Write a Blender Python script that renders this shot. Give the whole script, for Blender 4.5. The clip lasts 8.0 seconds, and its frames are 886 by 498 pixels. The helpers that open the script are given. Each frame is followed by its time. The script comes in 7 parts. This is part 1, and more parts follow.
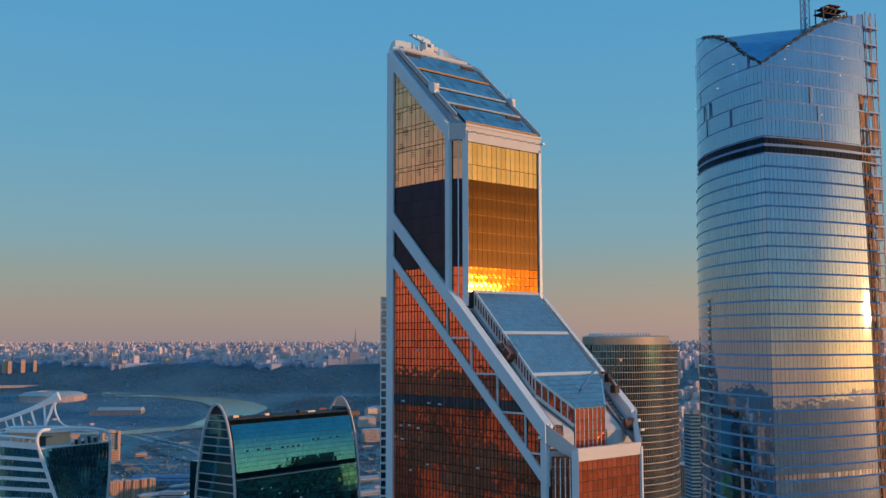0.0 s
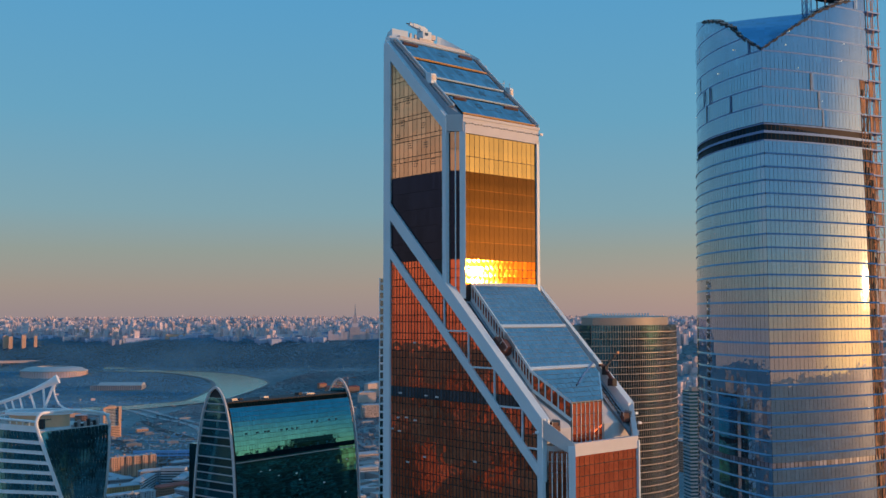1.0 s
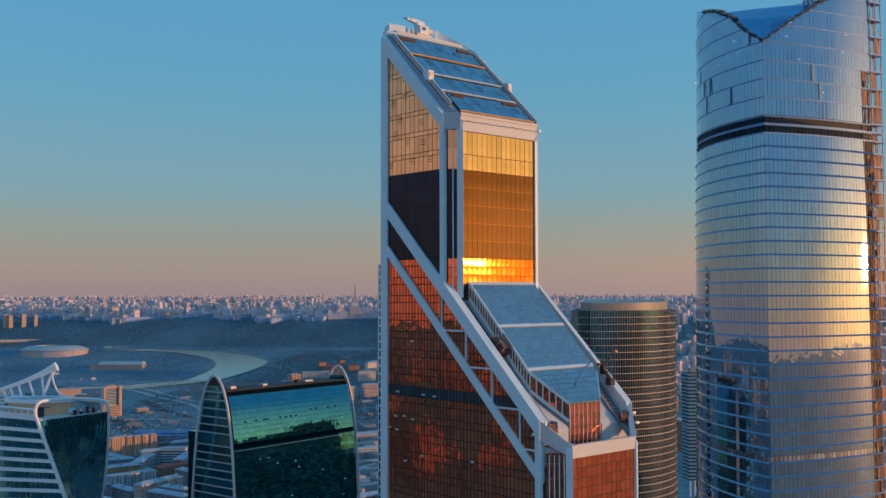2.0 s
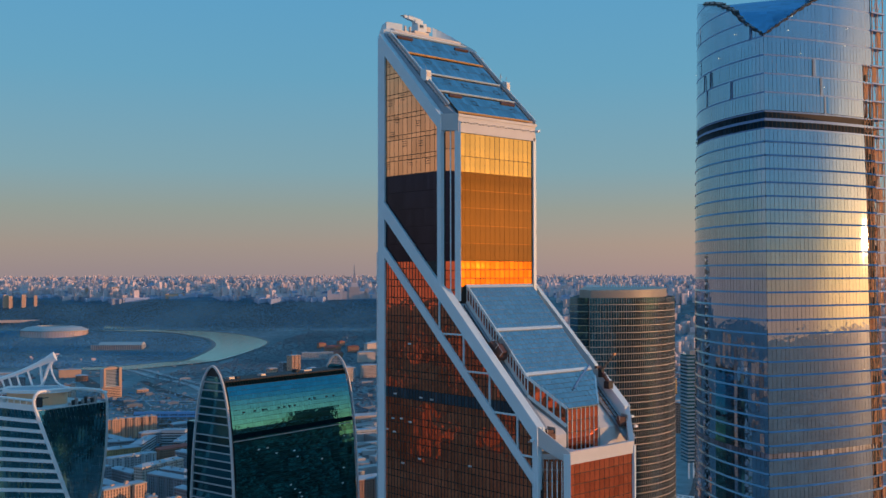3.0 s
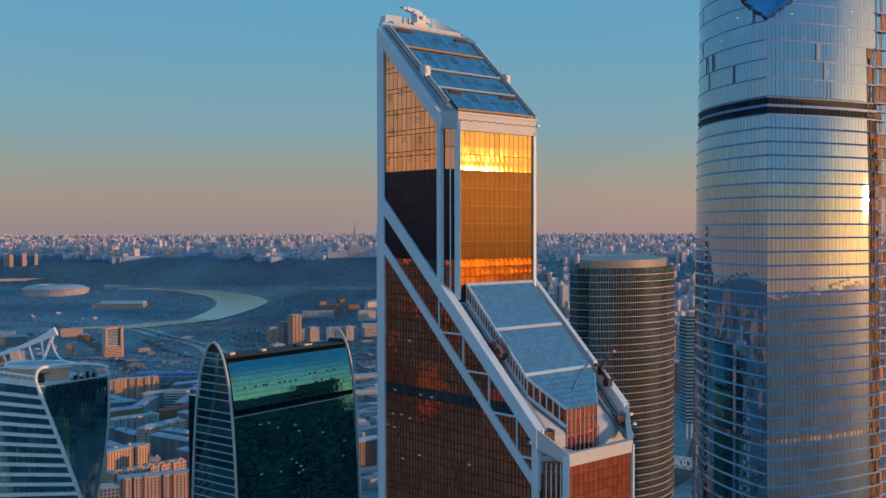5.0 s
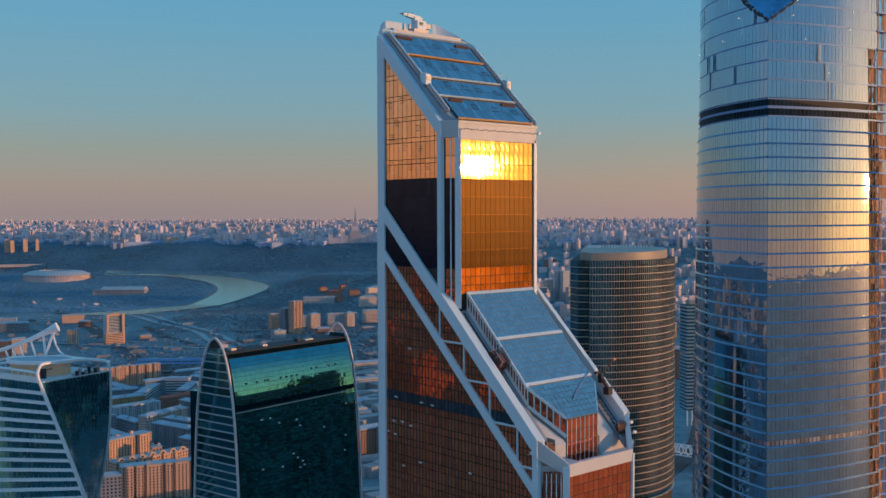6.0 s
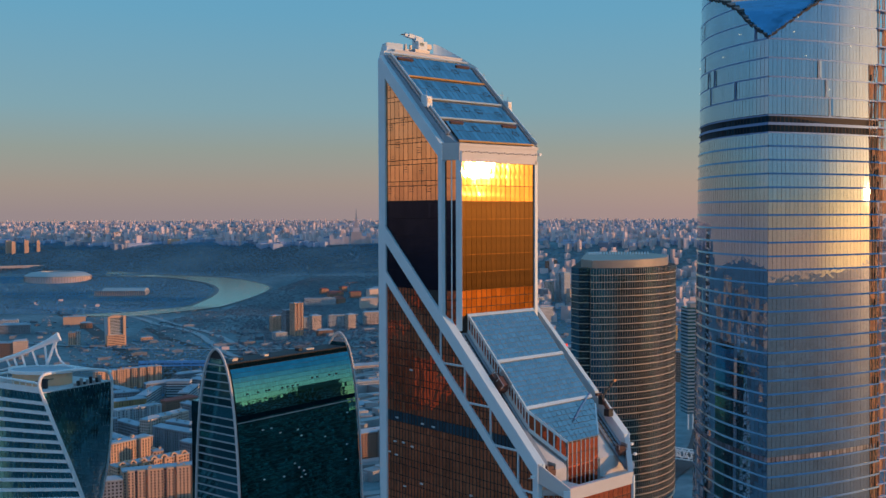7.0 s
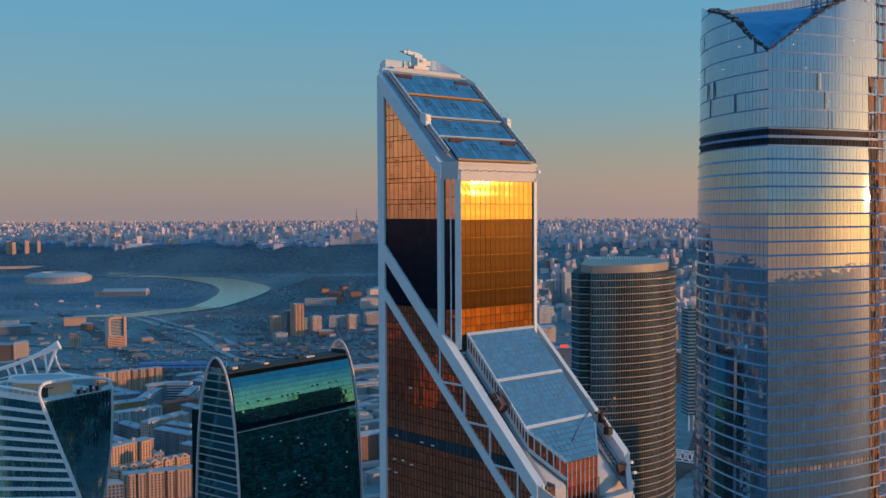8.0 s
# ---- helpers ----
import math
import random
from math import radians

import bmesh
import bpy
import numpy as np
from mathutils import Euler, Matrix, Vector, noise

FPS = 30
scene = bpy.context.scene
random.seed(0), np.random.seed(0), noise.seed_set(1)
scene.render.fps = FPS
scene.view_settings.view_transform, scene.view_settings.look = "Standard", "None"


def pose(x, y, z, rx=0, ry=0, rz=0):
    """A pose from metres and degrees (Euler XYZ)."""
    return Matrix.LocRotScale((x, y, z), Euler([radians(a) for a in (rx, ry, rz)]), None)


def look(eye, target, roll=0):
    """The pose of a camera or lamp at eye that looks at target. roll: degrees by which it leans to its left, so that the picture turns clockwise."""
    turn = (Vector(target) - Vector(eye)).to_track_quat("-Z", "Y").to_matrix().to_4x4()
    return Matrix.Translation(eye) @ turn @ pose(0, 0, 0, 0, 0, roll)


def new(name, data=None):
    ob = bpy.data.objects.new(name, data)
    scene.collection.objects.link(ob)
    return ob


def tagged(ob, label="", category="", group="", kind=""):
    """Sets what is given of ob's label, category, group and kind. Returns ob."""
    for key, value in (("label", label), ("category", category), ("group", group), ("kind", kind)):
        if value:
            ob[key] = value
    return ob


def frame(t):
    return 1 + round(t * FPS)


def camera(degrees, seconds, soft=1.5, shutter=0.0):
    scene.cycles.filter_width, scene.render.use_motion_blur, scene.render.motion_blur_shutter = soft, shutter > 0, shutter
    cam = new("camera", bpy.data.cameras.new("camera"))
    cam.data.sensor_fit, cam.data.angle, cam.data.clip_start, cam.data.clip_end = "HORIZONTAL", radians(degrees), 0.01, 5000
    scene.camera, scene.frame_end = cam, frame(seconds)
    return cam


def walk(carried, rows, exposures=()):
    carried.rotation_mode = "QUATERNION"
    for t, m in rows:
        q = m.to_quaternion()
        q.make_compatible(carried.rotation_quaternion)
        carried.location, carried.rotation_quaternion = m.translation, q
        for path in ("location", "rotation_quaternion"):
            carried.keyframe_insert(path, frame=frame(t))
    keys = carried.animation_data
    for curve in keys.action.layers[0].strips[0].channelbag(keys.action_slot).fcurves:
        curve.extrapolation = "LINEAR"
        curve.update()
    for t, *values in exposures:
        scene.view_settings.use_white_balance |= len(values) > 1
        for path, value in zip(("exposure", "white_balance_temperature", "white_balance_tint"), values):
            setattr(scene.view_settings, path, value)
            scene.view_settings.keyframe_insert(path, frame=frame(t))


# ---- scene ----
cam = camera(47.3, 8.0, 1.5)
PATH = [
    (0, (-0.972, -2.628, 264.368), (-1.074, -0.639, 264.549), -0.1),
    (0.5, (-0.808, -2.176, 266.202), (-0.909, -0.185, 266.356), -0.2),
    (1, (-0.444, -1.8, 268.094), (-0.546, 0.193, 268.225), -0.1),
    (1.5, (-0.211, -1.381, 270.111), (-0.313, 0.613, 270.22), -0.1),
    (3, (0.331, 0.509, 277.126), (0.23, 2.506, 277.173), -0.1),
    (3.5, (0.408, 0.938, 279.259), (0.307, 2.936, 279.286), -0.1),
    (4, (0.428, 1.112, 281.223), (0.328, 3.11, 281.231), -0.2),
    (4.5, (0.409, 1.111, 283.273), (0.308, 3.108, 283.259), -0.1),
    (6, (0.47, 1.0, 290.568), (0.367, 2.996, 290.497), -0.2),
    (6.5, (0.444, 0.992, 292.86), (0.341, 2.988, 292.789), -0.2),
    (7, (0.51, 0.685, 295.06), (0.405, 2.681, 294.989), -0.2),
    (7.5, (0.612, 0.658, 297.19), (0.507, 2.654, 297.117), -0.2),
    (8, (0.79, 1.05, 299.013), (0.684, 3.045, 298.94), -0.3),
]
walk(cam, [(t, look(eye, target, roll)) for t, eye, target, roll in PATH])

# ---------- sky, sun, exposure ----------
SUN_AZ, SUN_EL = -1.9, 2.6      # degrees: azimuth from +x, elevation
world = bpy.data.worlds.new("evening_sky")
scene.world = world
world.use_nodes = True
wn, wl = world.node_tree.nodes, world.node_tree.links
wn.clear()
w_out = wn.new("ShaderNodeOutputWorld")
w_add = wn.new("ShaderNodeAddShader")
w_sky = wn.new("ShaderNodeTexSky")
w_sky.sky_type, w_sky.sun_disc = "NISHITA", False
w_sky.sun_elevation, w_sky.sun_rotation = radians(SUN_EL), radians(90 - SUN_AZ)
w_sky.air_density, w_sky.dust_density, w_sky.ozone_density = 1.0, 0.4, 3.0
w_bg = wn.new("ShaderNodeBackground")
w_bg.inputs["Strength"].default_value = 0.055
w_tc = wn.new("ShaderNodeTexCoord")
w_sep = wn.new("ShaderNodeSeparateXYZ")
w_ramp = wn.new("ShaderNodeValToRGB")
w_haze = wn.new("ShaderNodeBackground")
w_haze.inputs["Strength"].default_value = 1.0
w_ramp.color_ramp.elements.remove(w_ramp.color_ramp.elements[1])
for i, (pos, col) in enumerate(((0.0, (0.27, 0.225, 0.25)), (0.028, (0.295, 0.245, 0.235)), (0.062, (0.245, 0.275, 0.265)), (0.10, (0.18, 0.31, 0.37)),
                                (0.19, (0.115, 0.315, 0.455)), (0.32, (0.08, 0.30, 0.52)), (0.6, (0.09, 0.30, 0.53)), (1.0, (0.105, 0.325, 0.58)))):
    e = w_ramp.color_ramp.elements[0] if i == 0 else w_ramp.color_ramp.elements.new(pos)
    e.position, e.color = pos, (*col, 1)
wl.new(w_tc.outputs["Generated"], w_sep.inputs[0])
wl.new(w_sep.outputs["Z"], w_ramp.inputs[0])
# the pink arch of dusk opposite the sun
w_pink = wn.new("ShaderNodeValToRGB")
w_pink.color_ramp.elements.remove(w_pink.color_ramp.elements[1])
for i, (pos, col) in enumerate(((0.0, (0.30, 0.25, 0.27)), (0.05, (0.58, 0.39, 0.34)), (0.15, (0.55, 0.40, 0.39)), (0.24, (0.22, 0.33, 0.46)), (0.6, (0.09, 0.30, 0.53)), (1.0, (0.105, 0.325, 0.58)))):
    e = w_pink.color_ramp.elements[0] if i == 0 else w_pink.color_ramp.elements.new(pos)
    e.position, e.color = pos, (*col, 1)
w_side = wn.new("ShaderNodeMapRange")
w_side.inputs[1].default_value, w_side.inputs[2].default_value = 0.45, 0.85
w_away = wn.new("ShaderNodeVectorMath")
w_away.operation = "DOT_PRODUCT"
w_away.inputs[1].default_value = (-0.75, -0.66, 0.0)
wl.new(w_tc.outputs["Generated"], w_away.inputs[0])
w_mix = wn.new("ShaderNodeMix")
w_mix.data_type = "RGBA"
wl.new(w_sep.outputs["Z"], w_pink.inputs[0])
wl.new(w_away.outputs["Value"], w_side.inputs[0])
wl.new(w_side.outputs[0], w_mix.inputs["Factor"])
wl.new(w_ramp.outputs[0], w_mix.inputs[6])
wl.new(w_pink.outputs[0], w_mix.inputs[7])
# the orange glow round the low sun
w_dot = wn.new("ShaderNodeVectorMath")
w_dot.operation = "DOT_PRODUCT"
w_dot.inputs[1].default_value = (math.cos(radians(SUN_AZ)), math.sin(radians(SUN_AZ)), 0.0)
w_near = wn.new("ShaderNodeMapRange")
w_near.interpolation_type = "SMOOTHERSTEP"
w_near.inputs[1].default_value, w_near.inputs[2].default_value = 0.93, 1.0
w_glow = wn.new("ShaderNodeVectorMath")
w_glow.operation = "SCALE"
w_glow.inputs[0].default_value = (0.85, 0.44, 0.09)
w_warm = wn.new("ShaderNodeVectorMath")
w_warm.operation = "ADD"
wl.new(w_tc.outputs["Generated"], w_dot.inputs[0])
wl.new(w_dot.outputs["Value"], w_near.inputs[0])
wl.new(w_near.outputs[0], w_glow.inputs["Scale"])
# a warm tint low along the horizon, growing towards the sun's side
w_low, w_toward, w_band, w_tint, w_soft = (wn.new("ShaderNodeMapRange"), wn.new("ShaderNodeMapRange"), wn.new("ShaderNodeMath"),
                                           wn.new("ShaderNodeVectorMath"), wn.new("ShaderNodeVectorMath"))
w_low.interpolation_type = w_toward.interpolation_type = "SMOOTHSTEP"
w_low.inputs[1].default_value, w_low.inputs[2].default_value = 0.11, 0.0
w_toward.inputs[1].default_value, w_toward.inputs[2].default_value = -0.35, 0.95
w_band.operation, w_tint.operation, w_soft.operation = "MULTIPLY", "SCALE", "ADD"
w_tint.inputs[0].default_value = (0.20, 0.062, 0.0)
wl.new(w_sep.outputs["Z"], w_low.inputs[0])
wl.new(w_sep.outputs["X"], w_toward.inputs[0])
wl.new(w_low.outputs[0], w_band.inputs[0])
wl.new(w_toward.outputs[0], w_band.inputs[1])
wl.new(w_band.outputs[0], w_tint.inputs["Scale"])
wl.new(w_mix.outputs[2], w_soft.inputs[0])
wl.new(w_tint.outputs[0], w_soft.inputs[1])
wl.new(w_soft.outputs[0], w_warm.inputs[0])
wl.new(w_glow.outputs[0], w_warm.inputs[1])
wl.new(w_warm.outputs[0], w_haze.inputs[0])
wl.new(w_sky.outputs[0], w_bg.inputs[0])
wl.new(w_bg.outputs[0], w_add.inputs[0])
wl.new(w_haze.outputs[0], w_add.inputs[1])
wl.new(w_add.outputs[0], w_out.inputs[0])

sun_data = bpy.data.lights.new("sun", "SUN")
sun_data.energy, sun_data.angle, sun_data.color = 2.9, radians(0.53), (1.0, 0.48, 0.19)
sun = new("sun", sun_data)
sun_way = Vector((math.cos(radians(SUN_EL)) * math.cos(radians(SUN_AZ)), math.cos(radians(SUN_EL)) * math.sin(radians(SUN_AZ)), math.sin(radians(SUN_EL))))
sun.matrix_world = look(sun_way * 900 + Vector((0, 0, 300)), Vector((0, 0, 300)))
scene.view_settings.exposure = 0.0


# ---------- mesh helpers ----------
class Geo:
    """Collects faces for one mesh."""

    def __init__(self):
        self.v, self.f = [], []

    def poly(self, pts):
        n = len(self.v)
        self.v += [tuple(p) for p in pts]
        self.f.append(tuple(range(n, n + len(pts))))

    def box(self, x0, x1, y0, y1, z0, z1, m=None):
        c = [Vector((x, y, z)) for z in (z0, z1) for y in (y0, y1) for x in (x0, x1)]
        if m is not None:
            c = [m @ p for p in c]
        n = len(self.v)
        self.v += [tuple(p) for p in c]
        self.f += [tuple(n + i for i in q) for q in ((0, 2, 3, 1), (4, 5, 7, 6), (0, 1, 5, 4), (1, 3, 7, 5), (3, 2, 6, 7), (2, 0, 4, 6))]

    def prism(self, plan, bottom, top):
        """A closed solid over a counter-clockwise plan; bottom and top are heights or functions of (x, y)."""
        lo = [(x, y, bottom(x, y) if callable(bottom) else bottom) for x, y in plan]
        hi = [(x, y, top(x, y) if callable(top) else top) for x, y in plan]
        n, k = len(self.v), len(plan)
        self.v += lo + hi
        self.f.append(tuple(n + i for i in reversed(range(k))))
        self.f.append(tuple(n + k + i for i in range(k)))
        for i in range(k):
            j = (i + 1) % k
            self.f.append((n + i, n + j, n + k + j, n + k + i))

    def beam(self, p, q, w, h, up=(0, 0, 1)):
        """A bar of section w (sideways) by h (along up) from p to q."""
        p, q, up = Vector(p), Vector(q), Vector(up)
        d = (q - p).normalized()
        s = d.cross(up)
        s = s.normalized() if s.length > 1e-6 else Vector((1, 0, 0))
        t = s.cross(d).normalized()
        n = len(self.v)
        for e in (p, q):
            for a, b in ((-1, -1), (1, -1), (1, 1), (-1, 1)):
                self.v.append(tuple(e + s * (a * w / 2) + t * (b * h / 2)))
        self.f += [tuple(n + i for i in g) for g in ((3, 2, 1, 0), (4, 5, 6, 7), (0, 1, 5, 4), (1, 2, 6, 5), (2, 3, 7, 6), (3, 0, 4, 7))]

    def tube(self, pts, r, sides=6, closed=False):
        pts = [Vector(p) for p in pts]
        n, k = len(self.v), len(pts)
        for i, p in enumerate(pts):
            a = pts[i - 1] if i or closed else pts[i]
            b = pts[(i + 1) % k] if i < k - 1 or closed else pts[i]
            d = (b - a).normalized()
            s = d.cross(Vector((0, 0, 1)))
            s = s.normalized() if s.length > 1e-3 else Vector((1, 0, 0))
            t = s.cross(d)
            for j in range(sides):
                g = 2 * math.pi * j / sides
                self.v.append(tuple(p + s * (r * math.cos(g)) + t * (r * math.sin(g))))
        for i in range(k if closed else k - 1):
            a, b = n + i * sides, n + ((i + 1) % k) * sides
            for j in range(sides):
                self.f.append((a + j, a + (j + 1) % sides, b + (j + 1) % sides, b + j))
        if not closed:
            self.f.append(tuple(n + j for j in reversed(range(sides))))
            self.f.append(tuple(n + (k - 1) * sides + j for j in range(sides)))

    def mesh(self, name, mat):
        me = bpy.data.meshes.new(name)
        me.from_pydata(self.v, [], self.f)
        me.materials.append(mat)
        me.update()
        return me


def part(name, geo, mat, parent=None, label="", kind=""):
    ob = new(name, geo.mesh(name, mat))
    ob.parent = parent
    return tagged(ob, label, kind=kind)


def thing(name, m, label, category, group="", kind=""):
    ob = new(name)
    ob.empty_display_size = 2
    ob.matrix_world = m
    return tagged(ob, label, category, group, kind)


def clipped(poly, lines):
    """Cuts a polygon of (s, z) to the half planes a*s + b*z <= c."""
    for a, b, c in lines:
        out = []
        for i, p in enumerate(poly):
            q = poly[(i + 1) % len(poly)]
            dp, dq = a * p[0] + b * p[1] - c, a * q[0] + b * q[1] - c
            if dp <= 0:
                out.append(p)
            if (dp < 0 < dq) or (dq < 0 < dp):
                k = dp / (dp - dq)
                out.append((p[0] + k * (q[0] - p[0]), p[1] + k * (q[1] - p[1])))
        poly = out
        if len(poly) < 3:
            return []
    return poly


rng = random.Random(7)


def sheet(geo, origin, across, up, out, ss, zs, gap=0.1, depth=0.08, tilt=0.0015, lines=(), each=None):
    """A curtain wall of separate panes with open joints, each a little out of true; each(pane) takes them one by one."""
    o, du, dv, dn = Vector(origin), Vector(across), Vector(up), Vector(out)
    for j in range(len(zs) - 1):
        for i in range(len(ss) - 1):
            s0, s1, z0, z1 = ss[i] + gap / 2, ss[i + 1] - gap / 2, zs[j] + gap / 2, zs[j + 1] - gap / 2
            a, b = rng.gauss(0, tilt), rng.gauss(0, tilt)
            cell = clipped([(s0, z0), (s1, z0), (s1, z1), (s0, z1)], lines)
            if len(cell) < 3:
                continue
            sc, zc = (s0 + s1) / 2, (z0 + z1) / 2
            front = [o + du * s + dv * z + dn * (depth + a * (s - sc) + b * (z - zc)) for s, z in cell]
            back = [o + du * s + dv * z for s, z in cell]
            one = Geo() if each else geo
            n, k = len(one.v), len(cell)
            one.v += [tuple(p) for p in front + back]
            one.f.append(tuple(range(n, n + k)))
            for e in range(k):
                g = (e + 1) % k
                one.f.append((n + e, n + k + e, n + k + g, n + g))
            if each:
                each(one)


pane_meshes = {}


def panes(parent, mat, origin, across, up, ss, zs, gap=0.1, depth=0.08, tilt=0.0015, name="pane", joint=None):
    """The same, with every pane an object of its own."""
    du, dv = Vector(across).normalized(), Vector(up).normalized()
    dn = du.cross(dv)
    # the dark frame that carries the panes
    g = Geo()
    o = Vector(origin)
    for s in ss:
        g.beam(o + du * s + dv * zs[0] + dn * 0.01, o + du * s + dv * zs[-1] + dn * 0.01, gap * 1.6, 0.05, dn)
    for z in zs:
        g.beam(o + du * ss[0] + dv * z + dn * 0.012, o + du * ss[-1] + dv * z + dn * 0.012, gap * 1.6, 0.05, dn)
    parent = part(name + "_frame", g, joint or M_JOINT, parent)
    for j in range(len(zs) - 1):
        for i in range(len(ss) - 1):
            w, h = round(ss[i + 1] - ss[i] - gap, 3), round(zs[j + 1] - zs[j] - gap, 3)
            key = (w, h, mat.name)
            if key not in pane_meshes:
                g = Geo()
                g.box(-w / 2, w / 2, -h / 2, h / 2, -depth, 0)
                pane_meshes[key] = g.mesh(name, mat)
            ob = new(name, pane_meshes[key])
            ob.parent = parent
            c = Vector(origin) + du * ((ss[i] + ss[i + 1]) / 2) + dv * ((zs[j] + zs[j + 1]) / 2) + dn * depth
            turn = Matrix((du, dv, dn)).transposed().to_4x4()
            ob.matrix_basis = Matrix.Translation(c) @ turn @ Euler((rng.gauss(0, tilt), rng.gauss(0, tilt), 0)).to_matrix().to_4x4()


def steps(a, b, n):
    return [a + (b - a) * i / n for i in range(n + 1)]


# ---------- materials ----------
def node_mat(name):
    mat = bpy.data.materials.new(name)
    mat.use_nodes = True
    nt = mat.node_tree
    return mat, nt.nodes, nt.links, nt.nodes["Principled BSDF"]


def random_value(n, l):
    """A number from 0 to 1 for each pane, loose or joined."""
    gi, oi, ad, fr = n.new("ShaderNodeNewGeometry"), n.new("ShaderNodeObjectInfo"), n.new("ShaderNodeMath"), n.new("ShaderNodeMath")
    ad.operation, fr.operation = "ADD", "FRACT"
    l.new(gi.outputs["Random Per Island"], ad.inputs[0])
    l.new(oi.outputs["Random"], ad.inputs[1])
    l.new(ad.outputs[0], fr.inputs[0])
    return fr.outputs[0]


def glass(name, color, rough=0.05, metal=1.0, spread=0.25, wave=0.02, scale=0.5, ior=1.5, dirt_sheen=0.15):
    """Coated facade glass: a tinted mirror, a little wavy, each pane of its own tone."""
    mat, n, l, p = node_mat(name)
    r = random_value(n, l)
    mr = n.new("ShaderNodeMapRange")
    mr.inputs[3].default_value, mr.inputs[4].default_value = 1 - spread, 1 + spread
    l.new(r, mr.inputs[0])
    tc, nz, mr2, mul = n.new("ShaderNodeTexCoord"), n.new("ShaderNodeTexNoise"), n.new("ShaderNodeMapRange"), n.new("ShaderNodeMath")
    nz.inputs["Scale"].default_value, nz.inputs["Detail"].default_value = 0.13, 6
    mr2.inputs[3].default_value, mr2.inputs[4].default_value = 1 - dirt_sheen, 1 + dirt_sheen
    mul.operation = "MULTIPLY"
    l.new(tc.outputs["Object"], nz.inputs["Vector"])
    l.new(nz.outputs["Fac"], mr2.inputs[0])
    l.new(mr.outputs[0], mul.inputs[0])
    l.new(mr2.outputs[0], mul.inputs[1])
    mix = n.new("ShaderNodeVectorMath")
    mix.operation = "SCALE"
    mix.inputs[0].default_value = color
    l.new(mul.outputs[0], mix.inputs["Scale"])
    l.new(mix.outputs[0], p.inputs["Base Color"])
    p.inputs["Metallic"].default_value, p.inputs["Roughness"].default_value, p.inputs["IOR"].default_value = metal, rough, ior
    if wave:
        nb, bu = n.new("ShaderNodeTexNoise"), n.new("ShaderNodeBump")
        nb.inputs["Scale"].default_value, nb.inputs["Detail"].default_value = scale, 1
        bu.inputs["Strength"].default_value, bu.inputs["Distance"].default_value = 1.0, wave
        l.new(tc.outputs["Object"], nb.inputs["Vector"])
        l.new(nb.outputs["Fac"], bu.inputs["Height"])
        l.new(bu.outputs[0], p.inputs["Normal"])
    return mat


def paint(name, color, rough=0.5, metal=0.0, spread=0.12, stain=0.15, scale=0.2, fine=3.0, bump=0.01, islands=0.0):
    """Painted metal, concrete, plaster: stains at a large scale, grain at a small one."""
    mat, n, l, p = node_mat(name)
    tc, a, b = n.new("ShaderNodeTexCoord"), n.new("ShaderNodeTexNoise"), n.new("ShaderNodeTexNoise")
    a.inputs["Scale"].default_value, a.inputs["Detail"].default_value = scale, 5
    b.inputs["Scale"].default_value, b.inputs["Detail"].default_value = fine, 4
    ma, mb, mul = n.new("ShaderNodeMapRange"), n.new("ShaderNodeMapRange"), n.new("ShaderNodeMath")
    ma.inputs[3].default_value, ma.inputs[4].default_value = 1 - stain, 1 + stain
    mb.inputs[3].default_value, mb.inputs[4].default_value = 1 - spread, 1 + spread
    mul.operation = "MULTIPLY"
    for t in (a, b):
        l.new(tc.outputs["Object"], t.inputs["Vector"])
    l.new(a.outputs["Fac"], ma.inputs[0])
    l.new(b.outputs["Fac"], mb.inputs[0])
    l.new(ma.outputs[0], mul.inputs[0])
    l.new(mb.outputs[0], mul.inputs[1])
    last = mul.outputs[0]
    if islands:
        mi, m2 = n.new("ShaderNodeMapRange"), n.new("ShaderNodeMath")
        mi.inputs[3].default_value, mi.inputs[4].default_value = 1 - islands, 1 + islands
        m2.operation = "MULTIPLY"
        l.new(random_value(n, l), mi.inputs[0])
        l.new(mi.outputs[0], m2.inputs[0])
        l.new(last, m2.inputs[1])
        last = m2.outputs[0]
    sc = n.new("ShaderNodeVectorMath")
    sc.operation = "SCALE"
    sc.inputs[0].default_value = color
    l.new(last, sc.inputs["Scale"])
    l.new(sc.outputs[0], p.inputs["Base Color"])
    p.inputs["Metallic"].default_value, p.inputs["Roughness"].default_value = metal, rough
    if bump:
        bu = n.new("ShaderNodeBump")
        bu.inputs["Distance"].default_value = bump
        l.new(b.outputs["Fac"], bu.inputs["Height"])
        l.new(bu.outputs[0], p.inputs["Normal"])
    return mat


M_COPPER = glass("copper_glass", (0.82, 0.39, 0.195), rough=0.03, spread=0.15)
# red copper glass of the sunlit strip, the sun's gold put into its tint
M_COPPERLOW_SUN = glass("sunlit_red_copper_glass", (0.66, 0.19, 0.024), rough=0.03, spread=0.2)
# copper glass of the sunlit front, the sun's yellow put into its tint
M_COPPER_SUN = glass("sunlit_copper_glass", (0.61, 0.36, 0.12), rough=0.03, spread=0.12)
M_COPPERLOW = glass("red_copper_glass", (0.93, 0.2, 0.085), rough=0.03, spread=0.2, metal=0.9)
# the dark band's shaded faces: navy of the shade put into the tint
M_BRONZE_SHADE = glass("shaded_bronze_glass", (0.022, 0.025, 0.045), rough=0.14, spread=0.12)
M_BANDGLASS = glass("slate_band_glass", (0.12, 0.15, 0.18), rough=0.12, spread=0.2)
M_ROOFGLASS = glass("blue_roof_glass", (0.46, 0.48, 0.50), rough=0.22, spread=0.11, wave=0.01)
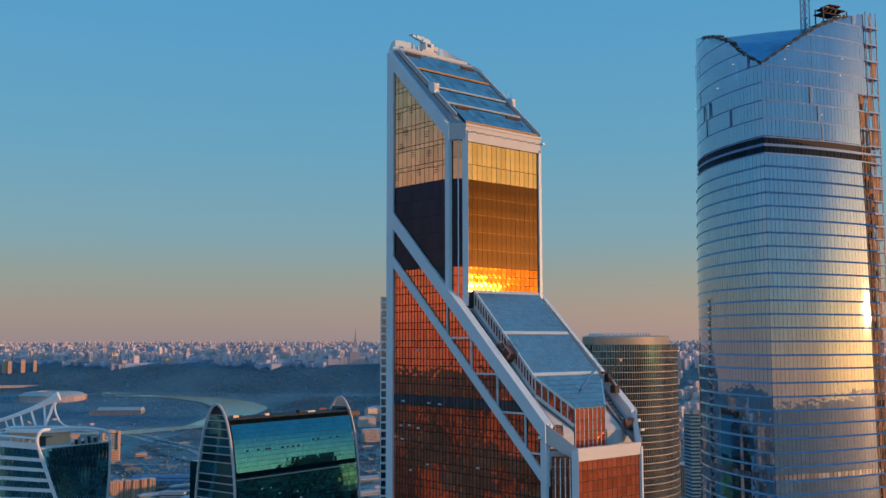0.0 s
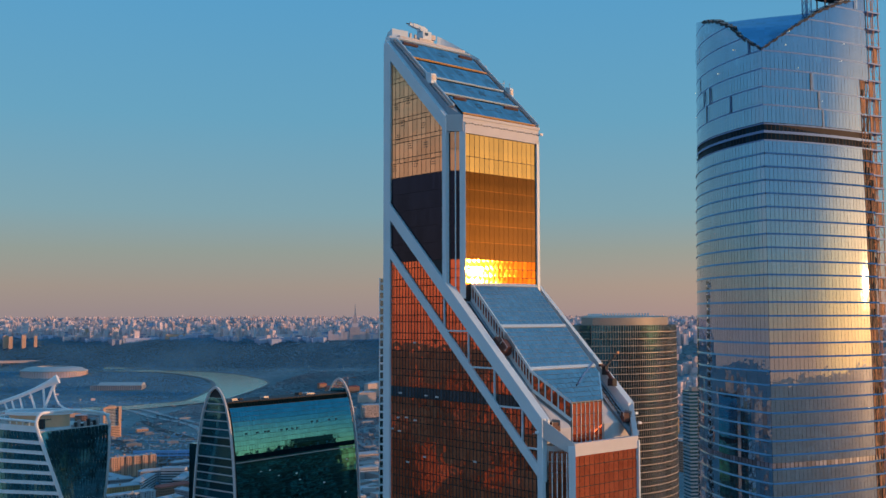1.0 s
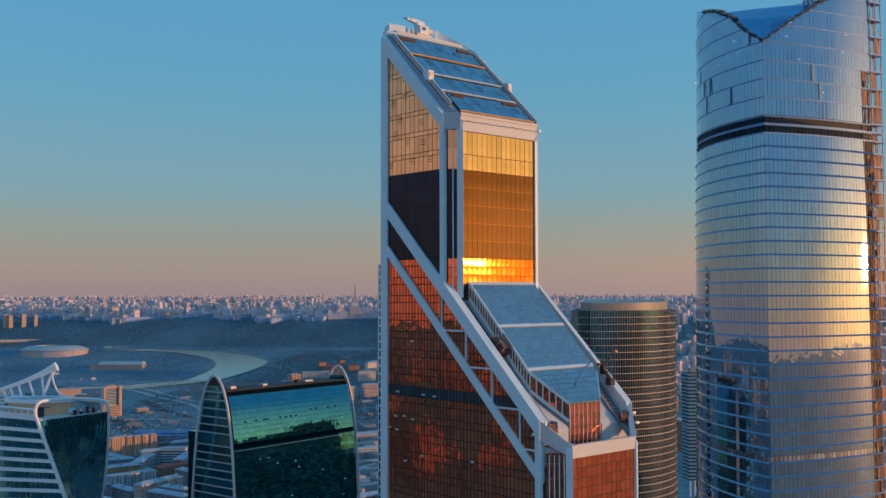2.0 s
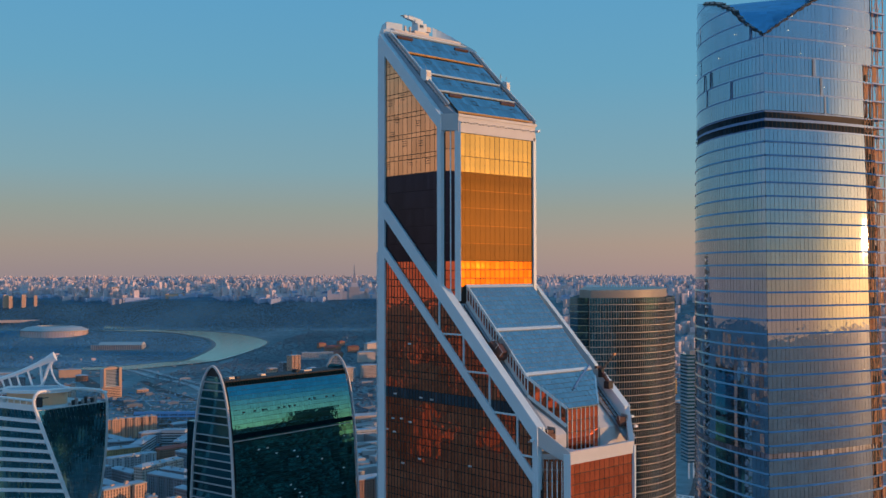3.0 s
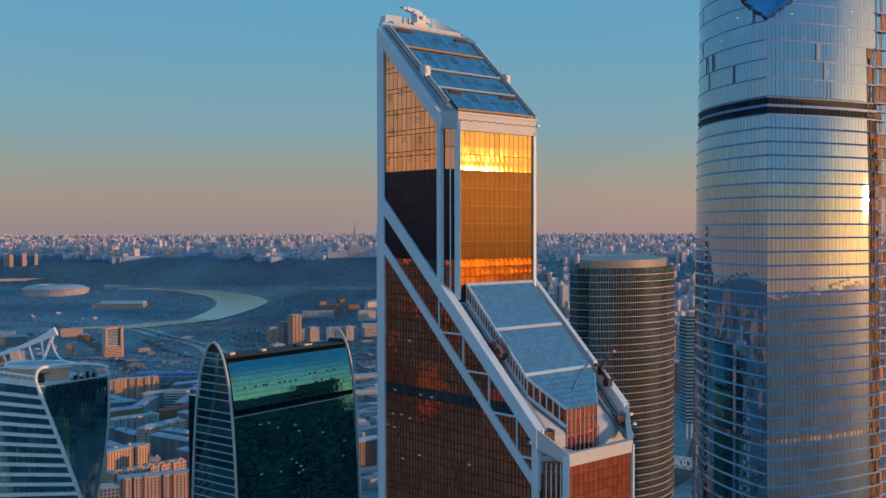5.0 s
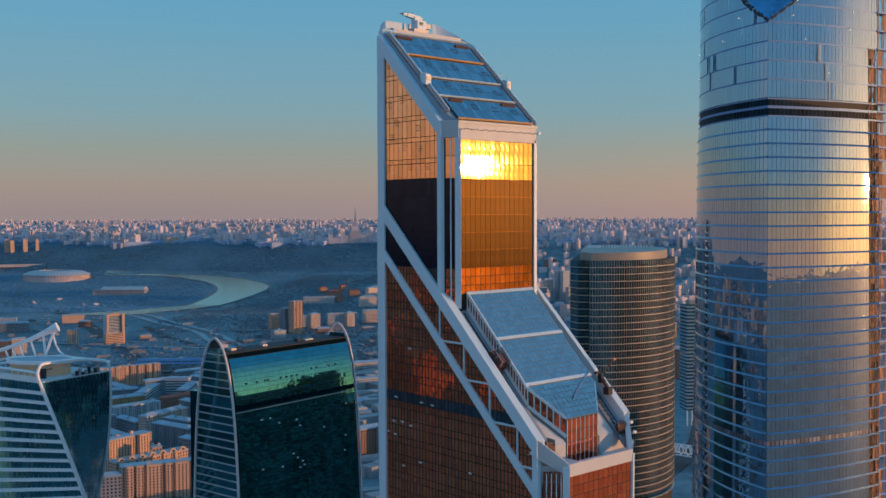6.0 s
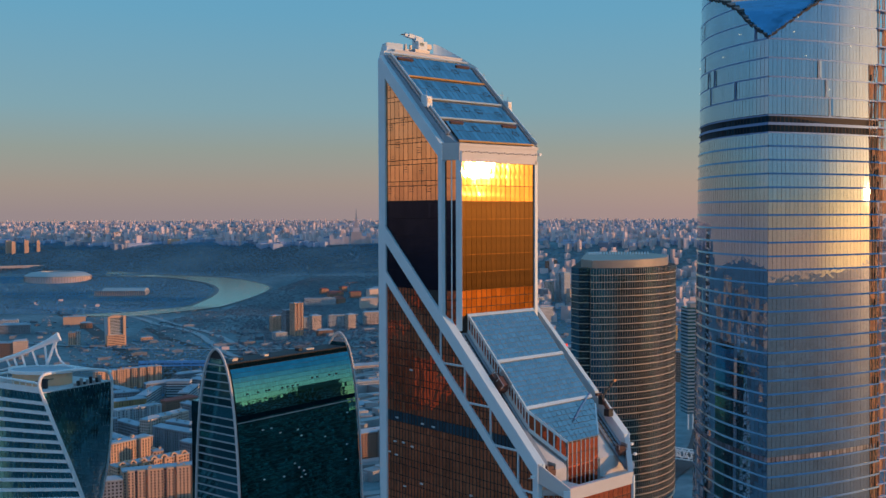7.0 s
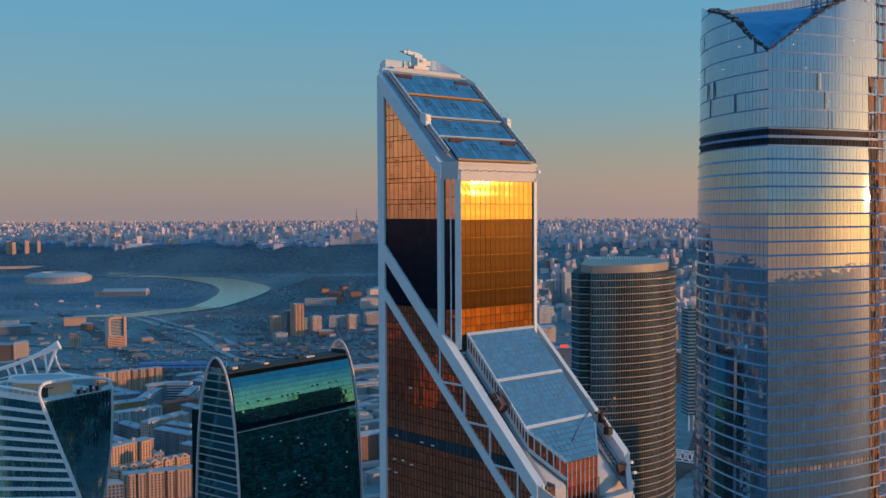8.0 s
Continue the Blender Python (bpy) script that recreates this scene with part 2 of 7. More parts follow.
M_SILVER = glass("silver_blue_glass", (0.325, 0.41, 0.515), rough=0.03, metal=0.95, spread=0.05, wave=0.012, dirt_sheen=0.06)
# a thin film of dust on the silver glass scatters the low sun softly
silver_node = [nd for nd in M_SILVER.node_tree.nodes if nd.type == "BSDF_PRINCIPLED"][0]
silver_node.inputs["Coat Weight"].default_value = 0.3
silver_node.inputs["Coat Roughness"].default_value = 0.34
M_TEAL = glass("teal_glass", (0.052, 0.25, 0.32), rough=0.03, spread=0.1, wave=0.012)
M_DARKTEAL = glass("dark_teal_glass", (0.026, 0.19, 0.20), rough=0.04, metal=0.8, spread=0.6, wave=0.003)
M_SMOKE = glass("smoky_green_glass", (0.16, 0.20, 0.20), rough=0.08, spread=0.4)
M_DEEPBLUE = glass("deep_blue_glass", (0.09, 0.29, 0.50), rough=0.15, spread=0.1)
M_JOINT = paint("dark_joint", (0.02, 0.017, 0.016), rough=0.7)
M_DARK = paint("dark_metal", (0.022, 0.026, 0.032), rough=0.7)
# blue skylight of the shaded faces put into this grey cladding's colour
M_FRAME = paint("sky_tinted_grey_cladding", (0.60, 0.73, 0.80), rough=0.45, spread=0.05, stain=0.1)
M_PARAPET = paint("light_grey_cladding", (0.52, 0.54, 0.56), rough=0.5, spread=0.06, stain=0.14)
M_WHITE = paint("white_cladding", (0.84, 0.87, 0.89), rough=0.45, spread=0.05, stain=0.08)
M_DECK = paint("pale_roof_membrane", (0.55, 0.56, 0.57), rough=0.8, stain=0.25)
M_STEEL = paint("galvanised_steel", (0.38, 0.38, 0.39), rough=0.5, metal=0.3)
M_RUST = paint("red_brown_machine_paint", (0.13, 0.055, 0.042), rough=0.6)
M_SPANDREL = paint("blue_grey_spandrel", (0.13, 0.25, 0.47), rough=0.5, metal=0.3)
M_LOUVRE = glass("black_louvre_glass", (0.003, 0.012, 0.018), rough=0.8, metal=0.0, spread=0.2, ior=1.02, wave=0)
M_FEDLOUVRE = glass("slate_louvre", (0.006, 0.026, 0.045), rough=0.45, metal=0.0, spread=0.4, ior=1.1, wave=0)
M_ENDTEAL = glass("deep_teal_glass", (0.035, 0.15, 0.18), rough=0.05, metal=0.85, spread=0.35, wave=0.003)
M_TWIST = glass("sea_green_glass", (0.055, 0.22, 0.26), rough=0.05, metal=0.8, spread=0.16, wave=0.003)
M_CONCRETE = paint("raw_concrete", (0.36, 0.33, 0.31), rough=0.9, stain=0.25)


# ---------- the copper tower ----------
# its own axes: x along the front, y back along the side, origin at the front corner of the upper block
AL, AR = -2.7, 25.5


def ridge(b):
    """Top edge of the sloping side beams of the lower block."""
    return 272.26 + 0.968 * b


def copper_tower():
    t = thing("copper_tower", pose(-6.5, 202.6, 0, 0, 0, 44.6), "tall copper-glass skyscraper with pale grey frame and stepped slanted roofs", "skyscraper")
    # solid cores behind the glass
    g = Geo()
    low = [(1.5, -27.4), (19.3, -27.4), (AR - 0.2, -21.4), (AR - 0.2, 22), (22, 26), (1, 26), (AL + 0.25, 22.6), (AL + 0.25, -23.4)]
    g.prism(low, 0, 238)
    g.prism([(AL + 0.25, -22.5), (AL + 0.7, -22.5), (AL + 0.7, 0.4), (AL + 0.25, 0.4)], 236, lambda x, y: 270.7 + 1.03 * y)
    part("lower_core", g, M_JOINT, t)
    g = Geo()
    g.prism([(AL + 0.7, -22.3), (6.4, -22.3), (6.4, -21.6), (16.2, -21.6), (16.2, -22.3), (AR - 0.2, -22.3), (AR - 0.2, 0.4), (AL + 0.7, 0.4)], 236, lambda x, y: 270.0 + 1.03 * y)
    part("roof_slab", g, M_DECK, t)
    g = Geo()
    up = [(0.1, 0.2), (21.1, 0.2), (AR - 0.2, 4.5), (AR - 0.2, 22), (22, 26), (1, 26), (AL + 0.25, 22.6), (AL + 0.25, 2.9)]
    g.prism(up, 236, lambda x, y: 305.6 + 0.95 * y)
    part("upper_core", g, M_JOINT, t)

    # side face glass, one wall of panes under the sloping beams
    roofline = [(-1.01, 1, 308.9 - 1.01 * 2.76 - 1.2)]
    terrace = [(-0.968, 1, 271.2)]
    bs = steps(-22.75, 20.6, 44)
    def side(name, mat, b_edges, zs, lines, gap=0.16, tilt=0.0012, label="", single=False):
        g = Geo()
        each = (lambda one: part(name, one, mat, t)) if single else None
        sheet(g, (AL + 0.22, 0, 0), (0, -1, 0), (0, 0, 1), (-1, 0, 0), [-b for b in reversed(b_edges)], zs, gap, 0.08, tilt,
              [(-a, b, c) for a, b, c in lines], each)
        if not single:
            part(name, g, mat, t, label, "stuff")
    low_rows = []
    z = 253.1
    while z < 279.4:
        low_rows += [z, z + 2.35]
        z += 3.77
    low_rows.append(279.5)
    side("side_glazing", M_COPPERLOW, bs, low_rows, terrace)
    rows2 = [251.0]
    z = 251.0
    while z > 222:
        rows2 = [z - 3.77, z - 1.42] + rows2
        z -= 3.77
    side("side_glazing", M_COPPERLOW, bs, rows2, terrace)
    side("side_band", M_BANDGLASS, bs, [251.0, 253.1], terrace, 0.06)
    # dark upright mullions in front of the lower side glass
    for b in bs[1:-1]:
        g = Geo()
        g.box(AL + 0.11, AL + 0.17, b - 0.1, b + 0.1, 222, 268.6 + 0.968 * b if b < 9 else 279.4)
        part("side_mullion", g, M_JOINT, t)
    top_b = [b for b in steps(-22.75, 20.6, 30) if b > 2.5]
    top_b[0] = 3.3
    side("side_dark_pane", M_BRONZE_SHADE, steps(3.3, 20.6, 18), steps(279.5, 297.6, 5), roofline, 0.05, single=True)
    rows3 = [297.6]
    z = 300.7
    while z < 330:
        rows3 += [z, z + 0.95]
        z += 4.42
    side("side_pane", M_COPPER, top_b, rows3, roofline, 0.13, single=True)
    # small vent flaps in the upper side glazing
    for b, z in ((18.6, 321), (14.4, 317.4), (18.3, 312.6), (14.2, 313.4), (13.6, 303.6), (17.5, 305.9), (9.2, 307.4), (8.4, 303.2), (6.2, 299.4), (11.6, 299.5), (16, 308.8), (18.9, 299.2)):
        g = Geo()
        for k in (0, 0.5, 1.0):
            g.box(AL + 0.05, AL + 0.13, b, b + 1.3, z + k, z + k + 0.09)
        part("vent_flap", g, M_JOINT, t)

    for b, z in ((17.6, 246.4), (14.8, 246.6), (12.0, 246.2), (19.6, 243.9), (17.2, 243.6), (9.0, 239.0), (14.4, 237.4), (12.2, 262.3), (-6.0, 239.6), (16.9, 251.6), (8.6, 251.5), (5.2, 251.4)):
        g = Geo()
        g.box(AL + 0.02, AL + 0.14, b, b + 0.9, z, z + 0.3)
        part("open_window", g, M_PARAPET, t, "small pale open window")

    # front of the upper block: every pane on its own
    fs = steps(0.15, 21.15, 15)
    panes(t, M_COPPERLOW_SUN, (0, 0.2, 0), (1, 0, 0), (0, 0, 1), fs, [274.3, 276.0, 277.75, 279.5], 0.12)
    panes(t, M_BRONZE_SUN, (0, 0.2, 0), (1, 0, 0), (0, 0, 1), fs, steps(279.5, 297.4, 5), 0.07, joint=M_GOLDJOINT)
    panes(t, M_COPPER_SUN, (0, 0.2, 0), (1, 0, 0), (0, 0, 1), fs, [297.4, 300.6, 305.3], 0.12)
    # front of the lower block
    zs = [242.6]
    while zs[0] > 222:
        zs = [zs[0] - 1.88] + zs
    panes(t, M_COPPERLOW, (0, -27.4, 0), (1, 0, 0), (0, 0, 1), steps(1.3, 19.5, 13), zs, 0.12)
    # narrow canted faces beside the fronts
    def canted(p, q, zs, n):
        p, q = Vector((*p, 0)), Vector((*q, 0))
        d = (q - p)
        w = d.length
        d.normalize()
        out = d.cross(Vector((0, 0, 1)))
        for (z0, z1, m, rows) in zs:
            g = Geo()
            sheet(g, p - out * 0.2, d, (0, 0, 1), out, steps(0.9, w - 0.9, n), steps(z0, z1, rows), 0.14, 0.08, 0.001)
            part("canted_glazing", g, m, t, kind="stuff")
    canted((AL, 2.7), (0, 0), ((297.5, 306.5, M_COPPER, 2), (279.5, 297.5, M_BRONZE_SHADE, 5), (270, 279.5, M_COPPERLOW, 5)), 2)
    canted((AL, -23.6), (1.3, -27.6), ((222, 243.6, M_COPPERLOW, 11),), 4)

    # glazing of the sunny side and the back
    g = Geo()
    sheet(g, (AR - 0.2, -21.4, 0), (0, 1, 0), (0, 0, 1), (1, 0, 0), steps(0, 43, 20), steps(120, 240, 30), 0.12, 0.08, 0.001)
    sheet(g, (AR - 0.2, 4.8, 0), (0, 1, 0), (0, 0, 1), (1, 0, 0), steps(0, 17, 10), steps(240, 308, 18), 0.12, 0.08, 0.001)
    sheet(g, (22, 26.05, 0), (-1, 0, 0), (0, 0, 1), (0, 1, 0), steps(0, 21, 12), steps(120, 324, 52), 0.12, 0.08, 0.001)
    part("rear_glazing", g, M_COPPERLOW, t, kind="stuff")

    # columns of the pale frame
    def column(x, y, z0, z1, w=1.15, d=0.9, turn=0.0, label=""):
        g = Geo()
        g.box(-w / 2, w / 2, -d / 2, d / 2, z0, z1, pose(x, y, 0, 0, 0, turn))
        for zz in np.arange(z0 + 4, z1, 7.4):
            g.box(-w / 2 - 0.03, w / 2 + 0.03, -d / 2 - 0.03, d / 2 + 0.03, zz, zz + 0.12, pose(x, y, 0, 0, 0, turn))
        part("column", g, M_FRAME, t, label)
    g = Geo()
    g.prism([(AL - 0.25, 20.55), (AL + 0.8, 20.55), (AL + 0.8, 22.8), (AL + 0.8, 23.4), (AL - 0.25, 22.8)], 0, lambda x, y: 307.0 + 1.01 * (y - 2.0))
    part("column", g, M_FRAME, t)
    column(AL + 0.3, 3.0, 272, 306.5, 1.1, 1.1, 0)
    column(-0.25, 0.3, 271.5, 307.5, 1.2, 1.1, -45)
    column(21.65, 0.35, 262, 306, 0.8, 1.2, 0)
    column(AL + 0.35, -23.0, 0, 246.5, 1.2, 1.3, 0)
    column(1.0, -27.15, 0, 244.5, 1.25, 1.2, -45)
    column(19.75, -27.2, 0, 244, 0.9, 1.2, 20)
    g = Geo()
    d = Vector((4.0, -4.0, 0)).normalized()
    for k in (1.55, 2.45, 3.35, 4.2):
        c = Vector((AL, -23.6, 0)) + d * k + Vector((-0.12, -0.12, 0))
        g.box(-0.07, 0.07, -0.1, 0.1, 222, 243.2, Matrix.Translation(c) @ pose(0, 0, 0, 0, 0, -45))
    part("white_mullions", g, M_WHITE, t, "thin white mullions")
    g = Geo()
    g.box(-0.1, 0.1, -0.1, 0.1, 272, 305.5, pose(-1.45, 1.15, 0, 0, 0, -45))
    part("white_mullions", g, M_WHITE, t, "thin white mullion")

    # diagonal members on the side
    def slope_bar(name, b0, b1, top, h, a0, a1, mat=M_FRAME):
        g = Geo()
        q = [(b0, top(b0) - h), (b1, top(b1) - h), (b1, top(b1)), (b0, top(b0))]
        lo, hi = [(a0, b, z) for b, z in q], [(a1, b, z) for b, z in q]
        n = len(g.v)
        g.v += lo + hi
        g.f += [(n, n + 1, n + 2, n + 3), (n + 7, n + 6, n + 5, n + 4)] + [(n + i, n + 4 + i, n + 4 + (i + 1) % 4, n + (i + 1) % 4) for i in range(4)]
        bm = bmesh.new()
        me = g.mesh(name, mat)
        bm.from_mesh(me)
        bmesh.ops.recalc_face_normals(bm, faces=bm.faces)
        bm.to_mesh(me)
        bm.free()
        ob = new(name, me)
        ob.parent = t
        return ob
    slope_bar("diagonal_beam", -23.7, 21, ridge, 3.4, AL - 0.35, AL + 0.9)
    slope_bar("diagonal_brace", -22.9, 21, lambda b: 262.86 + 0.967 * b, 2.3, AL - 0.3, AL + 0.25)
    slope_bar("parapet_beam", -23.9, 2.5, lambda b: ridge(b) + 0.02, 1.5, AL + 0.9, AL + 1.5)
    slope_bar("roof_beam", 2.3, 22.3, lambda b: 308.95 + 1.01 * (b - 2.76), 3.2, AL - 0.35, AL + 1.3)
    slope_bar("roof_beam", 3.4, 21, lambda b: 308.95 + 1.01 * (b - 2.76), 3.2, 23.6, AR + 0.2)
    slope_bar("parapet_beam", -14.5, 4.0, ridge, 3.2, 24.1, AR - 0.3)
    slope_bar("parapet_beam", -22.2, -14.6, lambda b: ridge(b) - 0.2, 3.4, 23.9, AR + 0.2)
    for i, b in enumerate((3.1, -4.0, -11.2, -18.5)):
        z0, zr = 262.86 + 0.967 * b, (265.0, 258.0, 250.9, 243.8)[i]
        g = Geo()
        g.box(AL - 0.2, AL + 0.15, b - 0.14, b + 0.14, z0 - 1, ridge(b) - 3)
        part("strut", g, M_FRAME, t)
        b1 = (zr - 268.9) / 0.968
        g = Geo()
        g.box(AL - 0.2, AL + 0.15, max(b1 - 0.5, -22.6), b, zr - 0.16, zr + 0.16)
        part("strut", g, M_FRAME, t)

    # parapet round the lower front, its deck and coping
    front = [(AL - 0.2, -23.7), (1.15, -27.75), (19.7, -27.75), (AR + 0.2, -21.9)]
    for i in range(3):
        p, q = Vector((*front[i], 0)), Vector((*front[i + 1], 0))
        d = (q - p).normalized()
        inn = Vector((-d.y, d.x, 0)) * 1.0
        za = (249.4, 244.9, 244.9, 251.0)[i]
        zb = (249.4, 244.9, 244.9, 251.0)[i + 1]
        def top(x, y, p=p, d=d, L=(q - p).length, za=za, zb=zb):
            k = max(0, min(1, ((x - p.x) * d.x + (y - p.y) * d.y) / L))
            return za + (zb - za) * k
        g = Geo()
        g.prism([(p.x, p.y), (q.x, q.y), (q.x + inn.x, q.y + inn.y), (p.x + inn.x, p.y + inn.y)], lambda x, y: top(x, y) - 2.3 - 0.28 * max(0.0, top(x, y) - 244.9), top)
        part("parapet", g, M_PARAPET, t)
    g = Geo()
    g.prism([(1.2, -26.6), (6.2, -26.6), (6.2, -19), (AL + 2, -19), (AL + 0.6, -23)], 241, 244.4)
    part("terrace_deck", g, M_DECK, t)
    g = Geo()
    g.prism([(6.25, -26.7), (16.4, -26.7), (16.4, -19), (6.25, -19)], 236, 240.6)
    part("sunken_deck", g, M_DECK, t, "pale sunken roof deck")
    g = Geo()
    g.box(1.5, 19.4, -27.3, -26.75, 238, 242.7)
    part("parapet_lining", g, M_PARAPET, t)
    g = Geo()
    g.prism([(16.45, -26.7), (19.6, -26.7), (24.4, -22), (24.4, -19), (16.45, -19)], 239, 243.6)
    part("terrace_deck", g, M_DECK, t)
    for x in (0.35, 22.2):
        g = Geo()
        q = [(x - 1.55, -25.0, 245.0), (x + 1.6, -25.0, 245.0), (x + 1.6, 0.3, 271.05), (x - 1.55, 0.3, 271.05)]
        g.poly(q)
        g.poly([(a, b, c - 0.5) for a, b, c in reversed(q)])
        part("gutter", g, M_TROUGH, t)
        for dx in (-0.5, 0.5):
            g = Geo()
            g.beam((x + dx - 0.25, -23.4, 247.0), (x + dx - 0.25, -0.5, 270.55), 0.16, 0.16)
            part("track_rail", g, M_DARK, t, "dark steel track rail")
        for k in range(30):
            b = -21.5 + k * 0.7
            g = Geo()
            g.box(x - 1.0, x + 0.55, b, b + 0.2, 270.8 + 1.03 * b - 0.02, 270.8 + 1.03 * b + 0.12)
            part("track_sleeper", g, M_DARK, t)

    # sloping glass roof over the lower block
    def sp(b):
        return 274.5 + 1.03 * b
    s2 = Vector((0, 1, 1.03)).normalized()
    k = math.hypot(1, 1.03)
    cols = steps(1.8, 20.7, 14)
    for b0, b1, n in ((-8.1, -0.4, 9), (-15.9, -8.7, 9)):
        panes(t, M_ROOFGLASS, (0, 0, sp(0)), (1, 0, 0), s2, cols, [b * k for b in steps(b0, b1, n)], 0.12, 0.05, 0.004, "roof_pane", M_ROOFJOINT)
    g = Geo()
    sheet(g, (0, 0, sp(0)), (1, 0, 0), s2, (0, -s2.z, s2.y), cols, [b * k for b in steps(-22.2, -16.5, 7)], 0.1, 0.05, 0.004,
          [(-1, -(6.7 - 2.0) / (5.4 * k), -2.0 + 16.6 * (6.7 - 2.0) / 5.4), (1, -(20.7 - 15.9) / (4.6 * k), 20.7 + 17.6 * 4.8 / 4.6)])
    part("roof_glazing", g, M_ROOFGLASS, t, kind="stuff")
    for b in (-0.2, -8.4, -16.2):
        g = Geo()
        g.beam((1.6, b, sp(b) + 0.12), (20.9, b, sp(b) + 0.12), 0.62, 0.22, (0, -1.03, 1))
        for i in range(28):
            g.beam((1.9 + i * 0.69, b, sp(b) + 0.26), (2.2 + i * 0.69, b, sp(b) + 0.26), 0.5, 0.1, (0, -1.03, 1))
        part("roof_bar", g, M_FRAME, t, "pale roof bar")
    # solid under the glass: side walls with dark windows and the glazed front
    g = Geo()
    plan = [(6.8, -22.05), (15.8, -22.05), (20.5, -17.4), (20.5, 0.2), (2.0, 0.2), (2.0, -16.6)]
    g.prism(plan, 236.5, lambda x, y: sp(y) - 0.06)
    part("roof_core", g, M_ROOFJOINT, t)
    def strip(p, q, n, hgt, z_of):
        p, q = Vector((*p, 0)), Vector((*q, 0))
        d = (q - p).normalized()
        out = d.cross(Vector((0, 0, 1)))
        L = (q - p).length
        g, w = Geo(), Geo()
        for i in range(n):
            a, b = p + d * (L * i / n), p + d * (L * (i + 1) / n)
            def at(c, dz, o):
                return (c.x + out.x * o, c.y + out.y * o, z_of(c.y) - dz)
            a2, b2 = a + d * 0.18, b - d * 0.18
            w.poly([at(a2, hgt, 0.06), at(b2, hgt, 0.06), at(b2, 0.45, 0.06), at(a2, 0.45, 0.06)])
            g.beam(at(a, 0.1, 0.06), at(a, hgt + 0.3, 0.06), 0.22, 0.22, out)
        g.beam(at(p, 0.1, 0.08), at(q, 0.1, 0.08), 0.3, 0.5, (0, 0, 1))
        g.beam(at(p, hgt + 0.25, 0.1), at(q, hgt + 0.25, 0.1), 0.35, 0.6, (0, 0, 1))
        part("clerestory_frame", g, M_FRAME, t)
        part("clerestory_glazing", w, M_COPPERLOW, t)
    strip((2.0, 0), (2.0, -16.6), 22, 2.9, sp)
    strip((2.0, -16.6), (6.8, -22.05), 6, 3.2, sp)
    strip((15.8, -22.05), (20.5, -17.4), 5, 3.2, sp)
    panes(t, M_COPPERLOW, (0, -22.1, 0), (1, 0, 0), (0, 0, 1), steps(6.9, 15.7, 7), [240.65, 242.8, 244.95, 247.1, 249.25, 251.4], 0.14)
    g = Geo()
    for i in range(8):
        x = 6.9 + 8.8 * i / 7
        g.box(x - 0.045, x + 0.045, -22.3, -22.15, 240.65, 251.5)
    part("front_mullions", g, M_FRAME, t)

    # slanted roof of the upper block
    def tp(b):
        return 308.9 + 0.95 * b
    s3 = Vector((0, 1, 0.95)).normalized()
    k3 = math.hypot(1, 0.95)
    g = Geo()
    g.prism([(0.4, 0.5), (21.2, 0.5), (23.6, 3.2), (23.6, 22), (AL + 0.9, 22), (AL + 0.9, 3.0)], 300, lambda x, y: tp(y) - 0.75)
    part("roof_deck", g, M_TROUGH, t)
    for b0, b1, xl in ((0.9, 5.3, 0.4), (6.1, 9.8, -0.5), (10.7, 15.2, -0.5), (16.1, 21.0, -0.5)):
        g = Geo()
        q = [(xl, b0, tp(b0) - 0.1), (21.3, b0, tp(b0) - 0.1), (21.3, b1, tp(b1) - 0.1), (xl, b1, tp(b1) - 0.1)]
        g.poly(q)
        g.poly([(a, b, c - 0.3) for a, b, c in reversed(q)])
        for i in range(4):
            a, b = q[i], q[(i + 1) % 4]
            g.poly([a, (a[0], a[1], a[2] - 0.3), (b[0], b[1], b[2] - 0.3), b])
        part("panel_bed", g, M_JOINT, t)
        panes(t, M_PANELBLUE, (0, 0, tp(0) - 0.1), (1, 0, 0), s3, steps(xl, 21.3, 16), [b * k3 for b in steps(b0, b1, 2)], 0.09, 0.06, 0.004, "roof_pane")
    for b in (0.5, 5.7, 10.25, 15.65, 21.3):
        g = Geo()
        g.beam((0.1 if b < 1 else -0.7, b, tp(b) + 0.12), (21.6, b, tp(b) + 0.12), 0.26, 0.3, (0, -0.95, 1))
        part("roof_bar", g, M_GILT if b in (0.5, 15.65) else M_FRAME, t, "pale steel roof bar")
    for b, x in ((18.4, 9.6), (17.9, 14.6), (13.4, 3.0), (13.2, 10.6), (12.4, 19.0), (8.4, 4.0), (7.9, 8.6), (7.6, 12.2), (7.4, 17.6), (3.2, 7.0), (3.0, 12.6), (2.6, 18.0)):
        g = Geo()
        for x0, x1, e0, e1 in ((0, 1.5, 0, 0.1), (0, 1.5, 0.95, 1.05), (0, 0.1, 0, 1.05), (1.4, 1.5, 0, 1.05)):
            q = [(x + u, b + v, tp(b + v) + 0.02) for u, v in ((x0, e0), (x1, e0), (x1, e1), (x0, e1))]
            g.poly(q)
            g.poly([(a, c, d - 0.06) for a, c, d in reversed(q)])
        part("vent_frame", g, M_JOINT, t)
    for b, x, w in ((20.2, 0.4, 4.2), (20.0, 17, 4), (4.9, 1.6, 3.5), (4.9, 16.5, 4.2)):
        g = Geo()
        g.beam((x, b, tp(b) + 0.1), (x + w, b, tp(b) + 0.1), 0.6, 0.35, (0, -0.95, 1))
        part("shade_roll", g, M_RUST, t, "red-brown rolled shade box")
    for x, y0, y1 in ((-1.25, 2.4, 21), (22.5, 0.8, 20.5)):
        for dx in (-0.28, 0.28):
            g = Geo()
            g.beam((x + dx, y0, tp(y0) - 0.2), (x + dx, y1, tp(y1) - 0.2), 0.16, 0.3, (0, -0.95, 1))
            part("track_rail", g, M_STEEL, t)
